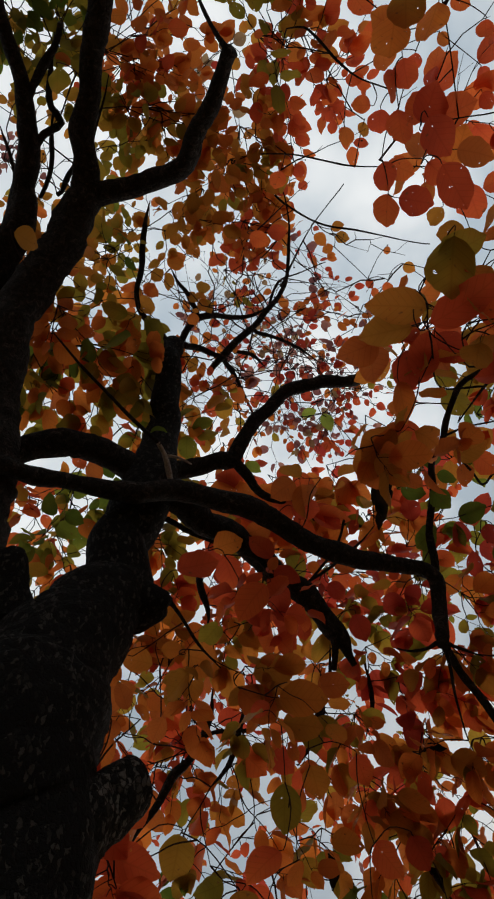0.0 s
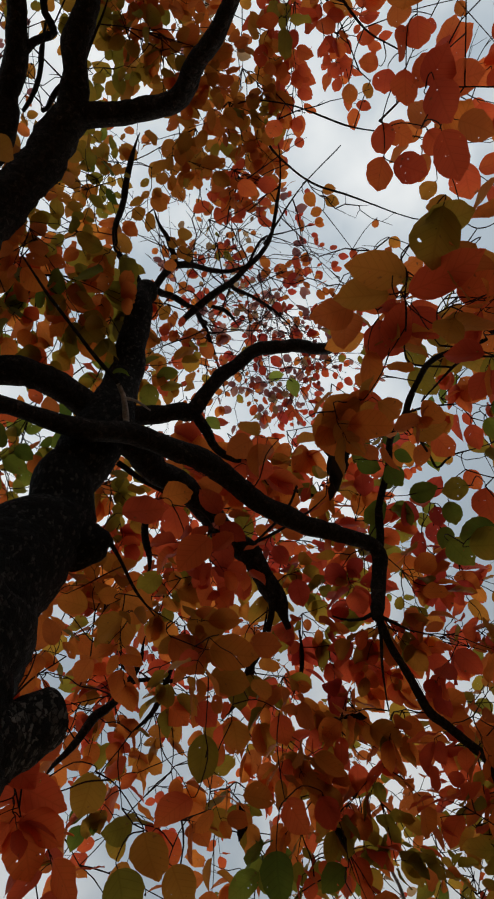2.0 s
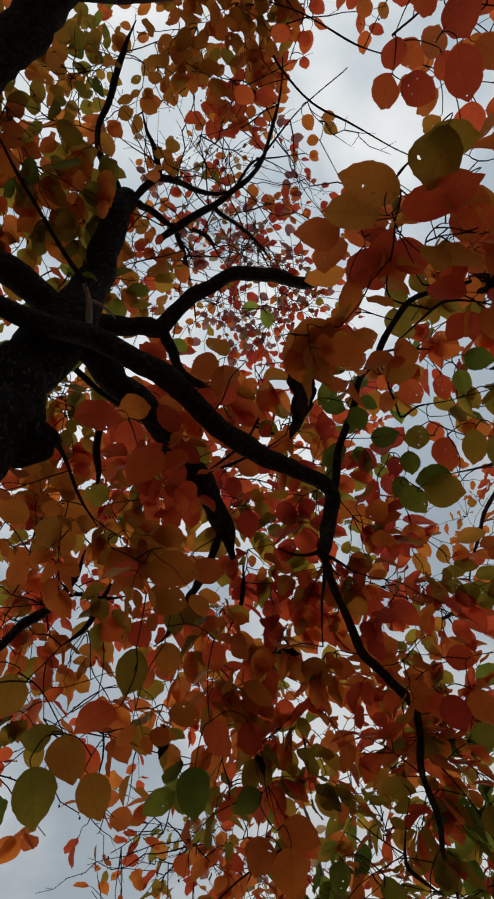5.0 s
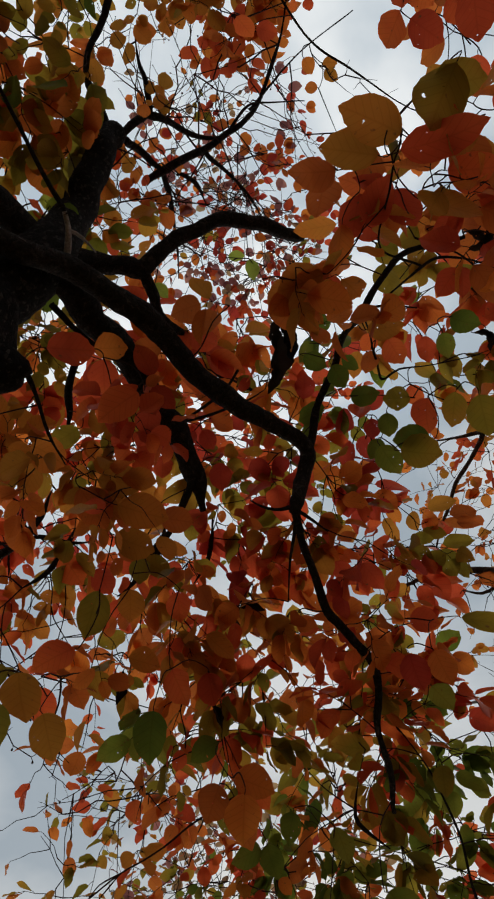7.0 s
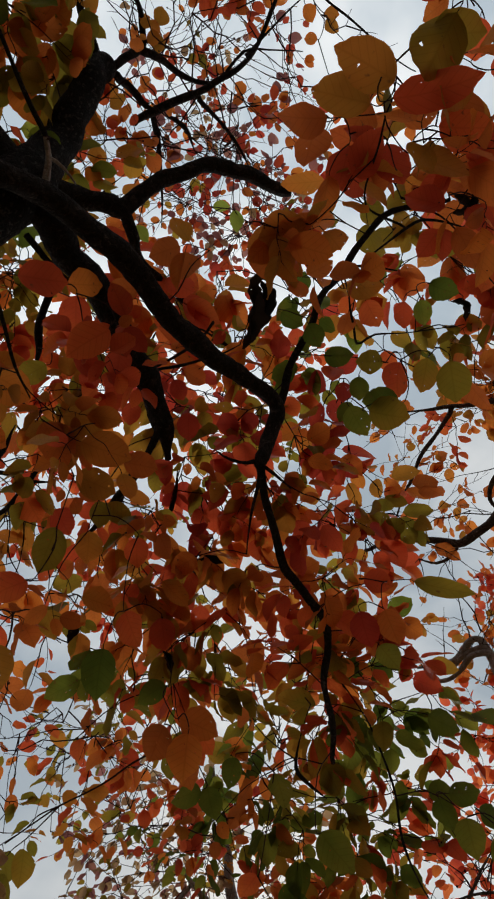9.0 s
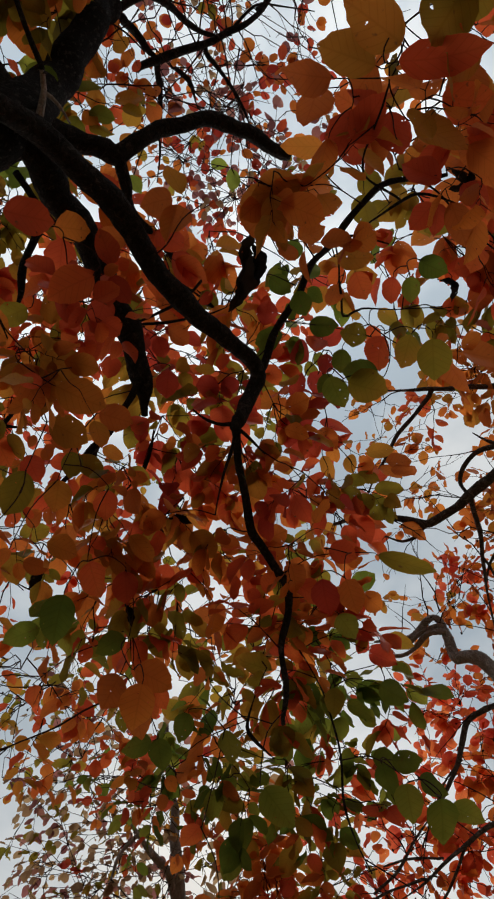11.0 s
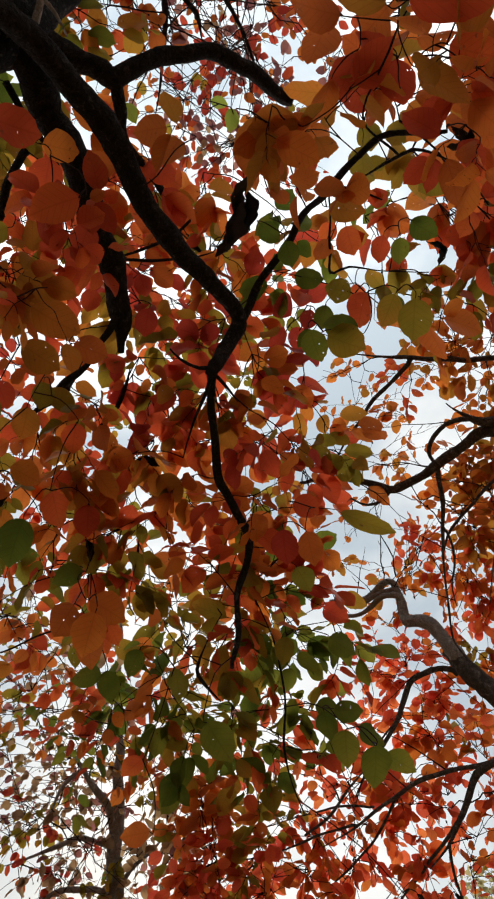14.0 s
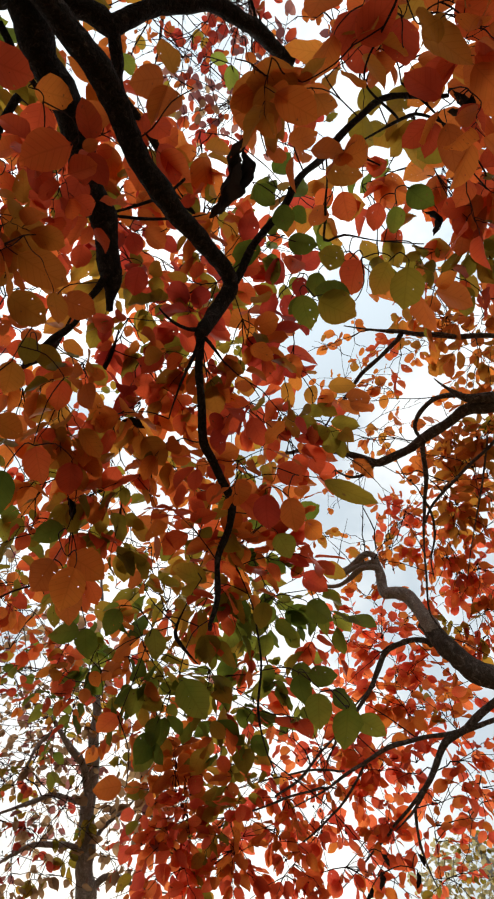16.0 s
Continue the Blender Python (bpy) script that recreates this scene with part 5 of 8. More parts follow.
leaf(tree, (0.992, 1.112, 2.529), (0.88, -0.34, -0.33), (0.15, 0.40, 0.57), 0.073, "R", 1.14)
leaf(tree, (0.594, 1.490, 2.240), (0.37, 0.62, -0.70), (0.08, 0.67, 0.55), 0.083, "A", 1.00)
leaf(tree, (0.851, 1.381, 2.029), (0.72, 0.24, -0.65), (0.39, 0.73, 0.75), 0.091, "G", 1.00)
leaf(tree, (0.689, 1.589, 2.220), (0.37, 0.62, -0.70), (0.32, 0.70, 0.77), 0.073, "G", 0.99)
leaf(tree, (0.837, 1.514, 2.219), (0.50, 0.50, -0.70), (1.02, 0.23, 0.75), 0.073, "G", 1.14)
leaf(tree, (0.754, 1.588, 2.295), (-0.08, 0.83, -0.56), (0.68, 0.54, 0.96), 0.069, "G", 1.00)
leaf(tree, (0.636, 1.598, 2.240), (-0.73, 0.69, -0.03), (0.94, 1.03, 0.20), 0.073, "G", 1.03)
leaf(tree, (0.886, 1.951, 2.330), (0.72, 0.24, -0.65), (0.44, 0.81, 0.22), 0.048, "A", 1.05)
leaf(tree, (0.890, 2.028, 2.312), (0.37, 0.62, -0.70), (0.33, 0.71, 0.16), 0.046, "A", 1.06)
leaf(tree, (0.832, 1.740, 2.111), (-0.38, 0.85, -0.37), (0.23, 0.85, 0.59), 0.064, "R", 1.10)
leaf(tree, (0.837, 1.730, 1.961), (-0.73, 0.69, -0.03), (0.41, 1.17, 0.08), 0.068, "A", 1.00)
leaf(tree, (0.688, 0.160, 2.735), (0.55, 0.75, -0.35), (0.55, -0.20, 0.90), 0.108, "A", 0.95)
leaf(tree, (0.735, 0.150, 2.790), (0.80, 0.30, -0.40), (0.50, 0.10, 0.85), 0.104, "Y", 0.98)
leaf(tree, (0.770, 0.215, 2.740), (0.30, 0.85, -0.45), (0.65, 0.15, 0.80), 0.100, "A", 0.92)
leaf(tree, (0.800, 0.165, 2.800), (-0.40, 0.85, -0.35), (0.40, 0.25, 0.90), 0.096, "R", 0.95)
leaf(tree, (0.840, 0.240, 2.790), (0.75, 0.45, -0.45), (0.75, 0.05, 0.75), 0.092, "A", 0.90)
leaf(tree, (0.905, 0.300, 2.830), (0.25, 0.85, -0.50), (0.60, 0.30, 0.75), 0.090, "R", 1.00)
leaf(tree, (0.960, 0.350, 2.850), (0.80, 0.35, -0.50), (0.70, 0.20, 0.70), 0.086, "R", 0.95)
leaf(tree, (0.885, 0.380, 2.900), (-0.55, 0.75, -0.35), (0.55, 0.40, 0.80), 0.084, "O", 1.00)
leaf(tree, (0.630, 0.130, 2.700), (-0.60, 0.70, -0.30), (0.35, -0.10, 0.95), 0.098, "Y", 0.95)
leaf(tree, (-0.135, 0.905, 2.285), (0.55, 0.70, -0.30), (-0.10, 0.45, 0.90), 0.090, "R", 0.98)
leaf(tree, (-0.095, 0.960, 2.270), (0.80, 0.30, -0.25), (0.05, 0.50, 0.85), 0.092, "R", 0.95)
leaf(tree, (-0.110, 1.010, 2.215), (0.20, 0.85, -0.45), (-0.05, 0.60, 0.80), 0.088, "R", 1.00)
leaf(tree, (-0.004, 0.560, 3.245), (0.90, 0.10, -0.10), (0.15, 0.10, 1.00), 0.048, "L", 0.85)
leaf(tree, (0.273, 0.710, 3.290), (0.85, 0.30, -0.20), (0.15, 0.10, 1.00), 0.055, "L", 0.85)
leaf(tree, (0.508, 0.587, 3.303), (0.50, 0.80, -0.30), (0.15, 0.10, 1.00), 0.060, "L", 0.85)
leaf(tree, (0.475, 0.582, 3.399), (0.80, -0.40, -0.20), (0.15, 0.10, 1.00), 0.050, "L", 0.85)
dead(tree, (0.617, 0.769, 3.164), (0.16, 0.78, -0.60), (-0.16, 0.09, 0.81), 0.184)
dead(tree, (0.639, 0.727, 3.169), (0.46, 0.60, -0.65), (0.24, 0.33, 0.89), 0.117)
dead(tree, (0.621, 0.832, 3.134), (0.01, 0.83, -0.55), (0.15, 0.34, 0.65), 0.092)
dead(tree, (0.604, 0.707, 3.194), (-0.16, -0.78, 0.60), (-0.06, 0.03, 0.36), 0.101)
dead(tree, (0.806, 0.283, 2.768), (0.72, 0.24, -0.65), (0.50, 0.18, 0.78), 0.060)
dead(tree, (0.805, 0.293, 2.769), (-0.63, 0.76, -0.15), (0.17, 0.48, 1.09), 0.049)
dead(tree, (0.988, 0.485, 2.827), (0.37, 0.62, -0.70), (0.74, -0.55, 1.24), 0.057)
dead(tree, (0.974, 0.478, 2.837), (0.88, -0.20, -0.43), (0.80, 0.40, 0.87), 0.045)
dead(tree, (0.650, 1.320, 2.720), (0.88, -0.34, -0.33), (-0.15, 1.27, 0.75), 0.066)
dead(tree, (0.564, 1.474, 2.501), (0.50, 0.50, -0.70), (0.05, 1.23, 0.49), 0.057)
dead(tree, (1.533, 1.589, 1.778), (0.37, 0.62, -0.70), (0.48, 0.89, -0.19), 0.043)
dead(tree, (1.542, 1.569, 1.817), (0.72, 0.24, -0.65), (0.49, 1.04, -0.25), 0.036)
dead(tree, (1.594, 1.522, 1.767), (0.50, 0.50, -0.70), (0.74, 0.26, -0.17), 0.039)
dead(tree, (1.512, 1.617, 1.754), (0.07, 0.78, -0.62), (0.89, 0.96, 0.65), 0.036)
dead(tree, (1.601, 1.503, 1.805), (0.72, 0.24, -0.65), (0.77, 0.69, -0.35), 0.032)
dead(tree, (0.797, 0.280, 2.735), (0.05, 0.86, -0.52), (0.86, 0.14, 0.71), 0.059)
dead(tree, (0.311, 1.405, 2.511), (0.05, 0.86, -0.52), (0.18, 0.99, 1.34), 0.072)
leaf(tree, (-0.034, 1.183, 2.436), (-0.25, 0.90, -0.36), (0.08, 0.62, 0.81), 0.091, "O", 1.05)
leaf(tree, (-0.032, 1.240, 2.234), (0.88, -0.47, -0.00), (-0.40, 1.13, 0.19), 0.099, "G", 0.88)
leaf(tree, (0.088, 1.219, 2.326), (0.26, 0.84, -0.47), (0.06, 0.94, 0.80), 0.095, "Y", 1.02)
leaf(tree, (0.038, 1.201, 2.246), (0.17, 0.87, -0.46), (-0.10, 1.15, 0.72), 0.103, "O", 0.97)
leaf(tree, (0.134, 1.201, 2.406), (-0.79, 0.60, -0.08), (-0.01, 0.21, 0.58), 0.091, "R", 0.99)
leaf(tree, (0.027, 1.368, 2.490), (-0.91, 0.41, 0.05), (-0.00, 1.29, 0.62), 0.073, "O", 1.01)
clump(tree, -0.30, -0.53, 3.60, 0.119, 41, 0.052, "OG")
clump(tree, -0.19, -0.55, 3.61, 0.119, 36, 0.052, "O")
clump(tree, -0.23, -0.37, 3.63, 0.079, 14, 0.053, "O")
clump(tree, 0.01, -0.53, 3.64, 0.140, 47, 0.051, "AR")
clump(tree, 0.12, -0.55, 3.65, 0.121, 26, 0.049, "A")
clump(tree, -0.00, -0.43, 3.67, 0.140, 34, 0.051, "YA")
clump(tree, 0.12, -0.44, 3.68, 0.121, 32, 0.049, "YA")
clump(tree, 0.07, -0.32, 3.63, 0.137, 53, 0.054, "YO")
clump(tree, -0.01, -0.29, 3.68, 0.119, 29, 0.053, "OY")
clump(tree, -0.05, -0.23, 3.71, 0.101, 18, 0.049, "O")
clump(tree, 0.21, -0.45, 3.97, 0.160, 35, 0.039, "MMCWA")
clump(tree, 0.19, -0.26, 3.66, 0.119, 42, 0.052, "YA")
clump(tree, 0.35, -0.48, 3.53, 0.153, 45, 0.058, "YAO")
clump(tree, 0.47, -0.51, 3.54, 0.137, 31, 0.054, "AR")
clump(tree, 0.41, -0.40, 3.58, 0.156, 26, 0.054, "AR")
clump(tree, 0.55, -0.39, 3.60, 0.160, 35, 0.051, "AR")
clump(tree, 0.45, -0.31, 3.62, 0.139, 21, 0.053, "AR")
clump(tree, 0.31, -0.27, 3.64, 0.118, 27, 0.053, "Y")
clump(tree, 0.28, -0.18, 3.65, 0.138, 44, 0.053, "OYA")
clump(tree, 0.19, -0.10, 3.68, 0.139, 37, 0.053, "YA")
clump(tree, 0.35, -0.11, 3.68, 0.120, 20, 0.051, "AR")
clump(tree, 0.28, -0.01, 3.69, 0.140, 32, 0.051, "RA")
clump(tree, 0.37, 0.05, 3.69, 0.101, 15, 0.049, "R")
clump(tree, 0.09, 0.02, 3.72, 0.121, 21, 0.049, "OY")
clump(tree, -0.04, 0.02, 3.84, 0.127, 29, 0.051, "OG")
clump(tree, -0.13, 0.11, 3.75, 0.122, 27, 0.063, "OY")
clump(tree, -0.02, 0.15, 3.76, 0.102, 6, 0.062, "A")
clump(tree, 0.08, 0.19, 3.79, 0.125, 8, 0.051, "YA")
clump(tree, -0.47, -0.24, 4.10, 0.144, 42, 0.031, "MMCWA")
clump(tree, 0.81, -0.26, 3.35, 0.166, 10, 0.090, "R")
clump(tree, 0.83, -0.09, 3.23, 0.122, 12, 0.091, "RA")
clump(tree, 0.42, 0.21, 4.13, 0.267, 36, 0.029, "MMCWA")
clump(tree, 0.56, 0.46, 3.92, 0.229, 65, 0.039, "MMCAR")
clump(tree, 0.65, 0.33, 3.91, 0.137, 24, 0.039, "AR")
clump(tree, 0.43, 0.48, 4.07, 0.168, 20, 0.031, "MMCWA")
clump(tree, 0.78, 0.67, 3.86, 0.187, 50, 0.036, "MRCAO")
clump(tree, 0.45, 0.77, 3.86, 0.206, 65, 0.039, "MRCAO")
clump(tree, 0.63, 0.77, 3.82, 0.160, 49, 0.039, "MCW")
clump(tree, 0.26, 0.60, 3.75, 0.106, 15, 0.048, "RRAO")
clump(tree, 0.13, 0.58, 3.67, 0.122, 19, 0.060, "AYR")
clump(tree, 0.16, 0.72, 3.64, 0.103, 13, 0.057, "RAAYO")
clump(tree, 0.27, 0.29, 4.09, 0.143, 10, 0.033, "MMCWA")
clump(tree, -0.25, 0.28, 3.55, 0.170, 34, 0.081, "OYA")
clump(tree, -0.35, 0.27, 3.54, 0.094, 20, 0.081, "AO")
clump(tree, -0.41, 0.42, 3.55, 0.097, 15, 0.075, "OG")
clump(tree, -0.14, 0.35, 3.50, 0.129, 18, 0.090, "OA")
clump(tree, -0.04, 0.25, 3.52, 0.092, 6, 0.090, "OG")
clump(tree, -0.07, 0.42, 3.49, 0.110, 11, 0.090, "O")
clump(tree, -0.27, 0.43, 3.57, 0.116, 20, 0.075, "RAO")
clump(tree, -0.20, 0.58, 3.57, 0.117, 14, 0.073, "OAR")
clump(tree, -0.09, 0.62, 3.58, 0.079, 9, 0.070, "OA")
clump(tree, -0.33, 0.54, 3.59, 0.099, 14, 0.069, "GO")
clump(tree, -0.43, 0.89, 3.47, 0.120, 25, 0.064, "OAR")
clump(tree, -0.33, 0.92, 3.50, 0.101, 14, 0.066, "OG")
clump(tree, -0.47, 0.84, 3.46, 0.079, 16, 0.065, "RRAO")
clump(tree, -0.39, 1.01, 3.44, 0.141, 22, 0.066, "OGA")
clump(tree, -0.26, 0.98, 3.48, 0.060, 6, 0.066, "RAAYO")
clump(tree, -0.44, 1.10, 3.35, 0.100, 15, 0.064, "OG")
clump(tree, 0.01, 1.02, 3.43, 0.099, 18, 0.065, "O")
clump(tree, 0.23, 1.06, 3.22, 0.129, 15, 0.080, "RRAO")
clump(tree, 0.33, 0.98, 3.25, 0.110, 9, 0.080, "RRAO")
clump(tree, 0.39, 1.07, 3.20, 0.111, 9, 0.078, "RRAO")
clump(tree, 0.49, 1.09, 3.26, 0.135, 19, 0.069, "RCAO")
clump(tree, 0.33, 0.85, 3.32, 0.110, 13, 0.080, "RAAYO")
clump(tree, 0.46, 0.87, 3.33, 0.094, 12, 0.075, "RAAYO")
clump(tree, 0.38, 0.47, 2.72, 0.097, 6, 0.071, "YA")
clump(tree, 0.43, 0.43, 2.71, 0.073, 4, 0.071, "AY")
clump(tree, 0.37, 0.58, 2.87, 0.069, 3, 0.072, "YA")
clump(tree, 0.56, 0.40, 2.87, 0.096, 4, 0.072, "RAAYO")
clump(tree, 0.70, 0.37, 3.07, 0.079, 4, 0.091, "RRAO")
clump(tree, 0.71, 0.30, 2.82, 0.069, 2, 0.072, "RAAYO")
clump(tree, 0.77, 0.71, 3.24, 0.129, 8, 0.090, "RCAYO")
clump(tree, 0.63, 0.90, 3.26, 0.113, 24, 0.075, "RCAYO")
clump(tree, 0.99, 0.59, 3.29, 0.077, 3, 0.075, "YR")
clump(tree, 0.91, 0.71, 3.23, 0.094, 4, 0.081, "OGR")
clump(tree, 0.79, 0.77, 3.04, 0.086, 4, 0.081, "G")
clump(tree, 0.91, 0.85, 3.10, 0.074, 3, 0.080, "GO")
clump(tree, 0.75, 0.96, 3.24, 0.116, 11, 0.069, "GOR")
clump(tree, 0.90, 0.94, 3.05, 0.110, 7, 0.080, "RCAYO")
clump(tree, 0.68, 1.08, 3.07, 0.129, 31, 0.080, "RCAYO")
clump(tree, 0.85, 1.04, 2.94, 0.107, 18, 0.080, "RCAYO")
clump(tree, 0.57, 1.14, 3.14, 0.132, 25, 0.075, "RCAO")
clump(tree, 0.76, 1.15, 2.90, 0.125, 23, 0.074, "RCAYO")
clump(tree, -0.14, 1.25, 3.09, 0.092, 13, 0.074, "RAAYO")
clump(tree, -0.18, 1.37, 2.98, 0.092, 13, 0.074, "RRAO")
clump(tree, -0.02, 1.21, 3.13, 0.110, 22, 0.074, "AOY")
clump(tree, 0.15, 1.18, 3.14, 0.110, 18, 0.074, "OY")
clump(tree, 0.02, 1.03, 2.74, 0.102, 11, 0.062, "A")
clump(tree, 0.15, 0.95, 2.69, 0.096, 9, 0.063, "AY")
clump(tree, 0.21, 0.86, 2.52, 0.097, 7, 0.062, "RAAYO")
clump(tree, 0.14, 1.08, 2.69, 0.102, 10, 0.062, "RAAYO")
clump(tree, 0.42, 1.26, 3.03, 0.110, 10, 0.074, "RAAYO")
clump(tree, 0.56, 1.21, 3.02, 0.129, 26, 0.074, "RCAYO")
clump(tree, 0.67, 1.26, 2.93, 0.129, 28, 0.074, "RCA")
clump(tree, 0.82, 1.25, 2.86, 0.110, 19, 0.074, "RCAYO")
clump(tree, 0.40, 1.37, 2.93, 0.129, 13, 0.074, "ARO")
clump(tree, 0.53, 1.32, 2.86, 0.125, 22, 0.074, "RAAYO")
clump(tree, 0.66, 1.31, 2.81, 0.125, 25, 0.074, "RAAYO")
clump(tree, 0.79, 1.36, 2.77, 0.110, 17, 0.074, "RAAYO")
clump(tree, -0.11, 1.46, 2.95, 0.094, 10, 0.070, "RAAYO")
clump(tree, 0.01, 1.48, 2.95, 0.113, 19, 0.069, "ARO")
clump(tree, 0.12, 1.50, 2.92, 0.113, 14, 0.069, "RAAYO")
clump(tree, 0.27, 1.49, 2.91, 0.113, 10, 0.069, "OAR")
clump(tree, 0.38, 1.46, 2.84, 0.129, 12, 0.074, "RAAYO")
clump(tree, 0.47, 1.37, 2.70, 0.120, 18, 0.075, "RAAYO")
clump(tree, 0.65, 1.44, 2.76, 0.129, 21, 0.074, "RAC")
clump(tree, 0.74, 1.46, 2.68, 0.110, 15, 0.074, "RAAYO")
clump(tree, 0.21, 1.23, 2.52, 0.102, 6, 0.062, "OYA")
clump(tree, 0.15, 1.54, 2.80, 0.110, 8, 0.074, "RAAYO")
clump(tree, 0.39, 1.56, 2.72, 0.110, 10, 0.074, "RAAYO")
clump(tree, 0.52, 1.55, 2.67, 0.129, 17, 0.074, "ARO")
clump(tree, 0.64, 1.54, 2.63, 0.129, 18, 0.074, "RAO")
clump(tree, 0.73, 1.54, 2.58, 0.092, 11, 0.074, "OR")
clump(tree, -0.12, 1.11, 2.39, 0.078, 9, 0.063, "RRAO")
clump(tree, -0.04, 1.47, 2.67, 0.103, 5, 0.075, "OGA")
clump(tree, 0.04, 1.50, 2.64, 0.086, 5, 0.075, "OR")
clump(tree, 0.14, 1.51, 2.61, 0.086, 4, 0.075, "RAAYO")
clump(tree, 0.33, 1.63, 2.64, 0.110, 8, 0.074, "RAAYO")
clump(tree, 0.47, 1.62, 2.61, 0.110, 13, 0.074, "RAG")
clump(tree, 0.62, 1.60, 2.55, 0.129, 18, 0.074, "RO")
clump(tree, 0.20, 1.73, 2.84, 0.110, 3, 0.075, "ROA")
clump(tree, 0.38, 2.07, 2.73, 0.123, 7, 0.050, "ARY")
clump(tree, 0.44, 1.96, 2.74, 0.119, 7, 0.061, "AY")
clump(tree, 0.56, 2.06, 2.66, 0.122, 7, 0.053, "RAAYO")
clump(tree, 0.30, 2.19, 2.70, 0.127, 2, 0.051, "A")
clump(tree, 0.42, 2.32, 2.63, 0.132, 8, 0.046, "AO")
clump(tree, 0.55, 2.18, 2.54, 0.125, 9, 0.054, "RAAYO")
clump(tree, 0.62, 2.10, 2.57, 0.102, 6, 0.056, "RAAYO")
clump(tree, 0.69, 2.00, 2.63, 0.101, 9, 0.058, "RCAYO")
clump(tree, 0.57, 1.85, 2.66, 0.094, 6, 0.071, "GO")
clump(tree, 0.66, 1.73, 2.70, 0.110, 12, 0.075, "RCAYO")
clump(tree, 0.74, 1.88, 2.63, 0.077, 4, 0.066, "G")
clump(tree, 0.84, 2.07, 2.49, 0.123, 13, 0.053, "RAAYO")
clump(tree, 0.82, 2.28, 2.49, 0.155, 15, 0.046, "ARG")
clump(tree, 0.60, 2.39, 2.51, 0.157, 11, 0.043, "RAAYO")
clump(tree, 0.35, 2.38, 2.51, 0.132, 12, 0.046, "OYA")
clump(tree, 0.94, 2.02, 2.39, 0.121, 15, 0.061, "RGO")
clump(tree, 1.01, 1.87, 2.41, 0.116, 15, 0.069, "GOA")
clump(tree, 0.91, 1.77, 2.57, 0.113, 15, 0.071, "GAO")
clump(tree, 1.06, 1.83, 2.54, 0.119, 21, 0.061, "RO")
clump(tree, 1.03, 1.63, 2.60, 0.130, 27, 0.073, "RAAYO")
clump(tree, 0.91, 1.72, 2.73, 0.116, 12, 0.066, "OA")
clump(tree, 0.90, 1.56, 2.83, 0.113, 13, 0.071, "RAAYO")
clump(tree, 1.16, 1.56, 2.62, 0.113, 22, 0.071, "RAG")
clump(tree, 1.24, 1.44, 2.58, 0.110, 14, 0.079, "RAC")
clump(tree, 1.20, 1.40, 2.67, 0.092, 12, 0.079, "RAAYO")
clump(tree, 1.33, 1.40, 2.56, 0.074, 4, 0.077, "RAAYO")
clump(tree, 1.16, 1.70, 2.52, 0.116, 19, 0.066, "GOR")
clump(tree, 1.27, 1.56, 2.50, 0.113, 13, 0.075, "G")
clump(tree, 1.33, 1.44, 2.48, 0.092, 5, 0.079, "G")
clump(tree, 1.42, 1.54, 2.42, 0.097, 7, 0.069, "GOR")
clump(tree, 1.35, 1.72, 2.45, 0.121, 16, 0.061, "RGA")
clump(tree, 1.17, 1.77, 2.34, 0.115, 15, 0.072, "GO")
clump(tree, 1.07, 1.83, 2.28, 0.113, 12, 0.075, "G")
clump(tree, 1.29, 1.86, 2.28, 0.141, 20, 0.061, "RG")
clump(tree, 1.47, 1.72, 2.37, 0.123, 12, 0.053, "RG")
clump(tree, 1.36, 1.71, 2.21, 0.116, 12, 0.069, "GOR")
clump(tree, 0.68, 0.19, 2.67, 0.071, 6, 0.077, "AR")
clump(tree, 0.74, 0.26, 2.67, 0.061, 5, 0.071, "RA")
clump(tree, 1.13, 0.40, 3.28, 0.113, 6, 0.081, "OR")
clump(tree, 1.19, 0.46, 3.17, 0.074, 5, 0.090, "R")
clump(tree, 1.07, 0.52, 3.36, 0.116, 4, 0.075, "OGR")
clump(tree, 1.14, 0.60, 3.24, 0.113, 5, 0.081, "RO")
clump(tree, 1.22, 0.58, 3.12, 0.074, 3, 0.090, "OGR")
clump(tree, 1.14, 0.71, 3.17, 0.111, 2, 0.088, "RAC")
clump(tree, 1.08, 0.67, 2.85, 0.079, 3, 0.091, "OA")
clump(tree, 1.09, 0.77, 3.22, 0.094, 3, 0.081, "GO")
clump(tree, 0.99, 1.05, 3.10, 0.110, 13, 0.090, "RCAYO")
clump(tree, 1.08, 1.12, 3.00, 0.110, 8, 0.075, "RCAYO")
clump(tree, 1.17, 1.11, 2.94, 0.110, 6, 0.075, "RAAYO")
clump(tree, 1.07, 1.26, 2.91, 0.129, 23, 0.075, "RCAYO")
clump(tree, 1.24, 1.13, 2.87, 0.092, 3, 0.079, "RAAYO")
clump(tree, 1.18, 1.26, 2.81, 0.110, 7, 0.075, "RRAO")
clump(tree, 1.09, 1.41, 2.84, 0.113, 21, 0.071, "RAAYO")
clump(tree, 0.22, 2.07, 2.74, 0.102, 2, 0.053, "RAAYO")
clump(tree, 0.33, 2.27, 2.55, 0.127, 7, 0.051, "AO")
clump(tree, 0.43, 2.15, 2.65, 0.104, 4, 0.054, "RAAYO")
clump(tree, 0.26, 2.32, 2.66, 0.088, 4, 0.046, "RAAYO")
clump(tree, 0.49, 2.27, 2.50, 0.127, 7, 0.051, "RAAYO")
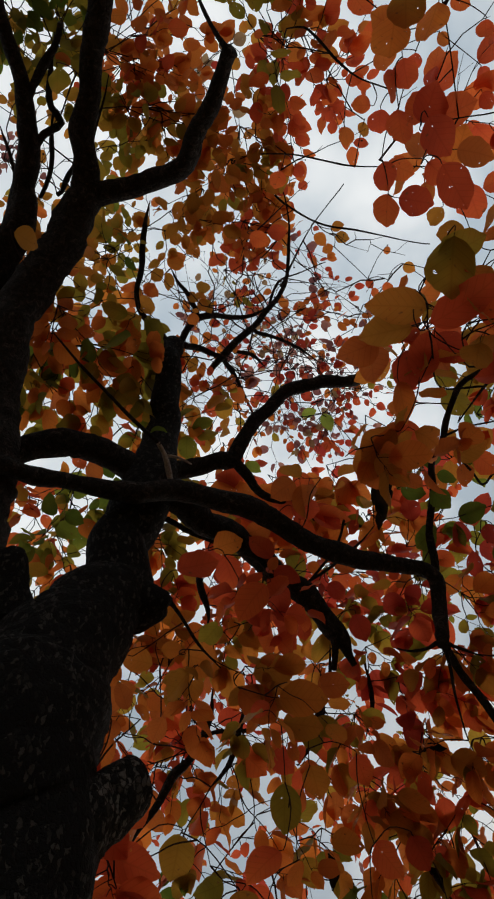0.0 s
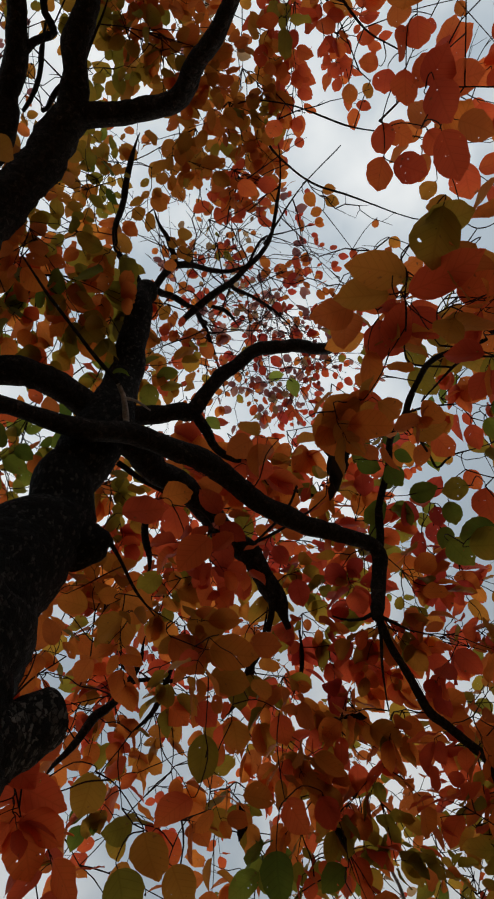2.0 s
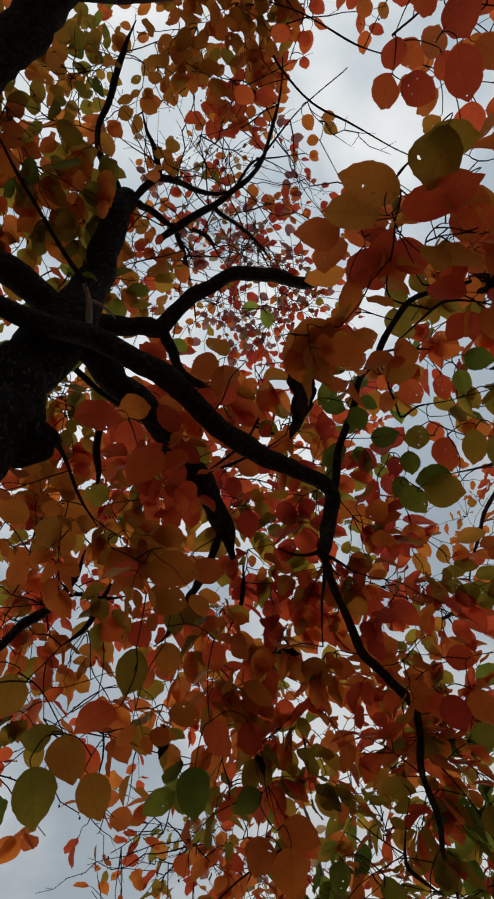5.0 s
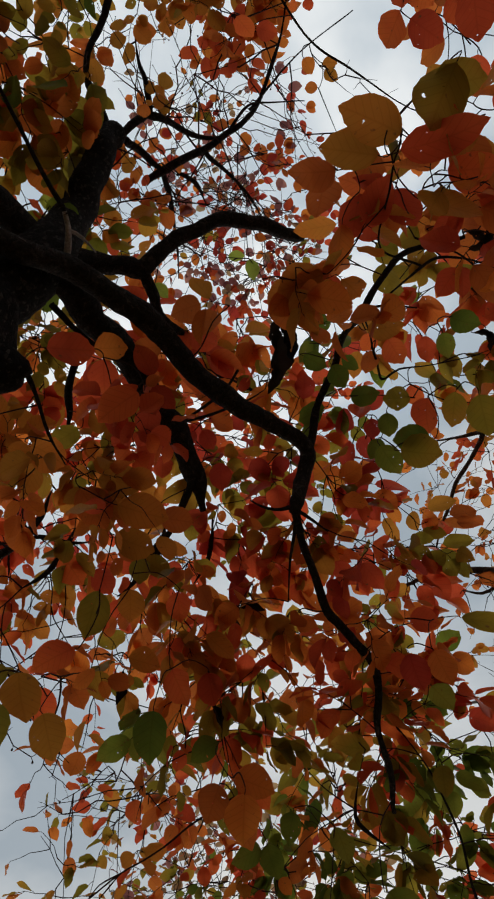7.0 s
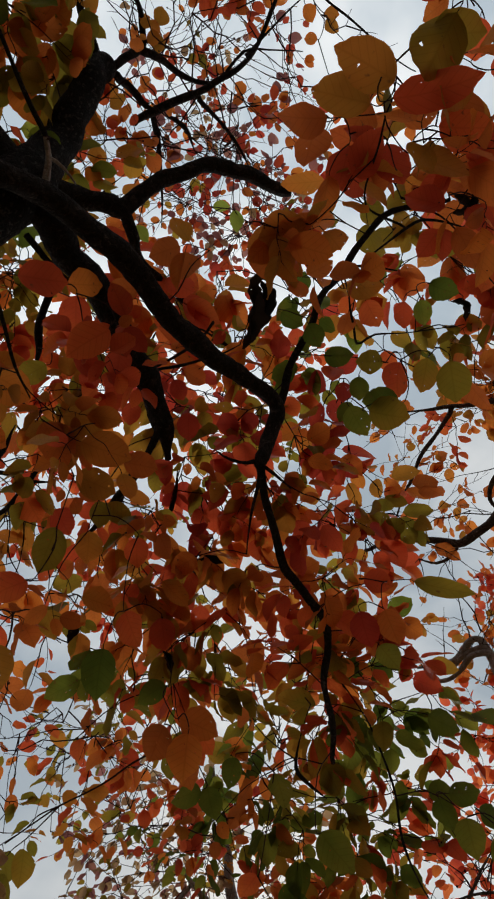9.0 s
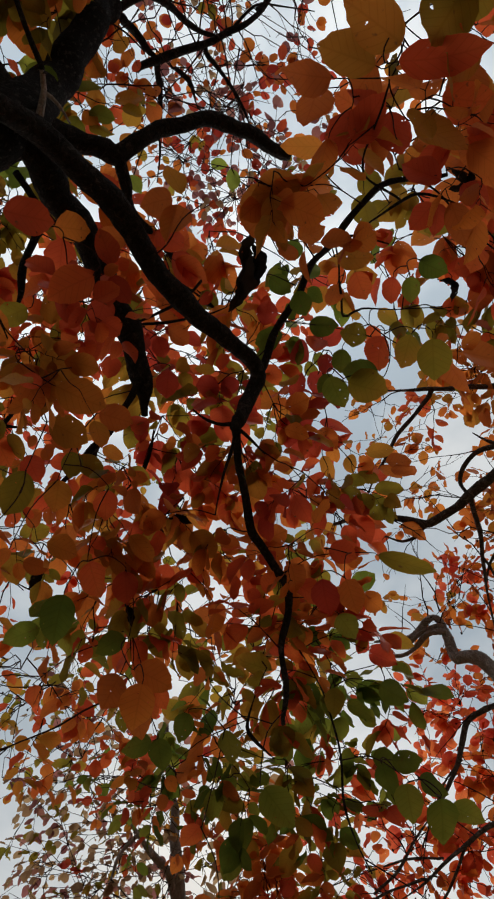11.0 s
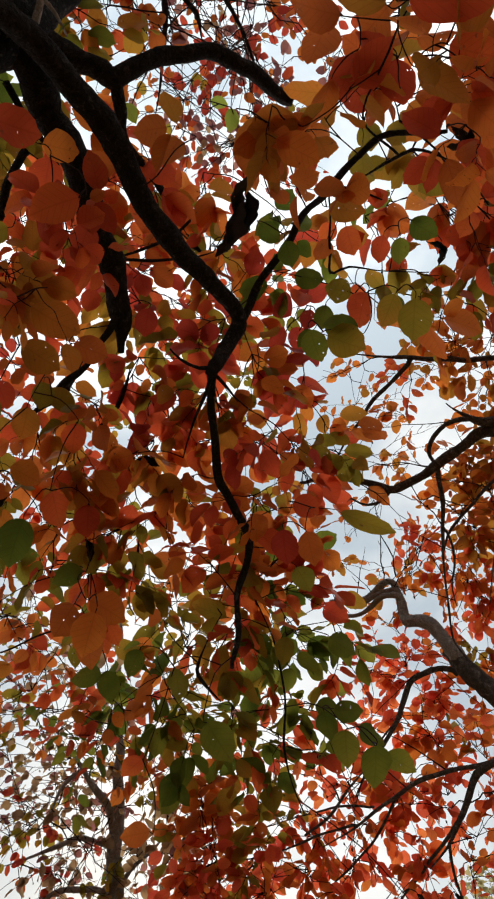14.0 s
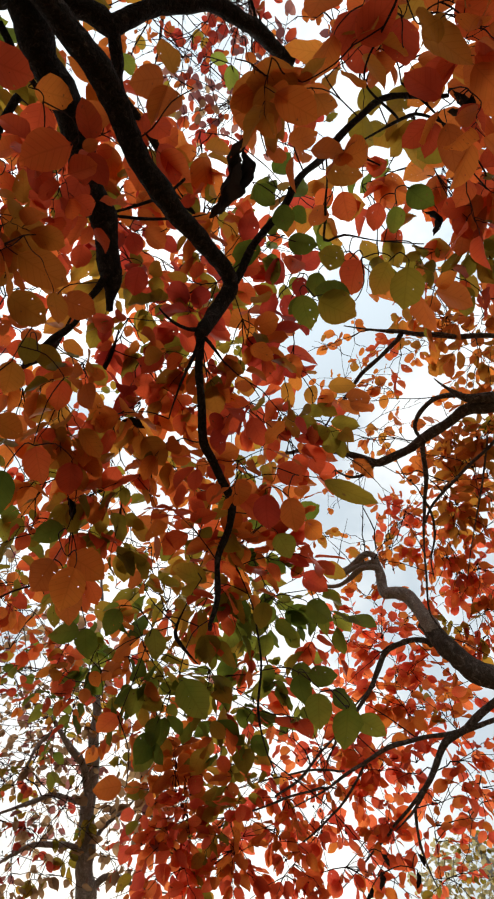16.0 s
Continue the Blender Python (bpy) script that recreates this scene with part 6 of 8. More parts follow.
clump(tree, 0.67, 2.21, 2.51, 0.127, 7, 0.051, "RAAYO")
clump(tree, 0.91, 2.11, 2.34, 0.123, 18, 0.053, "RG")
clump(tree, 0.70, 2.21, 2.51, 0.104, 7, 0.054, "RA", hang=0.5)
clump(tree, 0.73, 2.12, 2.60, 0.103, 8, 0.060, "RA", hang=0.5)
clump(tree, 0.65, 2.03, 2.63, 0.079, 5, 0.075, "RA", hang=0.5)
clump(tree, 0.90, 2.07, 2.47, 0.081, 9, 0.069, "OG", hang=0.5)
clump(tree, 1.09, 1.99, 2.40, 0.099, 8, 0.075, "GO", hang=0.5)
clump(tree, 1.06, 1.80, 2.58, 0.116, 13, 0.075, "GO", hang=0.5)
clump(tree, 1.26, 1.70, 2.50, 0.115, 14, 0.081, "GO", hang=0.5)
clump(tree, 1.25, 1.83, 2.36, 0.097, 11, 0.079, "GO", hang=0.5)
clump(tree, 1.40, 1.76, 2.32, 0.098, 9, 0.077, "GO", hang=0.5)
clump(tree, 1.00, 1.88, 2.52, 0.097, 10, 0.075, "OA", hang=0.5)
clump(tree, 1.18, 0.41, 3.15, 0.110, 11, 0.090, "RO", hang=0.5)
clump(tree, 1.30, 0.48, 3.09, 0.093, 11, 0.088, "RO", hang=0.5)
clump(tree, 1.35, 0.57, 3.08, 0.113, 13, 0.085, "OR", hang=0.5)
clump(tree, 1.00, 0.31, 2.94, 0.079, 8, 0.091, "AO", hang=0.5)
clump(tree, 1.30, 0.66, 3.09, 0.094, 8, 0.085, "OA", hang=0.5)
clump(tree, 1.19, 0.65, 3.21, 0.077, 4, 0.077, "RA", hang=0.5)
clump(tree, 0.21, 0.84, 2.83, 0.079, 8, 0.062, "RRAO")
clump(tree, 0.06, 0.97, 2.77, 0.066, 7, 0.071, "Y")
clump(tree, 0.20, 1.04, 2.62, 0.075, 3, 0.058, "YA")
clump(tree, -0.35, 0.14, 3.60, 0.116, 22, 0.079, "OY")
clump(tree, -0.20, 0.22, 3.62, 0.116, 15, 0.075, "OA")
clump(tree, -0.32, 0.35, 3.58, 0.116, 18, 0.075, "OG")
clump(tree, -0.13, 0.47, 3.58, 0.116, 10, 0.075, "O")
clump(tree, -0.40, 0.53, 3.57, 0.079, 9, 0.070, "OA")
clump(tree, -0.03, 0.37, 3.60, 0.077, 5, 0.075, "O")
clump(tree, -0.31, -0.49, 3.61, 0.099, 21, 0.053, "O")
clump(tree, -0.18, -0.50, 3.63, 0.099, 21, 0.053, "OG")
clump(tree, 0.01, 0.57, 3.57, 0.097, 10, 0.075, "OG")
clump(tree, -0.00, 0.95, 3.48, 0.097, 9, 0.075, "OG")
clump(tree, 0.11, 0.62, 3.57, 0.077, 9, 0.075, "OY")
clump(tree, 0.34, 0.79, 3.41, 0.074, 4, 0.090, "R")
clump(tree, 0.39, 0.72, 3.13, 0.063, 4, 0.091, "R")
clump(tree, 0.53, 0.76, 3.38, 0.092, 8, 0.090, "YA")
clump(tree, 0.46, 0.55, 2.86, 0.066, 3, 0.069, "Y")
clump(tree, 0.49, 0.48, 2.78, 0.062, 2, 0.086, "Y")
clump(tree, 0.56, 0.59, 2.82, 0.066, 4, 0.069, "A")
clump(tree, 0.54, 0.89, 3.38, 0.094, 8, 0.086, "RA")
clump(tree, 0.41, 0.94, 3.39, 0.075, 5, 0.086, "RA")
clump(tree, 0.52, 1.15, 3.35, 0.097, 8, 0.075, "C")
clump(tree, 0.67, 1.12, 3.27, 0.094, 11, 0.081, "CR")
clump(tree, 1.29, 1.90, 2.27, 0.098, 10, 0.074, "GO", hang=0.5)
clump(tree, 1.03, 1.11, 3.07, 0.111, 6, 0.088, "R", hang=0.5)
clump(tree, 1.02, 1.30, 2.97, 0.111, 8, 0.088, "RA", hang=0.5)
clump(tree, 1.16, 1.24, 2.94, 0.113, 7, 0.086, "RA", hang=0.5)
clump(tree, 1.10, 1.43, 2.85, 0.113, 12, 0.086, "RA", hang=0.5)
clump(tree, 1.26, 1.53, 2.66, 0.114, 10, 0.084, "OG", hang=0.5)
clump(tree, 0.18, 0.85, 2.85, 0.074, 9, 0.063, "R")
clump(tree, 0.30, 0.86, 2.87, 0.069, 5, 0.063, "R")
clump(tree, 0.26, 0.93, 2.84, 0.069, 5, 0.061, "R")
clump(tree, 0.67, 0.18, 2.65, 0.061, 3, 0.071, "AY", hang=0.5)
clump(tree, 0.63, 0.22, 2.71, 0.062, 3, 0.073, "A", hang=0.5)
clump(tree, 0.70, 0.24, 2.68, 0.062, 3, 0.066, "AY", hang=0.5)
clump(tree, 0.77, 0.26, 2.65, 0.050, 4, 0.066, "RA", hang=0.5)
clump(tree, 0.64, 0.28, 2.79, 0.066, 2, 0.069, "A", hang=0.5)
clump(tree, 0.58, 0.31, 2.81, 0.066, 2, 0.069, "AR", hang=0.5)
clump(tree, 0.65, 0.51, 2.85, 0.069, 3, 0.075, "A", hang=0.5)
clump(tree, -0.07, 1.89, 2.76, 0.101, 4, 0.066, "AR")
clump(tree, 0.09, 1.97, 2.63, 0.101, 5, 0.069, "AR")
clump(tree, 0.21, 1.90, 2.67, 0.099, 3, 0.069, "A")
clump(tree, -0.12, 1.81, 2.80, 0.098, 8, 0.070, "AO")
clump(tree, -0.16, 1.56, 2.94, 0.094, 9, 0.086, "A")
clump(tree, 0.01, 1.67, 2.89, 0.096, 5, 0.077, "AR")
clump(tree, -0.11, 0.90, 3.52, 0.097, 10, 0.075, "OG")
clump(tree, -0.02, 1.01, 3.47, 0.096, 11, 0.077, "OA")
clump(tree, -0.04, 1.14, 3.40, 0.096, 11, 0.077, "RA")
clump(tree, 0.05, 0.86, 3.54, 0.077, 7, 0.075, "O")
clump(tree, -0.02, 1.31, 3.27, 0.094, 10, 0.086, "YA")
clump(tree, 0.11, 1.19, 3.34, 0.075, 8, 0.086, "RA")
clump(tree, 0.04, 1.47, 3.15, 0.094, 12, 0.086, "RA")
clump(tree, 0.20, 1.57, 3.09, 0.076, 8, 0.080, "OR")
clump(tree, 0.56, 0.41, 4.01, 0.187, 28, 0.036, "MMCWA")
clump(tree, 0.75, 0.48, 3.94, 0.187, 29, 0.036, "MMCWR")
clump(tree, 0.65, 0.77, 3.91, 0.187, 32, 0.036, "MMCWR")
clump(tree, 0.82, 0.65, 3.89, 0.164, 27, 0.036, "MMCWA")
clump(tree, 0.52, 0.67, 3.91, 0.137, 20, 0.039, "MMCWA")
clump(tree, 0.82, 0.38, 3.88, 0.137, 13, 0.039, "MMCWA")
clump(tree, 0.02, 1.18, 3.38, 0.079, 9, 0.070, "AR")
clump(tree, 0.14, 1.27, 3.31, 0.079, 11, 0.070, "RA")
clump(tree, 0.24, 1.14, 3.41, 0.060, 5, 0.071, "R")
clump(tree, 1.07, 1.46, 2.60, 0.075, 16, 0.086, "RA")
clump(tree, 1.06, 1.55, 2.48, 0.075, 12, 0.086, "OR")
clump(tree, 1.04, 1.63, 2.41, 0.076, 8, 0.080, "RO")
clump(tree, 0.66, 0.24, 2.94, 0.073, 3, 0.071, "AO", hang=0.5)
clump(tree, 0.76, 0.21, 2.90, 0.073, 4, 0.071, "AY", hang=0.5)
clump(tree, 0.90, 0.21, 2.99, 0.063, 7, 0.091, "AR", hang=0.5)
clump(tree, 0.94, 0.35, 3.22, 0.089, 4, 0.091, "RAO", hang=0.5)
clump(tree, 1.06, 0.35, 3.16, 0.089, 6, 0.091, "RA", hang=0.5)
clump(tree, 1.16, 0.35, 3.10, 0.072, 9, 0.091, "RA", hang=0.5)
clump(tree, 1.00, 0.47, 3.27, 0.074, 4, 0.088, "RA", hang=0.5)
clump(tree, 0.64, 0.27, 3.10, 0.079, 5, 0.091, "A", hang=0.5)
clump(tree, 0.70, 0.39, 3.19, 0.067, 4, 0.091, "AY", hang=0.5)
clump(tree, 0.56, 0.51, 3.11, 0.063, 4, 0.091, "AY", hang=0.5)
clump(tree, 0.17, 0.30, 3.93, 0.132, 13, 0.044, "MOA")
clump(tree, 0.28, 0.17, 3.93, 0.132, 11, 0.044, "MOA")
clump(tree, 0.25, 0.42, 3.95, 0.112, 11, 0.043, "MCA")
clump(tree, 0.39, 0.28, 4.00, 0.137, 8, 0.039, "MC")
clump(tree, 0.18, 0.54, 3.72, 0.103, 12, 0.057, "OA")
clump(tree, 0.32, 0.56, 3.83, 0.108, 12, 0.046, "AM")
clump(tree, 0.51, 0.08, 3.94, 0.135, 12, 0.043, "MA")
clump(tree, 0.65, 0.21, 4.00, 0.140, 10, 0.036, "MC")
clump(tree, 0.49, 0.49, 4.00, 0.140, 13, 0.036, "MC")
clump(tree, 0.01, 1.28, 3.31, 0.079, 10, 0.070, "AR")
clump(tree, 0.12, 1.33, 3.27, 0.079, 12, 0.070, "RO")
clump(tree, -0.04, 1.40, 3.24, 0.079, 10, 0.071, "AO")
clump(tree, 0.25, 1.26, 3.31, 0.079, 7, 0.070, "R")
clump(tree, -0.12, 0.95, 3.54, 0.098, 7, 0.070, "OA")
clump(tree, 0.03, 1.06, 3.48, 0.098, 8, 0.073, "RA")
clump(tree, -0.02, 1.25, 3.36, 0.097, 8, 0.075, "AO")
clump(tree, 0.14, 1.17, 3.42, 0.078, 8, 0.073, "RA")
clump(tree, 0.08, 1.40, 3.27, 0.097, 8, 0.075, "AR")
clump(tree, -0.01, 1.55, 3.17, 0.098, 10, 0.073, "OR")
clump(tree, 0.15, 0.98, 3.53, 0.079, 7, 0.070, "RO")
clump(tree, 0.27, 1.44, 3.24, 0.078, 5, 0.073, "RA")
clump(tree, 0.23, 0.88, 3.58, 0.079, 5, 0.071, "R")
clump(tree, 0.05, 0.63, 3.66, 0.081, 7, 0.066, "OA")
clump(tree, 0.22, 0.75, 3.65, 0.082, 7, 0.060, "AO")
clump(tree, 0.11, 0.94, 3.52, 0.079, 7, 0.071, "AR")
clump(tree, 0.29, 1.00, 3.48, 0.079, 5, 0.071, "RA")
clump(tree, 0.20, 1.05, 3.48, 0.080, 6, 0.068, "RO")
clump(tree, 0.43, 1.03, 3.43, 0.079, 4, 0.071, "RA")
clump(tree, 1.09, 0.32, 3.23, 0.074, 4, 0.088, "RAO", hang=0.5)
clump(tree, 1.28, 0.43, 3.13, 0.075, 7, 0.086, "OR", hang=0.5)
clump(tree, 0.94, 0.27, 3.22, 0.072, 4, 0.091, "OA", hang=0.5)
clump(tree, 0.04, 1.08, 3.78, 0.142, 22, 0.043, "AR")
clump(tree, 0.05, 1.31, 3.65, 0.142, 22, 0.043, "RC")
clump(tree, 0.00, 1.52, 3.50, 0.142, 23, 0.043, "AR")
clump(tree, -0.06, 1.69, 3.36, 0.142, 18, 0.043, "R")
clump(tree, -0.04, 1.82, 3.23, 0.142, 14, 0.043, "AR")
clump(tree, -0.03, 1.93, 3.09, 0.142, 10, 0.043, "RC")
clump(tree, 0.34, 1.10, 3.74, 0.142, 14, 0.043, "RC")
clump(tree, 0.31, 1.23, 3.68, 0.142, 15, 0.043, "R")
clump(tree, 0.18, 1.43, 3.56, 0.142, 22, 0.043, "AR")
clump(tree, 0.17, 1.64, 3.40, 0.142, 21, 0.043, "RC")
clump(tree, 0.24, 1.81, 3.22, 0.142, 16, 0.043, "RC")
clump(tree, 0.16, 1.97, 3.05, 0.142, 10, 0.043, "RC")
clump(tree, 0.48, 1.13, 3.70, 0.142, 12, 0.043, "RC")
clump(tree, 0.57, 1.34, 3.55, 0.142, 14, 0.043, "AO")
clump(tree, 0.41, 1.48, 3.49, 0.142, 14, 0.043, "RC")
clump(tree, 0.42, 1.66, 3.34, 0.142, 13, 0.043, "AR")
clump(tree, 0.42, 1.84, 3.15, 0.142, 13, 0.043, "AR")
clump(tree, 0.34, 1.98, 3.00, 0.142, 10, 0.043, "R")
clump(tree, 0.82, 1.01, 3.66, 0.142, 24, 0.043, "R")
clump(tree, 0.79, 1.22, 3.55, 0.142, 23, 0.043, "AR")
clump(tree, 0.78, 1.45, 3.39, 0.142, 23, 0.043, "R")
clump(tree, 0.60, 1.69, 3.25, 0.142, 16, 0.043, "AO")
clump(tree, 0.61, 1.84, 3.09, 0.142, 16, 0.043, "R")
clump(tree, 0.54, 1.92, 3.02, 0.142, 13, 0.043, "RC")
clump(tree, 0.97, 1.00, 3.60, 0.142, 20, 0.043, "R")
clump(tree, 0.96, 1.24, 3.47, 0.142, 22, 0.043, "AO")
clump(tree, 0.99, 1.40, 3.34, 0.142, 16, 0.043, "AO")
clump(tree, 0.95, 1.57, 3.21, 0.142, 17, 0.043, "AR")
clump(tree, 0.81, 1.79, 3.06, 0.142, 18, 0.043, "AO")
clump(tree, 0.85, 1.89, 2.91, 0.142, 17, 0.043, "AR")
clump(tree, -0.32, -0.64, 4.00, 0.146, 9, 0.049, "AY")
clump(tree, -0.30, -0.42, 4.05, 0.146, 10, 0.049, "YO")
clump(tree, -0.35, -0.17, 4.07, 0.146, 12, 0.049, "AY")
clump(tree, -0.36, -0.07, 4.07, 0.146, 12, 0.049, "YO")
clump(tree, -0.09, -0.64, 4.02, 0.146, 9, 0.049, "AY")
clump(tree, -0.08, -0.46, 4.06, 0.146, 6, 0.049, "AR")
clump(tree, -0.14, -0.25, 4.08, 0.146, 6, 0.049, "AY")
clump(tree, -0.09, 0.01, 4.10, 0.146, 8, 0.049, "AR")
clump(tree, 0.10, -0.66, 4.01, 0.146, 9, 0.049, "YO")
clump(tree, 0.12, -0.49, 4.05, 0.146, 9, 0.049, "AR")
clump(tree, 0.04, -0.24, 4.09, 0.146, 7, 0.049, "AY")
clump(tree, 0.02, -0.02, 4.10, 0.146, 7, 0.049, "AY")
clump(tree, 0.34, -0.57, 4.01, 0.146, 8, 0.049, "AY")
clump(tree, 0.41, -0.44, 4.03, 0.146, 5, 0.049, "AR")
clump(tree, 0.37, -0.25, 4.06, 0.146, 7, 0.049, "AR")
clump(tree, 0.30, -0.01, 4.08, 0.146, 6, 0.049, "AY")
clump(tree, -0.50, 0.24, 3.89, 0.138, 7, 0.053, "AR")
clump(tree, -0.41, 0.45, 3.87, 0.138, 8, 0.050, "OY")
clump(tree, -0.44, 0.62, 3.83, 0.138, 7, 0.050, "OY")
clump(tree, -0.54, 0.91, 3.70, 0.138, 7, 0.053, "AR")
clump(tree, -0.54, 1.13, 3.60, 0.138, 6, 0.053, "OY")
clump(tree, -0.20, 0.24, 3.93, 0.138, 6, 0.050, "OY")
clump(tree, -0.27, 0.47, 3.89, 0.138, 6, 0.050, "OY")
clump(tree, -0.22, 0.65, 3.85, 0.138, 5, 0.050, "AR")
clump(tree, -0.26, 0.98, 3.73, 0.138, 5, 0.050, "OY")
clump(tree, -0.29, 1.15, 3.64, 0.138, 6, 0.050, "OA")
clump(tree, 0.98, 2.04, 2.95, 0.142, 4, 0.045, "AO")
clump(tree, 1.02, 2.13, 2.79, 0.142, 4, 0.045, "AO")
clump(tree, 0.99, 2.27, 2.59, 0.142, 6, 0.047, "RG")
clump(tree, 0.99, 2.35, 2.39, 0.142, 5, 0.047, "RG")
clump(tree, 1.28, 1.93, 2.87, 0.142, 8, 0.045, "RC")
clump(tree, 1.23, 2.03, 2.78, 0.142, 6, 0.045, "AO")
clump(tree, 1.27, 2.13, 2.55, 0.142, 4, 0.047, "AR")
clump(tree, 1.23, 2.24, 2.36, 0.142, 5, 0.047, "RC")
clump(tree, 1.45, 1.83, 2.82, 0.142, 6, 0.047, "RG")
clump(tree, 1.41, 1.96, 2.69, 0.142, 5, 0.047, "AO")
clump(tree, 1.45, 2.01, 2.55, 0.142, 5, 0.047, "RC")
clump(tree, 1.41, 2.14, 2.32, 0.142, 5, 0.047, "RC")
clump(tree, 1.60, 1.71, 2.79, 0.142, 4, 0.047, "AR")
clump(tree, 1.66, 1.81, 2.55, 0.142, 4, 0.047, "RC")
clump(tree, 1.56, 1.94, 2.50, 0.142, 5, 0.047, "AO")
clump(tree, 1.62, 2.00, 2.27, 0.142, 4, 0.047, "AR")
bare_twigs(tree, 0.61, -0.07, 3.32, 0.191, 3)
bare_twigs(tree, 0.56, 0.08, 3.42, 0.181, 3)
bare_twigs(tree, 0.42, 0.25, 3.70, 0.30, 12, 0.6)
bare_twigs(tree, 0.28, 0.12, 3.72, 0.26, 10, 0.6)
bare_twigs(tree, 0.20, 0.42, 3.80, 0.28, 9, 0.5)
bare_twigs(tree, 0.42, 0.62, 3.80, 0.30, 10, 0.5)
bare_twigs(tree, 0.61, 0.16, 3.39, 0.144, 3)
bare_twigs(tree, 0.57, 0.33, 3.62, 0.141, 7)
bare_twigs(tree, 0.46, 0.60, 3.67, 0.167, 9)
bare_twigs(tree, -0.33, -0.22, 3.54, 0.112, 6)
bare_twigs(tree, 0.63, -0.37, 3.03, 0.092, 3)
bare_twigs(tree, 0.58, 0.62, 3.63, 0.146, 6)
bare_twigs(tree, 0.22, 1.81, 2.54, 0.104, 5)
bare_twigs(tree, 0.35, 1.92, 2.47, 0.144, 5)
clump(tree, -0.123, 0.924, 2.300, 0.060, 4, 0.074, "R")
clump(tree, -0.095, 1.016, 2.251, 0.070, 5, 0.076, "RA")
clump(tree, -0.141, 1.075, 2.633, 0.080, 8, 0.068, "RA")
clump(tree, -0.104, 1.184, 2.672, 0.085, 8, 0.067, "AR")
clump(tree, 0.872, 1.053, 2.700, 0.085, 7, 0.074, "RC", hang=0.5)
clump(tree, 0.878, 1.175, 2.574, 0.090, 9, 0.076, "RA")
clump(tree, 0.838, 1.351, 2.479, 0.095, 10, 0.072, "RO")
clump(tree, 1.018, 1.487, 2.593, 0.100, 12, 0.072, "RAO")
clump(tree, 1.003, 1.400, 2.676, 0.090, 8, 0.072, "RA")
clump(tree, 0.732, 0.968, 3.164, 0.095, 9, 0.076, "CR")
clump(tree, 0.723, 0.730, 3.228, 0.090, 7, 0.076, "GO")
clump(tree, 0.933, 0.389, 2.736, 0.075, 5, 0.084, "RO", hang=0.5)
clump(tree, 0.700, 0.070, 2.795, 0.075, 5, 0.088, "AY", hang=0.5)
clump(tree, -0.279, 0.076, 3.500, 0.110, 12, 0.058, "OY")
clump(tree, -0.117, 0.101, 3.560, 0.110, 10, 0.058, "OG")
clump(tree, -0.131, 0.871, 2.492, 0.065, 10, 0.065, "RA")
clump(tree, -0.094, 0.863, 2.660, 0.070, 8, 0.065, "AR")
clump(tree, -0.083, 0.925, 2.543, 0.060, 6, 0.065, "RA")
clump(tree, 0.265, 1.688, 2.174, 0.045, 5, 0.075, "OW")
clump(tree, -0.376, 0.900, 3.362, 0.110, 12, 0.063, "OG")
clump(tree, -0.312, 1.003, 3.320, 0.100, 12, 0.059, "OR")
clump(tree, -0.128, 0.920, 2.228, 0.060, 7, 0.068, "R")
clump(tree, -0.081, 1.044, 2.333, 0.060, 6, 0.066, "RA")
tree.spare = 0
# unseen boughs behind and past the trunk, added to keep sky light off it
limb(tree, "limb", [(-0.30, 0.80, 2.55, 0.075), (-0.75, 0.35, 2.75, 0.06), (-1.15, -0.35, 2.9, 0.045), (-1.3, -1.2, 2.85, 0.03), (-1.2, -2.1, 2.6, 0.015)], LIMB_BARK)
limb(tree, "limb", [(-1.05, -0.15, 2.88, 0.035), (-0.6, -0.95, 3.0, 0.03), (0.1, -1.6, 2.9, 0.022), (0.9, -1.9, 2.6, 0.012)], LIMB_BARK)
limb(tree, "limb", [(-0.32, 0.85, 2.5, 0.07), (-0.95, 1.0, 2.75, 0.055), (-1.7, 1.1, 2.9, 0.04), (-2.5, 1.2, 2.7, 0.015)], LIMB_BARK)
unseen_crown = random.Random(11)
for k in range(42):
    turn = radians(unseen_crown.uniform(150, 345))
    out = unseen_crown.uniform(1.25, 2.9)
    clump(tree, -0.1 + out * math.cos(turn), 0.3 + out * math.sin(turn), unseen_crown.uniform(1.75, 3.3) - 0.12 * out, 0.36, 30, 0.13, "ARRCO", hang=0.6)

finish(tree, "dense broad autumn leaves in red, orange and green")

# ---- the neighbouring tree ----
neighbour = Tree("spreading_tree", "spreading autumn tree with crooked limbs and small orange leaves", (2.45, 0.72, 0.0), finer=0.95, fuller=1.12)
neighbour.stout = 0.65
limb(neighbour, "trunk", [(2.45, 0.72, -0.05, 0.19), (2.43, 0.72, 0.3, 0.14), (2.36, 0.76, 1.0, 0.12), (2.25, 0.78, 1.7, 0.11), (2.15, 0.66, 2.4, 0.085), (2.05, 0.50, 3.1, 0.06), (2.0, 0.35, 4.0, 0.03)], BROWN_BARK, sides=24)
limb(neighbour, "limb", [(2.27, 0.79, 1.55, 0.08), (2.1, 0.88, 1.8, 0.06), (1.868, 1.022, 2.007, 0.05)], BROWN_BARK)
limb(neighbour, "limb", [(2.13, 0.64, 2.5, 0.06), (2.0, 0.56, 2.75, 0.05), (1.844, 0.513, 2.912, 0.048)], BROWN_BARK)
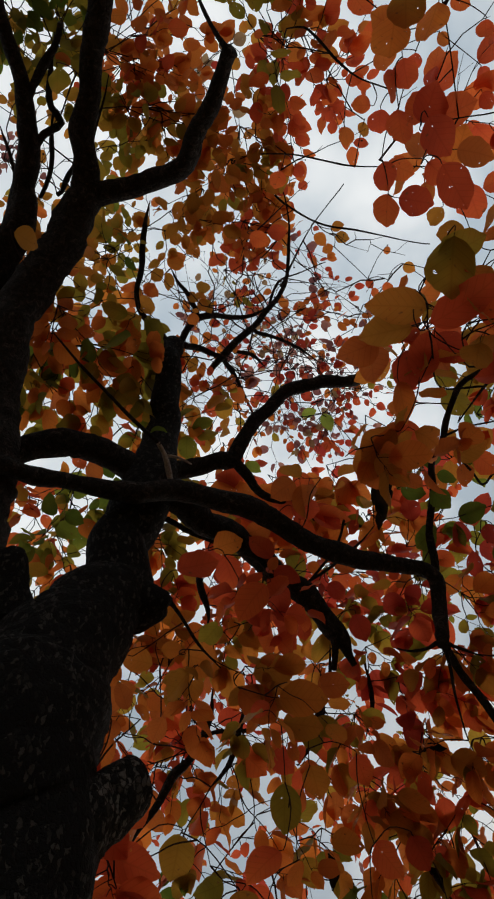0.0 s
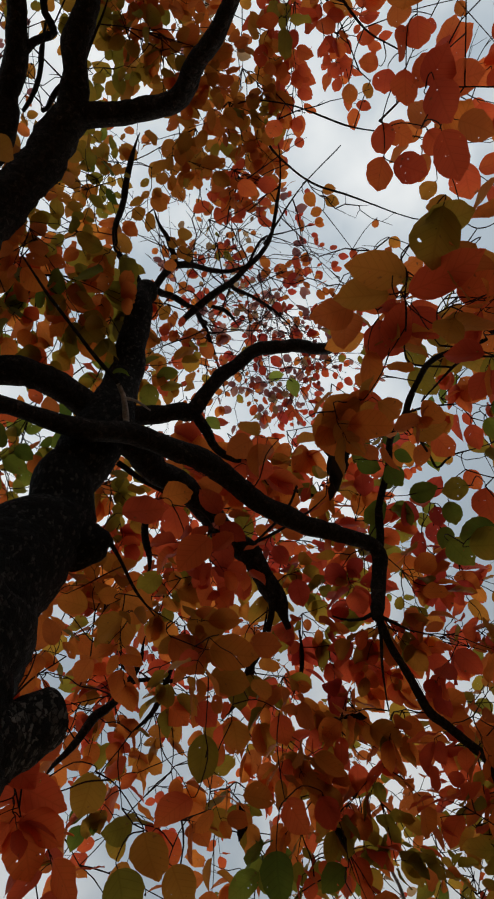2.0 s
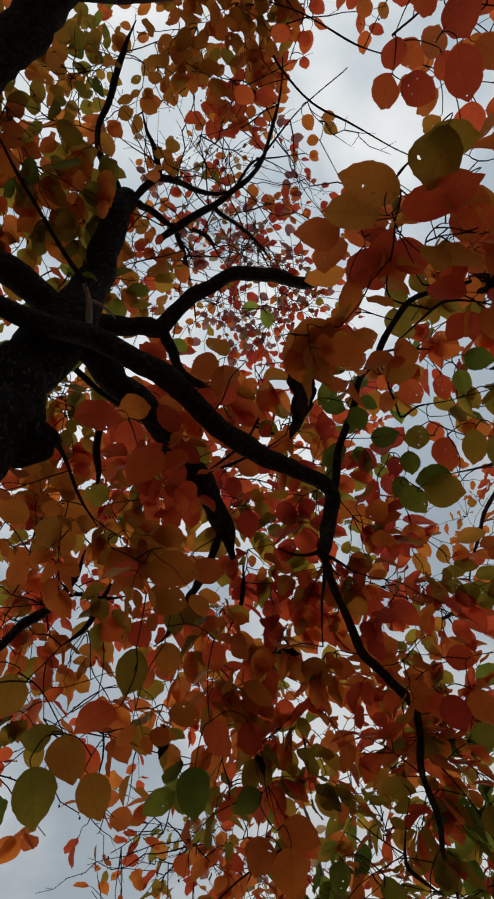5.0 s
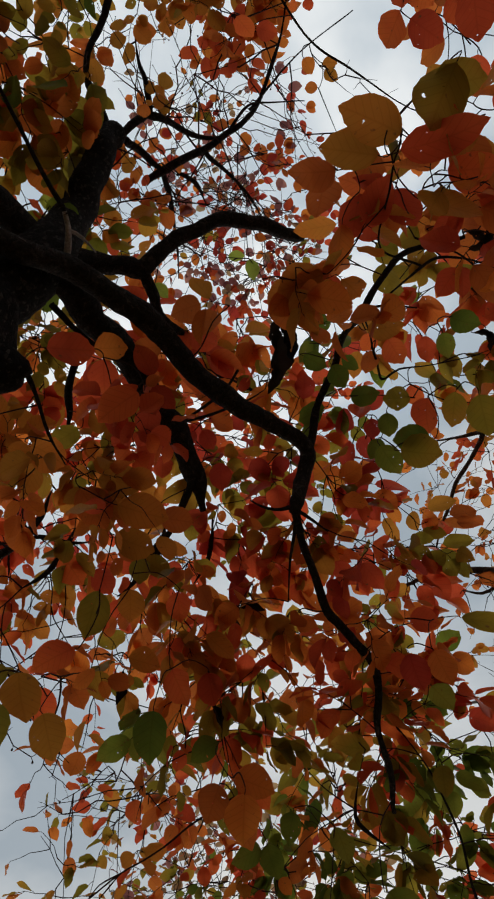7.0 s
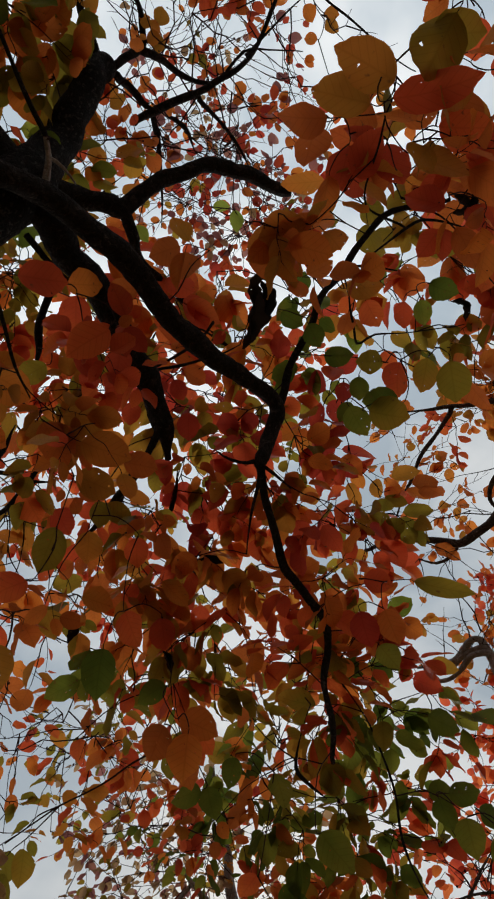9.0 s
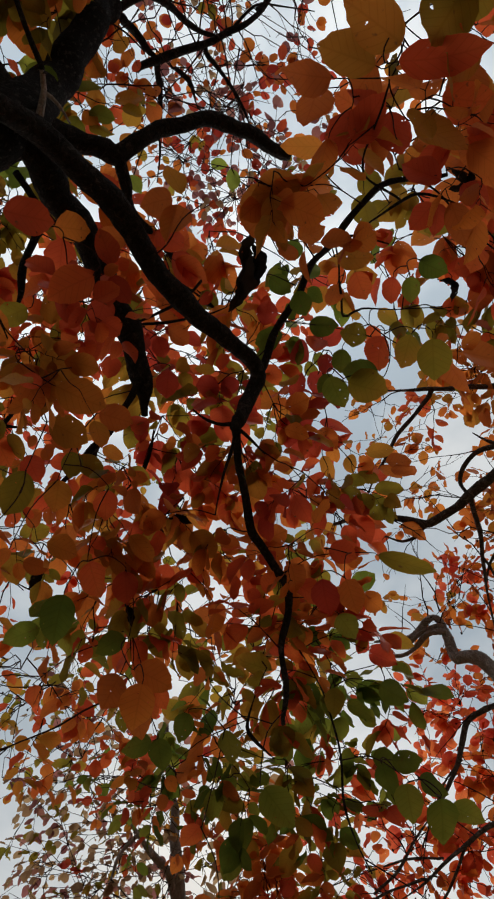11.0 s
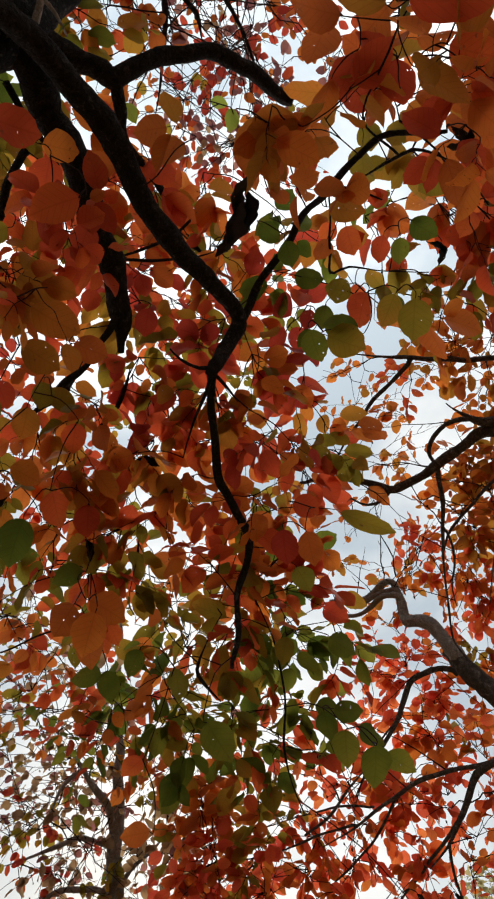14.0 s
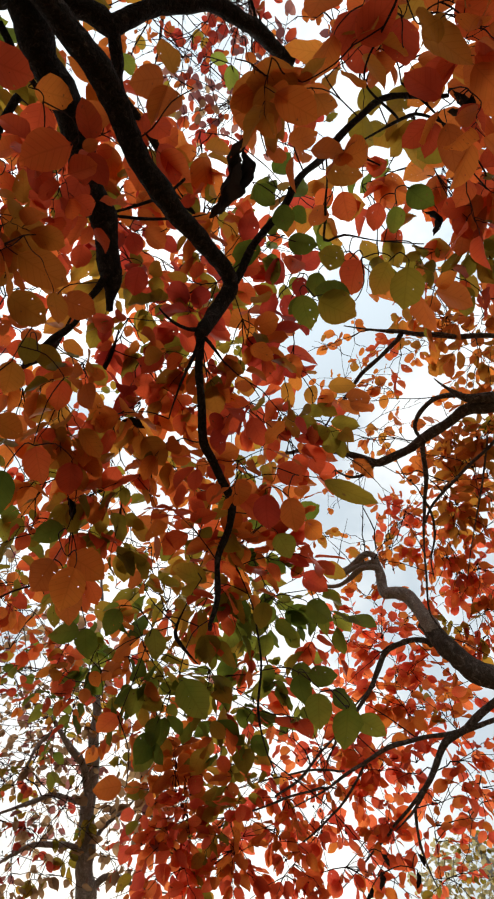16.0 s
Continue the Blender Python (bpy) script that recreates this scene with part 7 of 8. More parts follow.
limb(neighbour, "limb", [(1.844, 0.513, 2.912, 0.0533), (1.680, 0.625, 2.850, 0.0299), (1.542, 0.759, 2.792, 0.0200), (1.509, 0.813, 2.807, 0.0177), (1.493, 0.876, 2.798, 0.0153), (1.460, 0.969, 2.788, 0.0141), (1.435, 1.045, 2.784, 0.0130), (1.403, 1.125, 2.791, 0.0131), (1.331, 1.181, 2.844, 0.0096), (1.260, 1.246, 2.882, 0.0085), (1.213, 1.318, 2.902, 0.0061)], BROWN_BARK)
limb(neighbour, "branch", [(1.517, 0.740, 2.791, 0.0168), (1.476, 0.786, 2.817, 0.0126), (1.437, 0.807, 2.847, 0.0071), (1.389, 0.825, 2.884, 0.0016)], BROWN_BARK, sides=8)
limb(neighbour, "branch", [(1.469, 0.805, 2.838, 0.0085), (1.441, 0.860, 2.866, 0.0075), (1.438, 0.932, 2.860, 0.0075), (1.444, 0.974, 2.835, 0.0075), (1.465, 0.977, 2.791, 0.0064)], BROWN_BARK, sides=8)
limb(neighbour, "branch", [(1.464, 0.974, 2.786, 0.0079), (1.501, 1.028, 2.718, 0.0071), (1.538, 1.098, 2.633, 0.0057), (1.546, 1.132, 2.582, 0.0036), (1.564, 1.169, 2.512, 0.0032), (1.578, 1.199, 2.448, 0.0032), (1.591, 1.234, 2.373, 0.0031), (1.616, 1.239, 2.328, 0.0028), (1.650, 1.238, 2.269, 0.0014)], BROWN_BARK, sides=7)
limb(neighbour, "branch", [(1.532, 1.085, 2.648, 0.0043), (1.571, 1.104, 2.607, 0.0036), (1.589, 1.131, 2.563, 0.0036), (1.599, 1.172, 2.519, 0.0029), (1.620, 1.201, 2.463, 0.0014)], BROWN_BARK, sides=7)
limb(neighbour, "branch", [(1.614, 0.740, 2.777, 0.0065), (1.609, 0.864, 2.736, 0.0054), (1.591, 0.978, 2.701, 0.0054), (1.573, 1.087, 2.658, 0.0043), (1.578, 1.147, 2.611, 0.0022)], BROWN_BARK, sides=8)
limb(neighbour, "branch", [(1.404, 1.128, 2.788, 0.0054), (1.400, 1.177, 2.784, 0.0054), (1.375, 1.213, 2.784, 0.0043), (1.331, 1.233, 2.810, 0.0022)], BROWN_BARK, sides=8)
limb(neighbour, "branch", [(1.716, 0.518, 2.942, 0.0016), (1.550, 0.655, 3.026, 0.0077), (1.470, 0.736, 3.076, 0.0091), (1.361, 0.843, 3.129, 0.0080), (1.291, 0.898, 3.160, 0.0043), (1.217, 0.950, 3.190, 0.0016)], BROWN_BARK, sides=8)
limb(neighbour, "branch", [(1.362, 0.845, 3.127, 0.0080), (1.349, 0.934, 3.106, 0.0074), (1.330, 1.018, 3.086, 0.0069), (1.328, 1.100, 3.049, 0.0057), (1.318, 1.206, 2.999, 0.0034), (1.319, 1.299, 2.940, 0.0016)], BROWN_BARK, sides=8)
limb(neighbour, "limb", [(1.868, 1.022, 2.007, 0.0511), (1.787, 1.126, 2.103, 0.0378), (1.722, 1.194, 2.172, 0.0322), (1.678, 1.231, 2.221, 0.0308), (1.644, 1.256, 2.282, 0.0295), (1.630, 1.275, 2.332, 0.0270), (1.624, 1.288, 2.372, 0.0258)], BROWN_BARK)
limb(neighbour, "branch", [(1.630, 1.275, 2.332, 0.0242), (1.620, 1.287, 2.380, 0.0244), (1.616, 1.294, 2.422, 0.0239), (1.603, 1.302, 2.454, 0.0211), (1.587, 1.322, 2.477, 0.0183), (1.576, 1.346, 2.487, 0.0177), (1.572, 1.351, 2.510, 0.0170), (1.564, 1.346, 2.544, 0.0156), (1.554, 1.341, 2.580, 0.0149), (1.551, 1.336, 2.607, 0.0128), (1.537, 1.340, 2.620, 0.0105), (1.527, 1.366, 2.627, 0.0106), (1.515, 1.408, 2.620, 0.0106), (1.500, 1.448, 2.618, 0.0084), (1.475, 1.484, 2.629, 0.0069), (1.439, 1.532, 2.638, 0.0038)], PALE_BARK, sides=10, step=0.010)
limb(neighbour, "branch", [(1.551, 1.340, 2.566, 0.0104), (1.542, 1.362, 2.576, 0.0105), (1.533, 1.402, 2.586, 0.0098), (1.525, 1.452, 2.584, 0.0091), (1.504, 1.496, 2.582, 0.0069), (1.479, 1.534, 2.591, 0.0061), (1.453, 1.570, 2.601, 0.0031)], PALE_BARK, sides=10, step=0.010)
limb(neighbour, "branch", [(1.545, 1.346, 2.597, 0.0067), (1.536, 1.378, 2.605, 0.0090), (1.524, 1.412, 2.606, 0.0091), (1.517, 1.448, 2.598, 0.0076), (1.500, 1.487, 2.597, 0.0046)], PALE_BARK, sides=8)
limb(neighbour, "branch", [(1.636, 1.295, 2.297, 0.0078), (1.613, 1.324, 2.327, 0.0086), (1.588, 1.353, 2.335, 0.0086), (1.566, 1.390, 2.327, 0.0086), (1.556, 1.414, 2.312, 0.0093), (1.554, 1.440, 2.280, 0.0079), (1.550, 1.471, 2.245, 0.0071), (1.539, 1.508, 2.208, 0.0064), (1.524, 1.543, 2.177, 0.0050), (1.510, 1.571, 2.156, 0.0029)], BROWN_BARK, sides=8, step=0.012)
limb(neighbour, "branch", [(1.818, 1.008, 2.161, 0.0016), (1.756, 1.166, 2.129, 0.0094), (1.721, 1.249, 2.101, 0.0104), (1.706, 1.320, 2.076, 0.0105), (1.686, 1.409, 2.047, 0.0096), (1.682, 1.485, 1.981, 0.0075), (1.674, 1.538, 1.938, 0.0041), (1.638, 1.597, 1.895, 0.0016)], BROWN_BARK, sides=8)
limb(neighbour, "branch", [(1.789, 1.137, 2.084, 0.0083), (1.732, 1.246, 2.078, 0.0073), (1.694, 1.342, 2.070, 0.0074), (1.655, 1.430, 2.084, 0.0064), (1.606, 1.517, 2.089, 0.0064), (1.570, 1.605, 2.067, 0.0054), (1.504, 1.695, 2.019, 0.0033), (1.434, 1.774, 1.984, 0.0016)], BROWN_BARK, sides=8)
limb(neighbour, "branch", [(1.517, 1.623, 2.146, 0.0016), (1.485, 1.673, 2.111, 0.0033), (1.441, 1.742, 2.050, 0.0043), (1.394, 1.796, 2.016, 0.0033)], BROWN_BARK, sides=8)
limb(neighbour, "branch", [(1.581, 1.594, 2.065, 0.0043), (1.592, 1.725, 1.999, 0.0039), (1.596, 1.898, 1.955, 0.0027), (1.590, 2.070, 1.904, 0.0016)], BROWN_BARK, sides=8)
limb(neighbour, "branch", [(1.694, 1.494, 1.985, 0.0054), (1.705, 1.624, 1.936, 0.0045), (1.746, 1.824, 1.886, 0.0027), (1.735, 1.959, 1.827, 0.0016)], BROWN_BARK, sides=8)
limb(neighbour, "branch", [(1.504, 1.695, 2.019, 0.0043), (1.467, 1.831, 2.030, 0.0034), (1.408, 1.984, 2.017, 0.0026), (1.355, 2.124, 1.996, 0.0016)], BROWN_BARK, sides=8)
limb(neighbour, "branch", [(1.674, 1.538, 1.938, 0.0043), (1.768, 1.630, 1.870, 0.0034), (1.879, 1.695, 1.792, 0.0016)], BROWN_BARK, sides=8)
limb(neighbour, "branch", [(1.537, 1.647, 2.054, 0.0033), (1.514, 1.765, 2.089, 0.0034), (1.470, 1.904, 2.103, 0.0022), (1.416, 2.044, 2.107, 0.0016)], BROWN_BARK, sides=8)
limb(neighbour, "branch", [(1.595, 0.842, 2.760, 0.0033), (1.642, 0.950, 2.654, 0.0033), (1.674, 1.060, 2.544, 0.0020), (1.694, 1.140, 2.453, 0.0016)], BROWN_BARK, sides=8)
limb(neighbour, "branch", [(1.552, 1.470, 2.236, 0.0032), (1.545, 1.557, 2.210, 0.0033), (1.570, 1.678, 2.157, 0.0028), (1.575, 1.749, 2.116, 0.0023)], BROWN_BARK, sides=8)
clump(neighbour, 1.60, 1.91, 1.93, 0.103, 9, 0.046, "EAR", hang=0.5)
clump(neighbour, 1.38, 2.00, 2.03, 0.121, 48, 0.053, "EAO", hang=0.5)
clump(neighbour, 1.50, 1.93, 2.13, 0.103, 29, 0.046, "OARE", hang=0.5)
clump(neighbour, 1.62, 1.86, 1.99, 0.122, 25, 0.048, "EER", hang=0.5)
clump(neighbour, 1.94, 1.68, 1.82, 0.127, 27, 0.039, "OARE", hang=0.5)
clump(neighbour, 1.61, 1.81, 2.14, 0.122, 22, 0.048, "EAR", hang=0.5)
clump(neighbour, 1.62, 1.81, 2.19, 0.083, 13, 0.043, "EAR", hang=0.5)
clump(neighbour, 1.68, 1.85, 1.87, 0.123, 32, 0.046, "EAR", hang=0.5)
clump(neighbour, 1.66, 1.74, 2.21, 0.103, 22, 0.046, "EER", hang=0.5)
clump(neighbour, 1.67, 1.81, 2.08, 0.103, 21, 0.043, "EAR", hang=0.5)
clump(neighbour, 1.80, 1.78, 1.83, 0.104, 23, 0.041, "EER", hang=0.5)
clump(neighbour, 1.44, 2.04, 1.95, 0.103, 24, 0.046, "EAR", hang=0.5)
clump(neighbour, 1.41, 2.05, 1.92, 0.122, 62, 0.048, "EAR", hang=0.5)
clump(neighbour, 1.54, 1.92, 2.05, 0.103, 23, 0.046, "EAR", hang=0.5)
clump(neighbour, 1.51, 1.95, 1.99, 0.122, 38, 0.048, "EAR", hang=0.5)
clump(neighbour, 1.72, 1.76, 2.02, 0.103, 15, 0.046, "EER", hang=0.5)
clump(neighbour, 1.77, 1.72, 2.10, 0.104, 28, 0.041, "EER", hang=0.5)
clump(neighbour, 1.71, 1.68, 2.13, 0.122, 40, 0.050, "EAR", hang=0.5)
clump(neighbour, 1.77, 1.73, 1.94, 0.123, 31, 0.046, "EAR", hang=0.5)
clump(neighbour, 1.26, 2.14, 2.02, 0.103, 39, 0.046, "EAR", hang=0.5)
clump(neighbour, 1.27, 2.06, 2.02, 0.100, 44, 0.055, "EAR", hang=0.5)
clump(neighbour, 1.27, 2.12, 1.94, 0.122, 59, 0.050, "EAO", hang=0.5)
clump(neighbour, 1.23, 2.08, 2.10, 0.101, 28, 0.053, "AO", hang=0.5)
clump(neighbour, 1.28, 2.07, 2.12, 0.082, 26, 0.048, "AO", hang=0.5)
clump(neighbour, 1.55, 1.97, 1.87, 0.123, 38, 0.046, "ERA", hang=0.5)
clump(neighbour, 1.58, 0.72, 3.09, 0.082, 33, 0.054, "YA", hang=0.5)
clump(neighbour, 1.63, 0.79, 3.08, 0.083, 31, 0.048, "YA", hang=0.5)
clump(neighbour, 1.68, 0.78, 3.03, 0.083, 23, 0.048, "YA", hang=0.5)
clump(neighbour, 1.57, 0.65, 3.16, 0.083, 31, 0.048, "YA", hang=0.5)
clump(neighbour, 1.53, 0.72, 3.18, 0.083, 30, 0.048, "YA", hang=0.5)
clump(neighbour, 1.48, 0.72, 3.18, 0.123, 45, 0.054, "YA", hang=0.5)
clump(neighbour, 1.22, 2.07, 2.21, 0.082, 32, 0.048, "A", hang=0.5)
clump(neighbour, 1.27, 2.04, 2.23, 0.102, 20, 0.048, "OA", hang=0.5)
clump(neighbour, 1.22, 2.23, 1.92, 0.104, 19, 0.041, "EAR", hang=0.5)
clump(neighbour, 1.54, 0.84, 3.20, 0.085, 18, 0.046, "YA", hang=0.5)
clump(neighbour, 1.46, 0.92, 3.17, 0.104, 23, 0.048, "YAR", hang=0.5)
clump(neighbour, 1.50, 1.83, 2.22, 0.101, 14, 0.053, "GRE", hang=0.5)
clump(neighbour, 1.35, 1.94, 2.15, 0.099, 29, 0.057, "AO", hang=0.5)
clump(neighbour, 1.88, 1.65, 1.94, 0.125, 32, 0.041, "EAR", hang=0.5)
clump(neighbour, 1.80, 1.59, 2.09, 0.101, 28, 0.050, "EER", hang=0.5)
clump(neighbour, 1.90, 1.51, 2.08, 0.123, 35, 0.046, "EAR", hang=0.5)
clump(neighbour, 2.00, 1.50, 2.08, 0.085, 19, 0.039, "EAR", hang=0.5)
clump(neighbour, 1.95, 1.51, 1.97, 0.103, 27, 0.043, "EAR", hang=0.5)
clump(neighbour, 1.87, 1.48, 2.20, 0.103, 28, 0.046, "AREO", hang=0.5)
clump(neighbour, 1.85, 1.54, 2.25, 0.083, 25, 0.041, "EER", hang=0.5)
clump(neighbour, 1.77, 1.56, 2.25, 0.102, 33, 0.048, "EAR", hang=0.5)
clump(neighbour, 1.78, 1.57, 2.33, 0.083, 30, 0.041, "EER", hang=0.5)
clump(neighbour, 1.79, 1.50, 2.34, 0.103, 37, 0.046, "EAR", hang=0.5)
clump(neighbour, 1.70, 1.63, 2.32, 0.082, 24, 0.046, "EER", hang=0.5)
clump(neighbour, 1.94, 1.45, 2.30, 0.085, 19, 0.039, "EER", hang=0.5)
clump(neighbour, 1.70, 1.57, 2.44, 0.103, 37, 0.043, "EER", hang=0.5)
clump(neighbour, 1.70, 1.54, 2.51, 0.083, 24, 0.041, "EER", hang=0.5)
clump(neighbour, 1.66, 1.58, 2.52, 0.083, 17, 0.041, "EER", hang=0.5)
clump(neighbour, 1.65, 1.64, 2.46, 0.083, 20, 0.041, "EER", hang=0.5)
clump(neighbour, 1.77, 1.47, 2.49, 0.104, 32, 0.041, "EAR", hang=0.5)
clump(neighbour, 1.67, 1.51, 2.59, 0.083, 14, 0.048, "YA", hang=0.5)
clump(neighbour, 1.66, 1.44, 2.67, 0.083, 11, 0.048, "YA", hang=0.5)
clump(neighbour, 1.75, 1.41, 2.75, 0.065, 14, 0.044, "AY", hang=0.5)
clump(neighbour, 1.69, 1.33, 2.73, 0.104, 32, 0.041, "AE", hang=0.5)
clump(neighbour, 1.70, 1.25, 2.78, 0.083, 18, 0.041, "AE", hang=0.5)
clump(neighbour, 1.67, 1.26, 2.80, 0.083, 25, 0.041, "AE", hang=0.5)
clump(neighbour, 1.72, 1.14, 2.81, 0.103, 31, 0.051, "YA", hang=0.5)
clump(neighbour, 1.77, 1.11, 2.76, 0.083, 29, 0.051, "AY", hang=0.5)
clump(neighbour, 1.82, 1.05, 2.74, 0.103, 39, 0.051, "ARY", hang=0.5)
clump(neighbour, 1.84, 1.11, 2.66, 0.103, 39, 0.043, "AE", hang=0.5)
clump(neighbour, 1.80, 1.18, 2.70, 0.104, 32, 0.041, "AE", hang=0.5)
clump(neighbour, 1.77, 1.25, 2.66, 0.124, 49, 0.043, "AE", hang=0.5)
clump(neighbour, 1.81, 1.28, 2.60, 0.083, 24, 0.041, "AE", hang=0.5)
clump(neighbour, 1.86, 1.25, 2.53, 0.103, 40, 0.043, "EER", hang=0.5)
clump(neighbour, 1.91, 1.23, 2.46, 0.103, 30, 0.043, "EER", hang=0.5)
clump(neighbour, 1.90, 1.22, 2.46, 0.082, 19, 0.046, "OA", hang=0.5)
clump(neighbour, 1.94, 1.28, 2.40, 0.083, 23, 0.041, "EAR", hang=0.5)
clump(neighbour, 1.86, 1.17, 2.59, 0.124, 54, 0.043, "AE", hang=0.5)
clump(neighbour, 1.80, 0.98, 2.80, 0.083, 34, 0.051, "YA", hang=0.5)
clump(neighbour, 1.72, 1.03, 2.83, 0.103, 36, 0.054, "YA", hang=0.5)
clump(neighbour, 1.74, 0.97, 2.87, 0.083, 30, 0.051, "YA", hang=0.5)
clump(neighbour, 1.73, 0.91, 2.89, 0.103, 30, 0.054, "YAO", hang=0.5)
clump(neighbour, 1.73, 0.87, 2.92, 0.083, 30, 0.051, "YOA", hang=0.5)
clump(neighbour, 1.74, 1.06, 2.92, 0.085, 16, 0.046, "YA", hang=0.5)
clump(neighbour, 1.85, 1.32, 2.41, 0.102, 33, 0.048, "AO", hang=0.5)
clump(neighbour, 1.68, 0.96, 2.97, 0.083, 21, 0.048, "YA", hang=0.5)
clump(neighbour, 1.72, 1.74, 2.52, 0.088, 16, 0.035, "EER", hang=0.5)
clump(neighbour, 1.55, 1.05, 3.16, 0.087, 8, 0.044, "YA")
clump(neighbour, 1.55, 1.16, 3.06, 0.106, 15, 0.046, "YA", hang=0.5)
clump(neighbour, 1.56, 1.20, 3.05, 0.087, 12, 0.044, "YA")
clump(neighbour, 1.45, 1.17, 3.11, 0.106, 10, 0.046, "YA")
clump(neighbour, 1.42, 1.17, 3.20, 0.087, 6, 0.044, "YA")
clump(neighbour, 1.46, 1.17, 3.31, 0.090, 9, 0.038, "YA", hang=0.5)
clump(neighbour, 1.51, 1.07, 3.31, 0.067, 7, 0.038, "YA", hang=0.5)
clump(neighbour, 1.40, 1.04, 3.34, 0.110, 11, 0.041, "YA", hang=0.5)
clump(neighbour, 1.36, 1.08, 3.36, 0.066, 5, 0.041, "YA", hang=0.5)
clump(neighbour, 1.67, 1.52, 2.83, 0.066, 7, 0.041, "YA", hang=0.5)
clump(neighbour, 1.55, 1.55, 2.85, 0.065, 7, 0.044, "YA", hang=0.5)
clump(neighbour, 1.09, 2.13, 2.27, 0.102, 18, 0.048, "A", hang=0.5)
clump(neighbour, 1.11, 2.02, 2.38, 0.101, 17, 0.053, "OA", hang=0.5)
clump(neighbour, 1.47, 1.39, 2.94, 0.106, 6, 0.039, "A")
clump(neighbour, 2.05, 1.82, 1.91, 0.142, 7, 0.047, "ER", hang=0.5)
clump(neighbour, 2.06, 1.74, 2.07, 0.142, 7, 0.047, "ER", hang=0.5)
clump(neighbour, 1.94, 1.85, 2.18, 0.142, 6, 0.047, "EER", hang=0.5)
clump(neighbour, 1.93, 1.80, 2.29, 0.142, 6, 0.047, "EA", hang=0.5)
clump(neighbour, 2.05, 1.66, 2.27, 0.142, 7, 0.047, "ER", hang=0.5)
clump(neighbour, 1.80, 1.89, 2.40, 0.142, 4, 0.047, "E", hang=0.5)
clump(neighbour, 1.81, 1.98, 2.19, 0.142, 4, 0.047, "E", hang=0.5)
clump(neighbour, 1.78, 2.06, 2.05, 0.142, 4, 0.047, "ER", hang=0.5)
clump(neighbour, 1.92, 1.93, 2.01, 0.142, 6, 0.047, "EA", hang=0.5)
clump(neighbour, 1.66, 2.12, 2.20, 0.142, 6, 0.047, "E", hang=0.5)
clump(neighbour, 1.63, 2.07, 2.36, 0.142, 6, 0.047, "E", hang=0.5)
clump(neighbour, 1.58, 2.24, 2.03, 0.142, 9, 0.047, "E", hang=0.5)
clump(neighbour, 1.38, 2.36, 2.07, 0.142, 12, 0.047, "E", hang=0.5)
clump(neighbour, 1.43, 2.26, 2.26, 0.142, 10, 0.047, "E", hang=0.5)
clump(neighbour, 1.37, 2.21, 2.45, 0.142, 5, 0.047, "EER", hang=0.5)
clump(neighbour, 0.91, 2.17, 2.42, 0.083, 17, 0.043, "ARE", hang=0.5)
clump(neighbour, 0.82, 2.16, 2.48, 0.103, 23, 0.046, "EER", hang=0.5)
bare_twigs(neighbour, 1.33, 1.02, 2.93, 0.169, 7)
bare_twigs(neighbour, 1.48, 1.17, 2.71, 0.150, 7)
bare_twigs(neighbour, 1.44, 1.31, 2.65, 0.131, 7)
bare_twigs(neighbour, 1.46, 1.07, 2.79, 0.150, 4)
bare_twigs(neighbour, 1.42, 1.56, 2.24, 0.108, 4)
bare_twigs(neighbour, 1.49, 1.72, 1.99, 0.150, 6)
bare_twigs(neighbour, 1.71, 1.49, 1.94, 0.150, 4)
bare_twigs(neighbour, 1.71, 1.23, 2.16, 0.072, 3)
finish(neighbour, "small orange and scarlet autumn leaves")

# ---- the slim tree behind ----
slim = Tree("slim_tree", "slim grey-barked tree with small thinning leaves", (1.42, 2.95, 0.0), finer=0.92, fuller=1.15)
limb(slim, "trunk", [(1.62, 3.1, -0.05, 0.09), (1.58, 3.06, 0.4, 0.072), (1.5, 2.98, 1.0, 0.068), (1.442, 2.927, 1.413, 0.0481), (1.369, 2.870, 1.679, 0.0390), (1.293, 2.781, 1.965, 0.0342), (1.265, 2.743, 2.109, 0.0302), (1.244, 2.681, 2.261, 0.0263), (1.199, 2.593, 2.433, 0.0203), (1.147, 2.522, 2.597, 0.0147), (1.103, 2.434, 2.740, 0.0109), (1.064, 2.343, 2.836, 0.0072), (1.017, 2.255, 2.986, 0.0036)], GREY_BARK)
limb(slim, "branch", [(1.240, 2.686, 2.252, 0.0150), (1.182, 2.641, 2.332, 0.0148), (1.112, 2.604, 2.393, 0.0128), (1.037, 2.569, 2.446, 0.0081), (0.975, 2.562, 2.514, 0.0016)], GREY_BARK, sides=8)
limb(slim, "branch", [(1.039, 2.572, 2.439, 0.0072), (0.992, 2.611, 2.389, 0.0072), (0.958, 2.653, 2.310, 0.0040), (0.919, 2.687, 2.250, 0.0016)], GREY_BARK, sides=8)
limb(slim, "branch", [(1.228, 2.694, 2.244, 0.0113), (1.124, 2.694, 2.253, 0.0092), (1.031, 2.696, 2.230, 0.0091), (0.952, 2.693, 2.196, 0.0054), (0.853, 2.733, 2.168, 0.0016)], GREY_BARK, sides=8)
limb(slim, "branch", [(1.261, 2.750, 2.092, 0.0132), (1.165, 2.720, 2.110, 0.0111), (1.077, 2.758, 2.102, 0.0092), (0.994, 2.795, 2.072, 0.0055), (0.918, 2.831, 2.026, 0.0016)], GREY_BARK, sides=8)
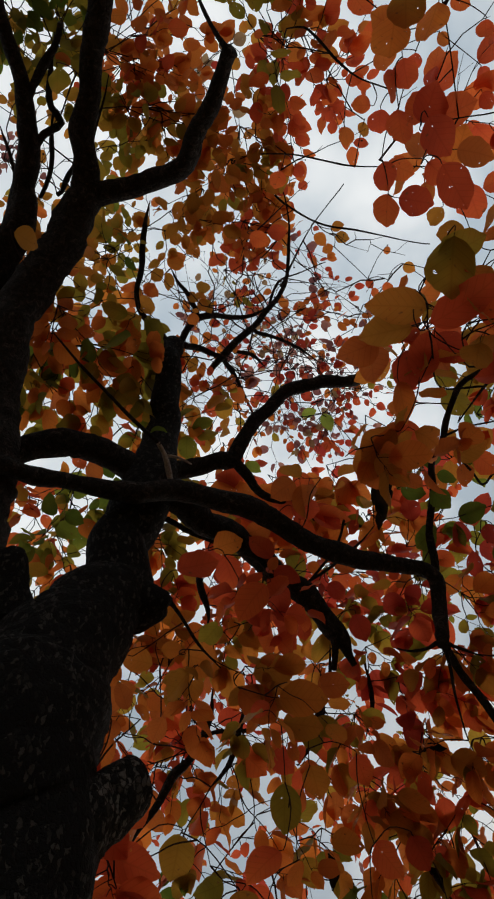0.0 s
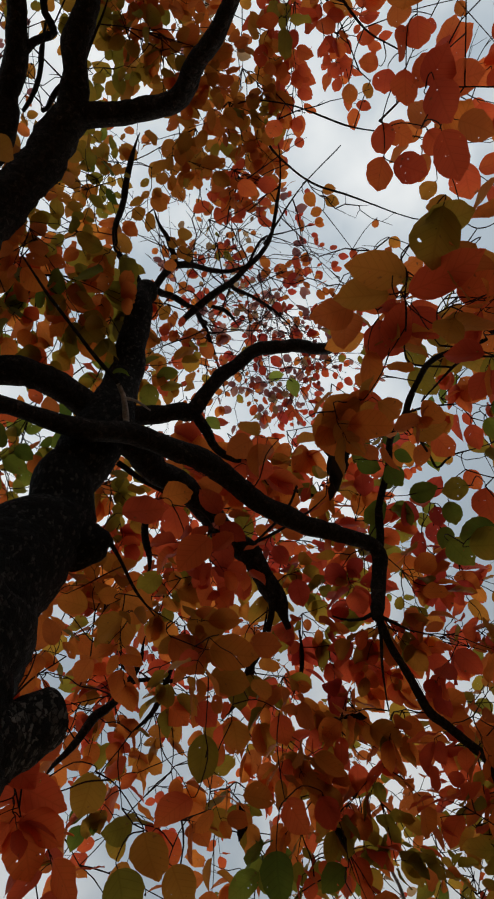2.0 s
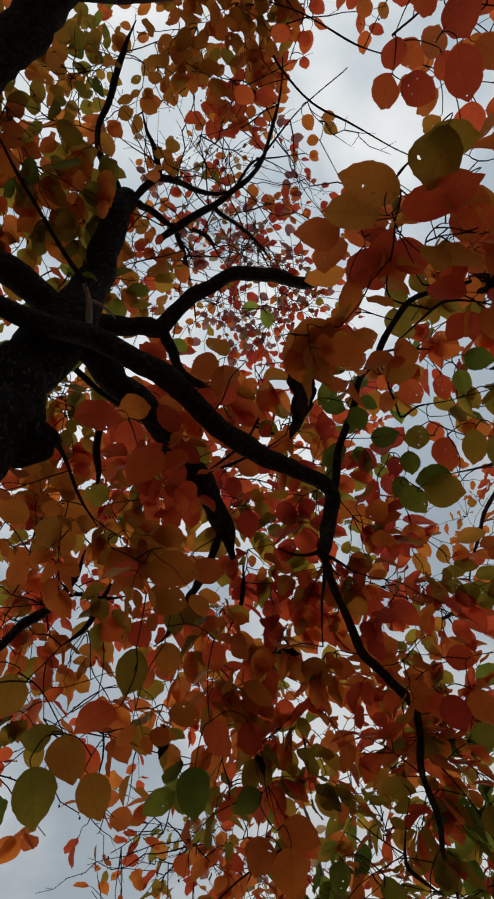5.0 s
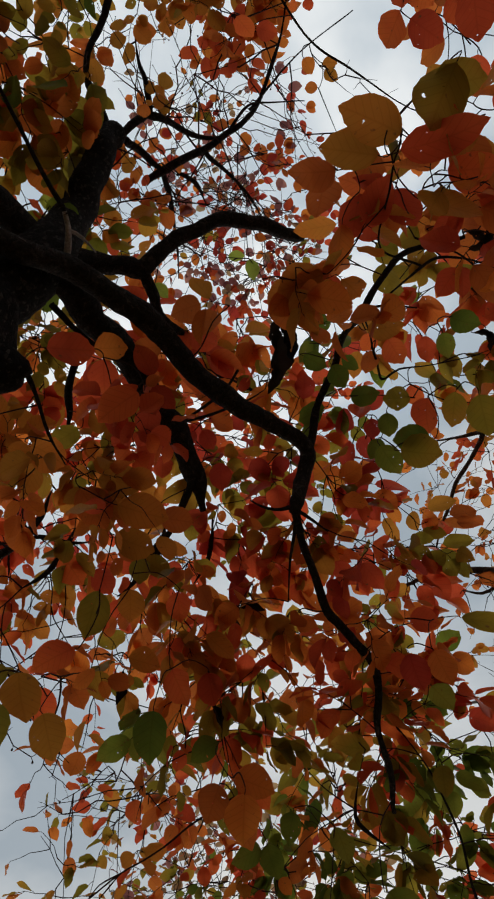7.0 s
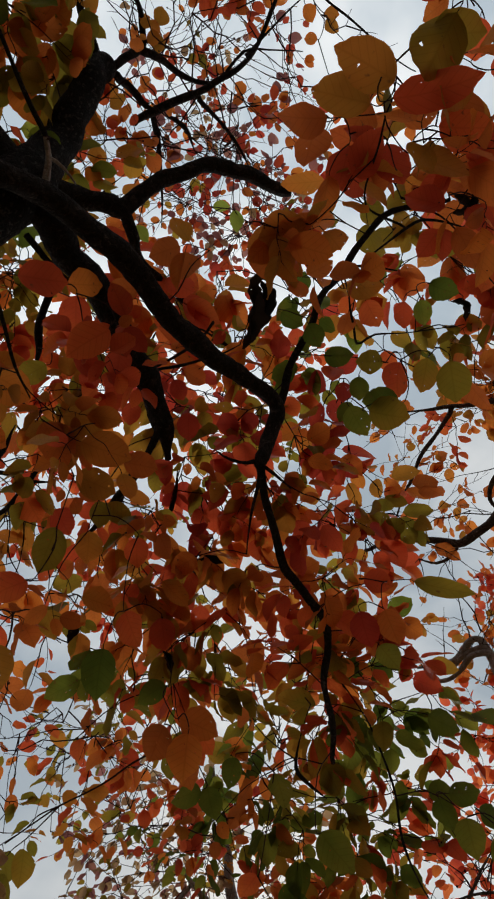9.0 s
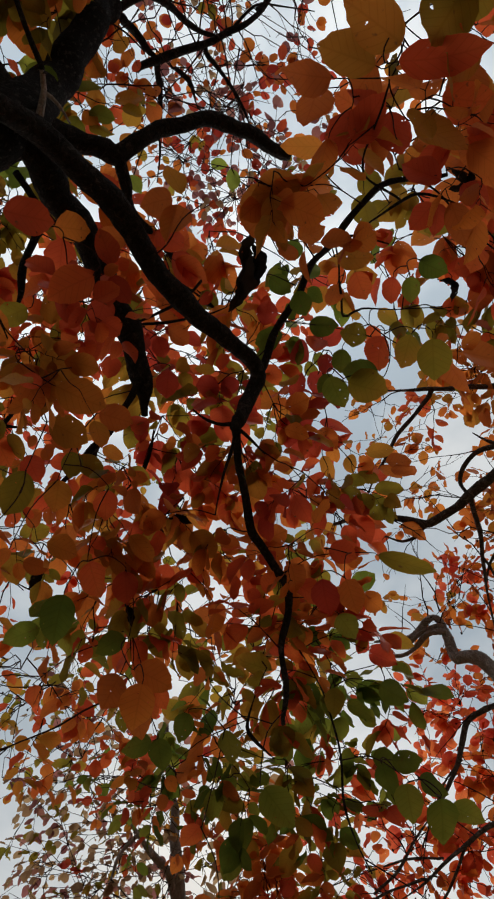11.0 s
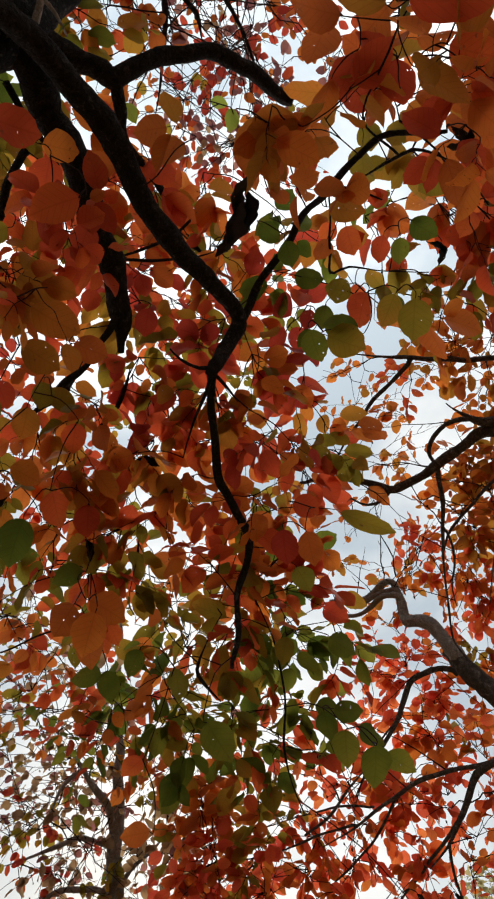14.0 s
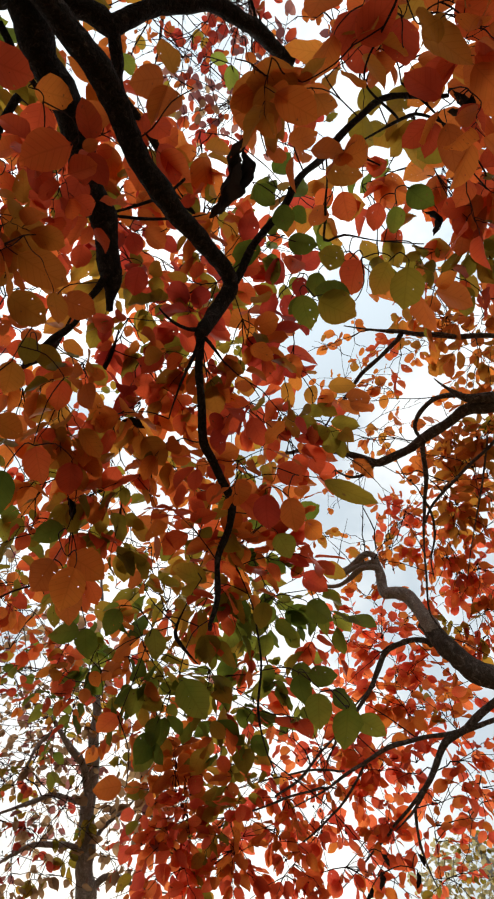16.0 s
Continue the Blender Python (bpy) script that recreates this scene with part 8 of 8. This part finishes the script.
limb(slim, "branch", [(1.280, 2.736, 2.108, 0.0095), (1.334, 2.707, 2.179, 0.0076), (1.398, 2.652, 2.247, 0.0043), (1.459, 2.586, 2.336, 0.0016)], GREY_BARK, sides=8)
limb(slim, "branch", [(1.295, 2.778, 1.977, 0.0114), (1.360, 2.736, 2.023, 0.0114), (1.454, 2.693, 1.991, 0.0071), (1.565, 2.637, 1.957, 0.0016)], GREY_BARK, sides=8)
clump(slim, 1.12, 2.70, 2.24, 0.150, 22, 0.034, "WCM", hang=0.5)
clump(slim, 1.06, 2.69, 2.22, 0.125, 23, 0.039, "OWM")
clump(slim, 1.17, 2.64, 2.36, 0.125, 20, 0.039, "OWM", hang=0.5)
clump(slim, 1.07, 2.75, 2.13, 0.150, 27, 0.039, "CWW", hang=0.5)
clump(slim, 0.92, 2.72, 2.29, 0.150, 36, 0.039, "OWM")
clump(slim, 0.95, 2.74, 2.32, 0.125, 26, 0.039, "OWCM", hang=0.5)
clump(slim, 1.11, 2.49, 2.72, 0.125, 21, 0.043, "WWCW", hang=0.5)
clump(slim, 1.09, 2.77, 2.04, 0.150, 24, 0.043, "OGWCW", hang=0.5)
clump(slim, 1.03, 2.80, 2.01, 0.125, 19, 0.047, "WCOW", hang=0.5)
clump(slim, 1.15, 2.59, 2.49, 0.125, 22, 0.043, "OYW", hang=0.5)
clump(slim, 1.01, 2.77, 2.17, 0.125, 22, 0.034, "WCM", hang=0.5)
clump(slim, 0.82, 2.77, 2.23, 0.150, 31, 0.039, "OWCM")
clump(slim, 1.01, 2.70, 2.36, 0.150, 31, 0.034, "OWWCW", hang=0.5)
clump(slim, 1.30, 2.63, 2.19, 0.125, 27, 0.043, "WOW", hang=0.5)
clump(slim, 0.96, 2.65, 2.46, 0.150, 27, 0.039, "OWM")
clump(slim, 0.97, 2.65, 2.51, 0.175, 29, 0.034, "OWM", hang=0.5)
clump(slim, 1.46, 2.50, 2.31, 0.125, 30, 0.047, "WYW", hang=0.5)
clump(slim, 0.89, 2.68, 2.52, 0.150, 22, 0.039, "OWM", hang=0.5)
clump(slim, 1.18, 2.74, 2.02, 0.125, 16, 0.052, "OGW", hang=0.5)
clump(slim, 0.79, 2.68, 2.50, 0.150, 24, 0.039, "OWM")
clump(slim, 1.20, 2.47, 2.68, 0.125, 17, 0.047, "OWCM", hang=0.5)
clump(slim, 1.37, 2.64, 2.05, 0.125, 39, 0.047, "WCCWW", hang=0.5)
clump(slim, 1.43, 2.57, 2.19, 0.100, 22, 0.052, "WWCW", hang=0.5)
clump(slim, 1.04, 2.58, 2.60, 0.150, 26, 0.039, "OWCM", hang=0.5)
clump(slim, 0.94, 2.61, 2.62, 0.125, 17, 0.039, "WCOW", hang=0.5)
clump(slim, 0.89, 2.62, 2.64, 0.125, 16, 0.039, "WWCW", hang=0.5)
clump(slim, 0.85, 2.60, 2.63, 0.150, 18, 0.039, "OWM")
clump(slim, 1.34, 2.56, 2.35, 0.125, 30, 0.047, "WOW", hang=0.5)
clump(slim, 1.40, 2.49, 2.43, 0.125, 16, 0.047, "YOW", hang=0.5)
clump(slim, 1.44, 2.42, 2.54, 0.125, 14, 0.047, "OYW", hang=0.5)
clump(slim, 1.47, 2.33, 2.65, 0.125, 11, 0.047, "OWM", hang=0.5)
clump(slim, 0.77, 2.74, 2.36, 0.150, 34, 0.039, "OWM")
clump(slim, 0.70, 2.66, 2.62, 0.150, 20, 0.039, "OWM")
clump(slim, 0.74, 2.58, 2.74, 0.150, 19, 0.039, "OWM")
clump(slim, 0.79, 2.50, 2.85, 0.150, 17, 0.043, "OWCM")
clump(slim, 1.30, 2.49, 2.54, 0.150, 25, 0.047, "OYW", hang=0.5)
clump(slim, 1.23, 2.82, 2.40, 0.168, 15, 0.044, "OWM")
clump(slim, 1.10, 2.84, 2.49, 0.168, 14, 0.044, "OWM")
clump(slim, 1.06, 2.88, 2.41, 0.168, 15, 0.044, "WCM")
clump(slim, 1.06, 2.80, 2.61, 0.168, 14, 0.044, "WM")
clump(slim, 1.16, 2.76, 2.60, 0.168, 16, 0.044, "WCM")
clump(slim, 0.95, 2.87, 2.55, 0.168, 12, 0.044, "WM")
clump(slim, 0.91, 2.92, 2.46, 0.168, 15, 0.044, "WCM")
clump(slim, 0.90, 2.94, 2.38, 0.168, 16, 0.044, "WM")
clump(slim, 0.79, 2.95, 2.47, 0.168, 14, 0.044, "OWM")
clump(slim, 0.76, 3.00, 2.34, 0.168, 14, 0.044, "WO")
clump(slim, 0.88, 2.83, 2.69, 0.168, 10, 0.044, "OWM")
clump(slim, 0.81, 2.81, 2.77, 0.168, 10, 0.044, "OWM")
clump(slim, 0.92, 2.76, 2.80, 0.168, 11, 0.044, "WM")
clump(slim, 1.02, 2.71, 2.83, 0.168, 14, 0.044, "WM")
clump(slim, 0.96, 2.69, 2.91, 0.168, 13, 0.044, "WM")
clump(slim, 1.08, 2.62, 2.95, 0.168, 15, 0.044, "WO")
clump(slim, 1.05, 2.53, 3.09, 0.168, 14, 0.044, "WO")
clump(slim, 0.71, 2.90, 2.62, 0.168, 11, 0.044, "OWM")
clump(slim, 0.59, 2.87, 2.74, 0.168, 11, 0.044, "OWM")
clump(slim, 0.62, 2.50, 2.94, 0.150, 17, 0.043, "OWCM")
clump(slim, 0.70, 2.71, 3.00, 0.168, 11, 0.044, "OWM")
clump(slim, 0.61, 2.74, 2.98, 0.168, 11, 0.044, "WO")
clump(slim, 0.76, 2.64, 3.09, 0.168, 11, 0.044, "WM")
clump(slim, 0.78, 2.61, 3.12, 0.168, 11, 0.044, "WM")
clump(slim, 0.47, 2.70, 3.10, 0.168, 8, 0.044, "OWM")
clump(slim, 0.93, 3.01, 2.88, 0.181, 6, 0.040, "WCM", hang=0.5)
clump(slim, 1.01, 3.04, 2.76, 0.181, 7, 0.040, "WM", hang=0.5)
clump(slim, 1.06, 3.13, 2.52, 0.181, 8, 0.040, "WM", hang=0.5)
clump(slim, 1.25, 3.06, 2.51, 0.181, 7, 0.040, "OWM", hang=0.5)
clump(slim, 1.29, 3.10, 2.34, 0.181, 7, 0.040, "WCM", hang=0.5)
clump(slim, 1.18, 3.15, 2.33, 0.181, 8, 0.040, "WM", hang=0.5)
clump(slim, 1.10, 3.22, 2.18, 0.181, 9, 0.040, "WA", hang=0.5)
clump(slim, 1.41, 3.11, 2.13, 0.181, 9, 0.040, "WA", hang=0.5)
clump(slim, 1.57, 3.05, 2.06, 0.181, 8, 0.040, "WCM", hang=0.5)
clump(slim, 1.10, 2.87, 3.02, 0.181, 8, 0.040, "WCM", hang=0.5)
clump(slim, 1.27, 2.92, 2.80, 0.181, 9, 0.040, "WM", hang=0.5)
clump(slim, 1.37, 2.89, 2.79, 0.181, 8, 0.040, "WM", hang=0.5)
clump(slim, 1.42, 2.76, 2.96, 0.181, 7, 0.040, "OWM", hang=0.5)
clump(slim, 1.52, 2.93, 2.53, 0.181, 14, 0.040, "WM", hang=0.5)
clump(slim, 1.58, 2.96, 2.36, 0.181, 16, 0.040, "WM", hang=0.5)
bare_twigs(slim, 1.00, 2.68, 2.41, 0.200, 6)
bare_twigs(slim, 1.05, 2.74, 2.20, 0.200, 6)
bare_twigs(slim, 1.33, 2.54, 2.41, 0.175, 5)
clump(slim, 1.251, 2.182, 2.134, 0.130, 20, 0.046, "RAM", hang=0.5)
clump(slim, 1.364, 2.137, 2.050, 0.130, 19, 0.046, "RAO", hang=0.5)
finish(slim, "small thinning brown and olive leaves")

# ---- the pale thicket far behind ----
thicket = Tree("far_tree", "distant pale yellow-green tree seen through the branches", (7.0, 4.9, 0.0))
thicket.least, thicket.grid = 9.0, 1
limb(thicket, "trunk", [(7.0, 4.9, -0.05, 0.14), (7.0, 4.95, 1.0, 0.11), (7.05, 5.0, 2.2, 0.07), (7.0, 5.1, 3.2, 0.03)], GREY_BARK)
for k in range(7):
    a = 0.9 * k + 0.3
    limb(thicket, "branch", [(7.0, 4.95, 1.1 + 0.15 * k, 0.035), (7.0 + 0.5 * math.cos(a), 4.95 + 0.5 * math.sin(a), 1.7 + 0.15 * k, 0.022), (7.0 + 0.9 * math.cos(a), 4.95 + 0.9 * math.sin(a), 2.1 + 0.14 * k, 0.008)], GREY_BARK, sides=8)
for k in range(80):
    v = spread(thicket.rng)
    clump(thicket, 7.05 + 1.1 * v[0], 4.95 + 1.1 * v[1], 2.2 + 0.95 * v[2], 0.28, 55, 0.06, "PPPO", hang=0.5)
finish(thicket, "pale yellow-green leaves")
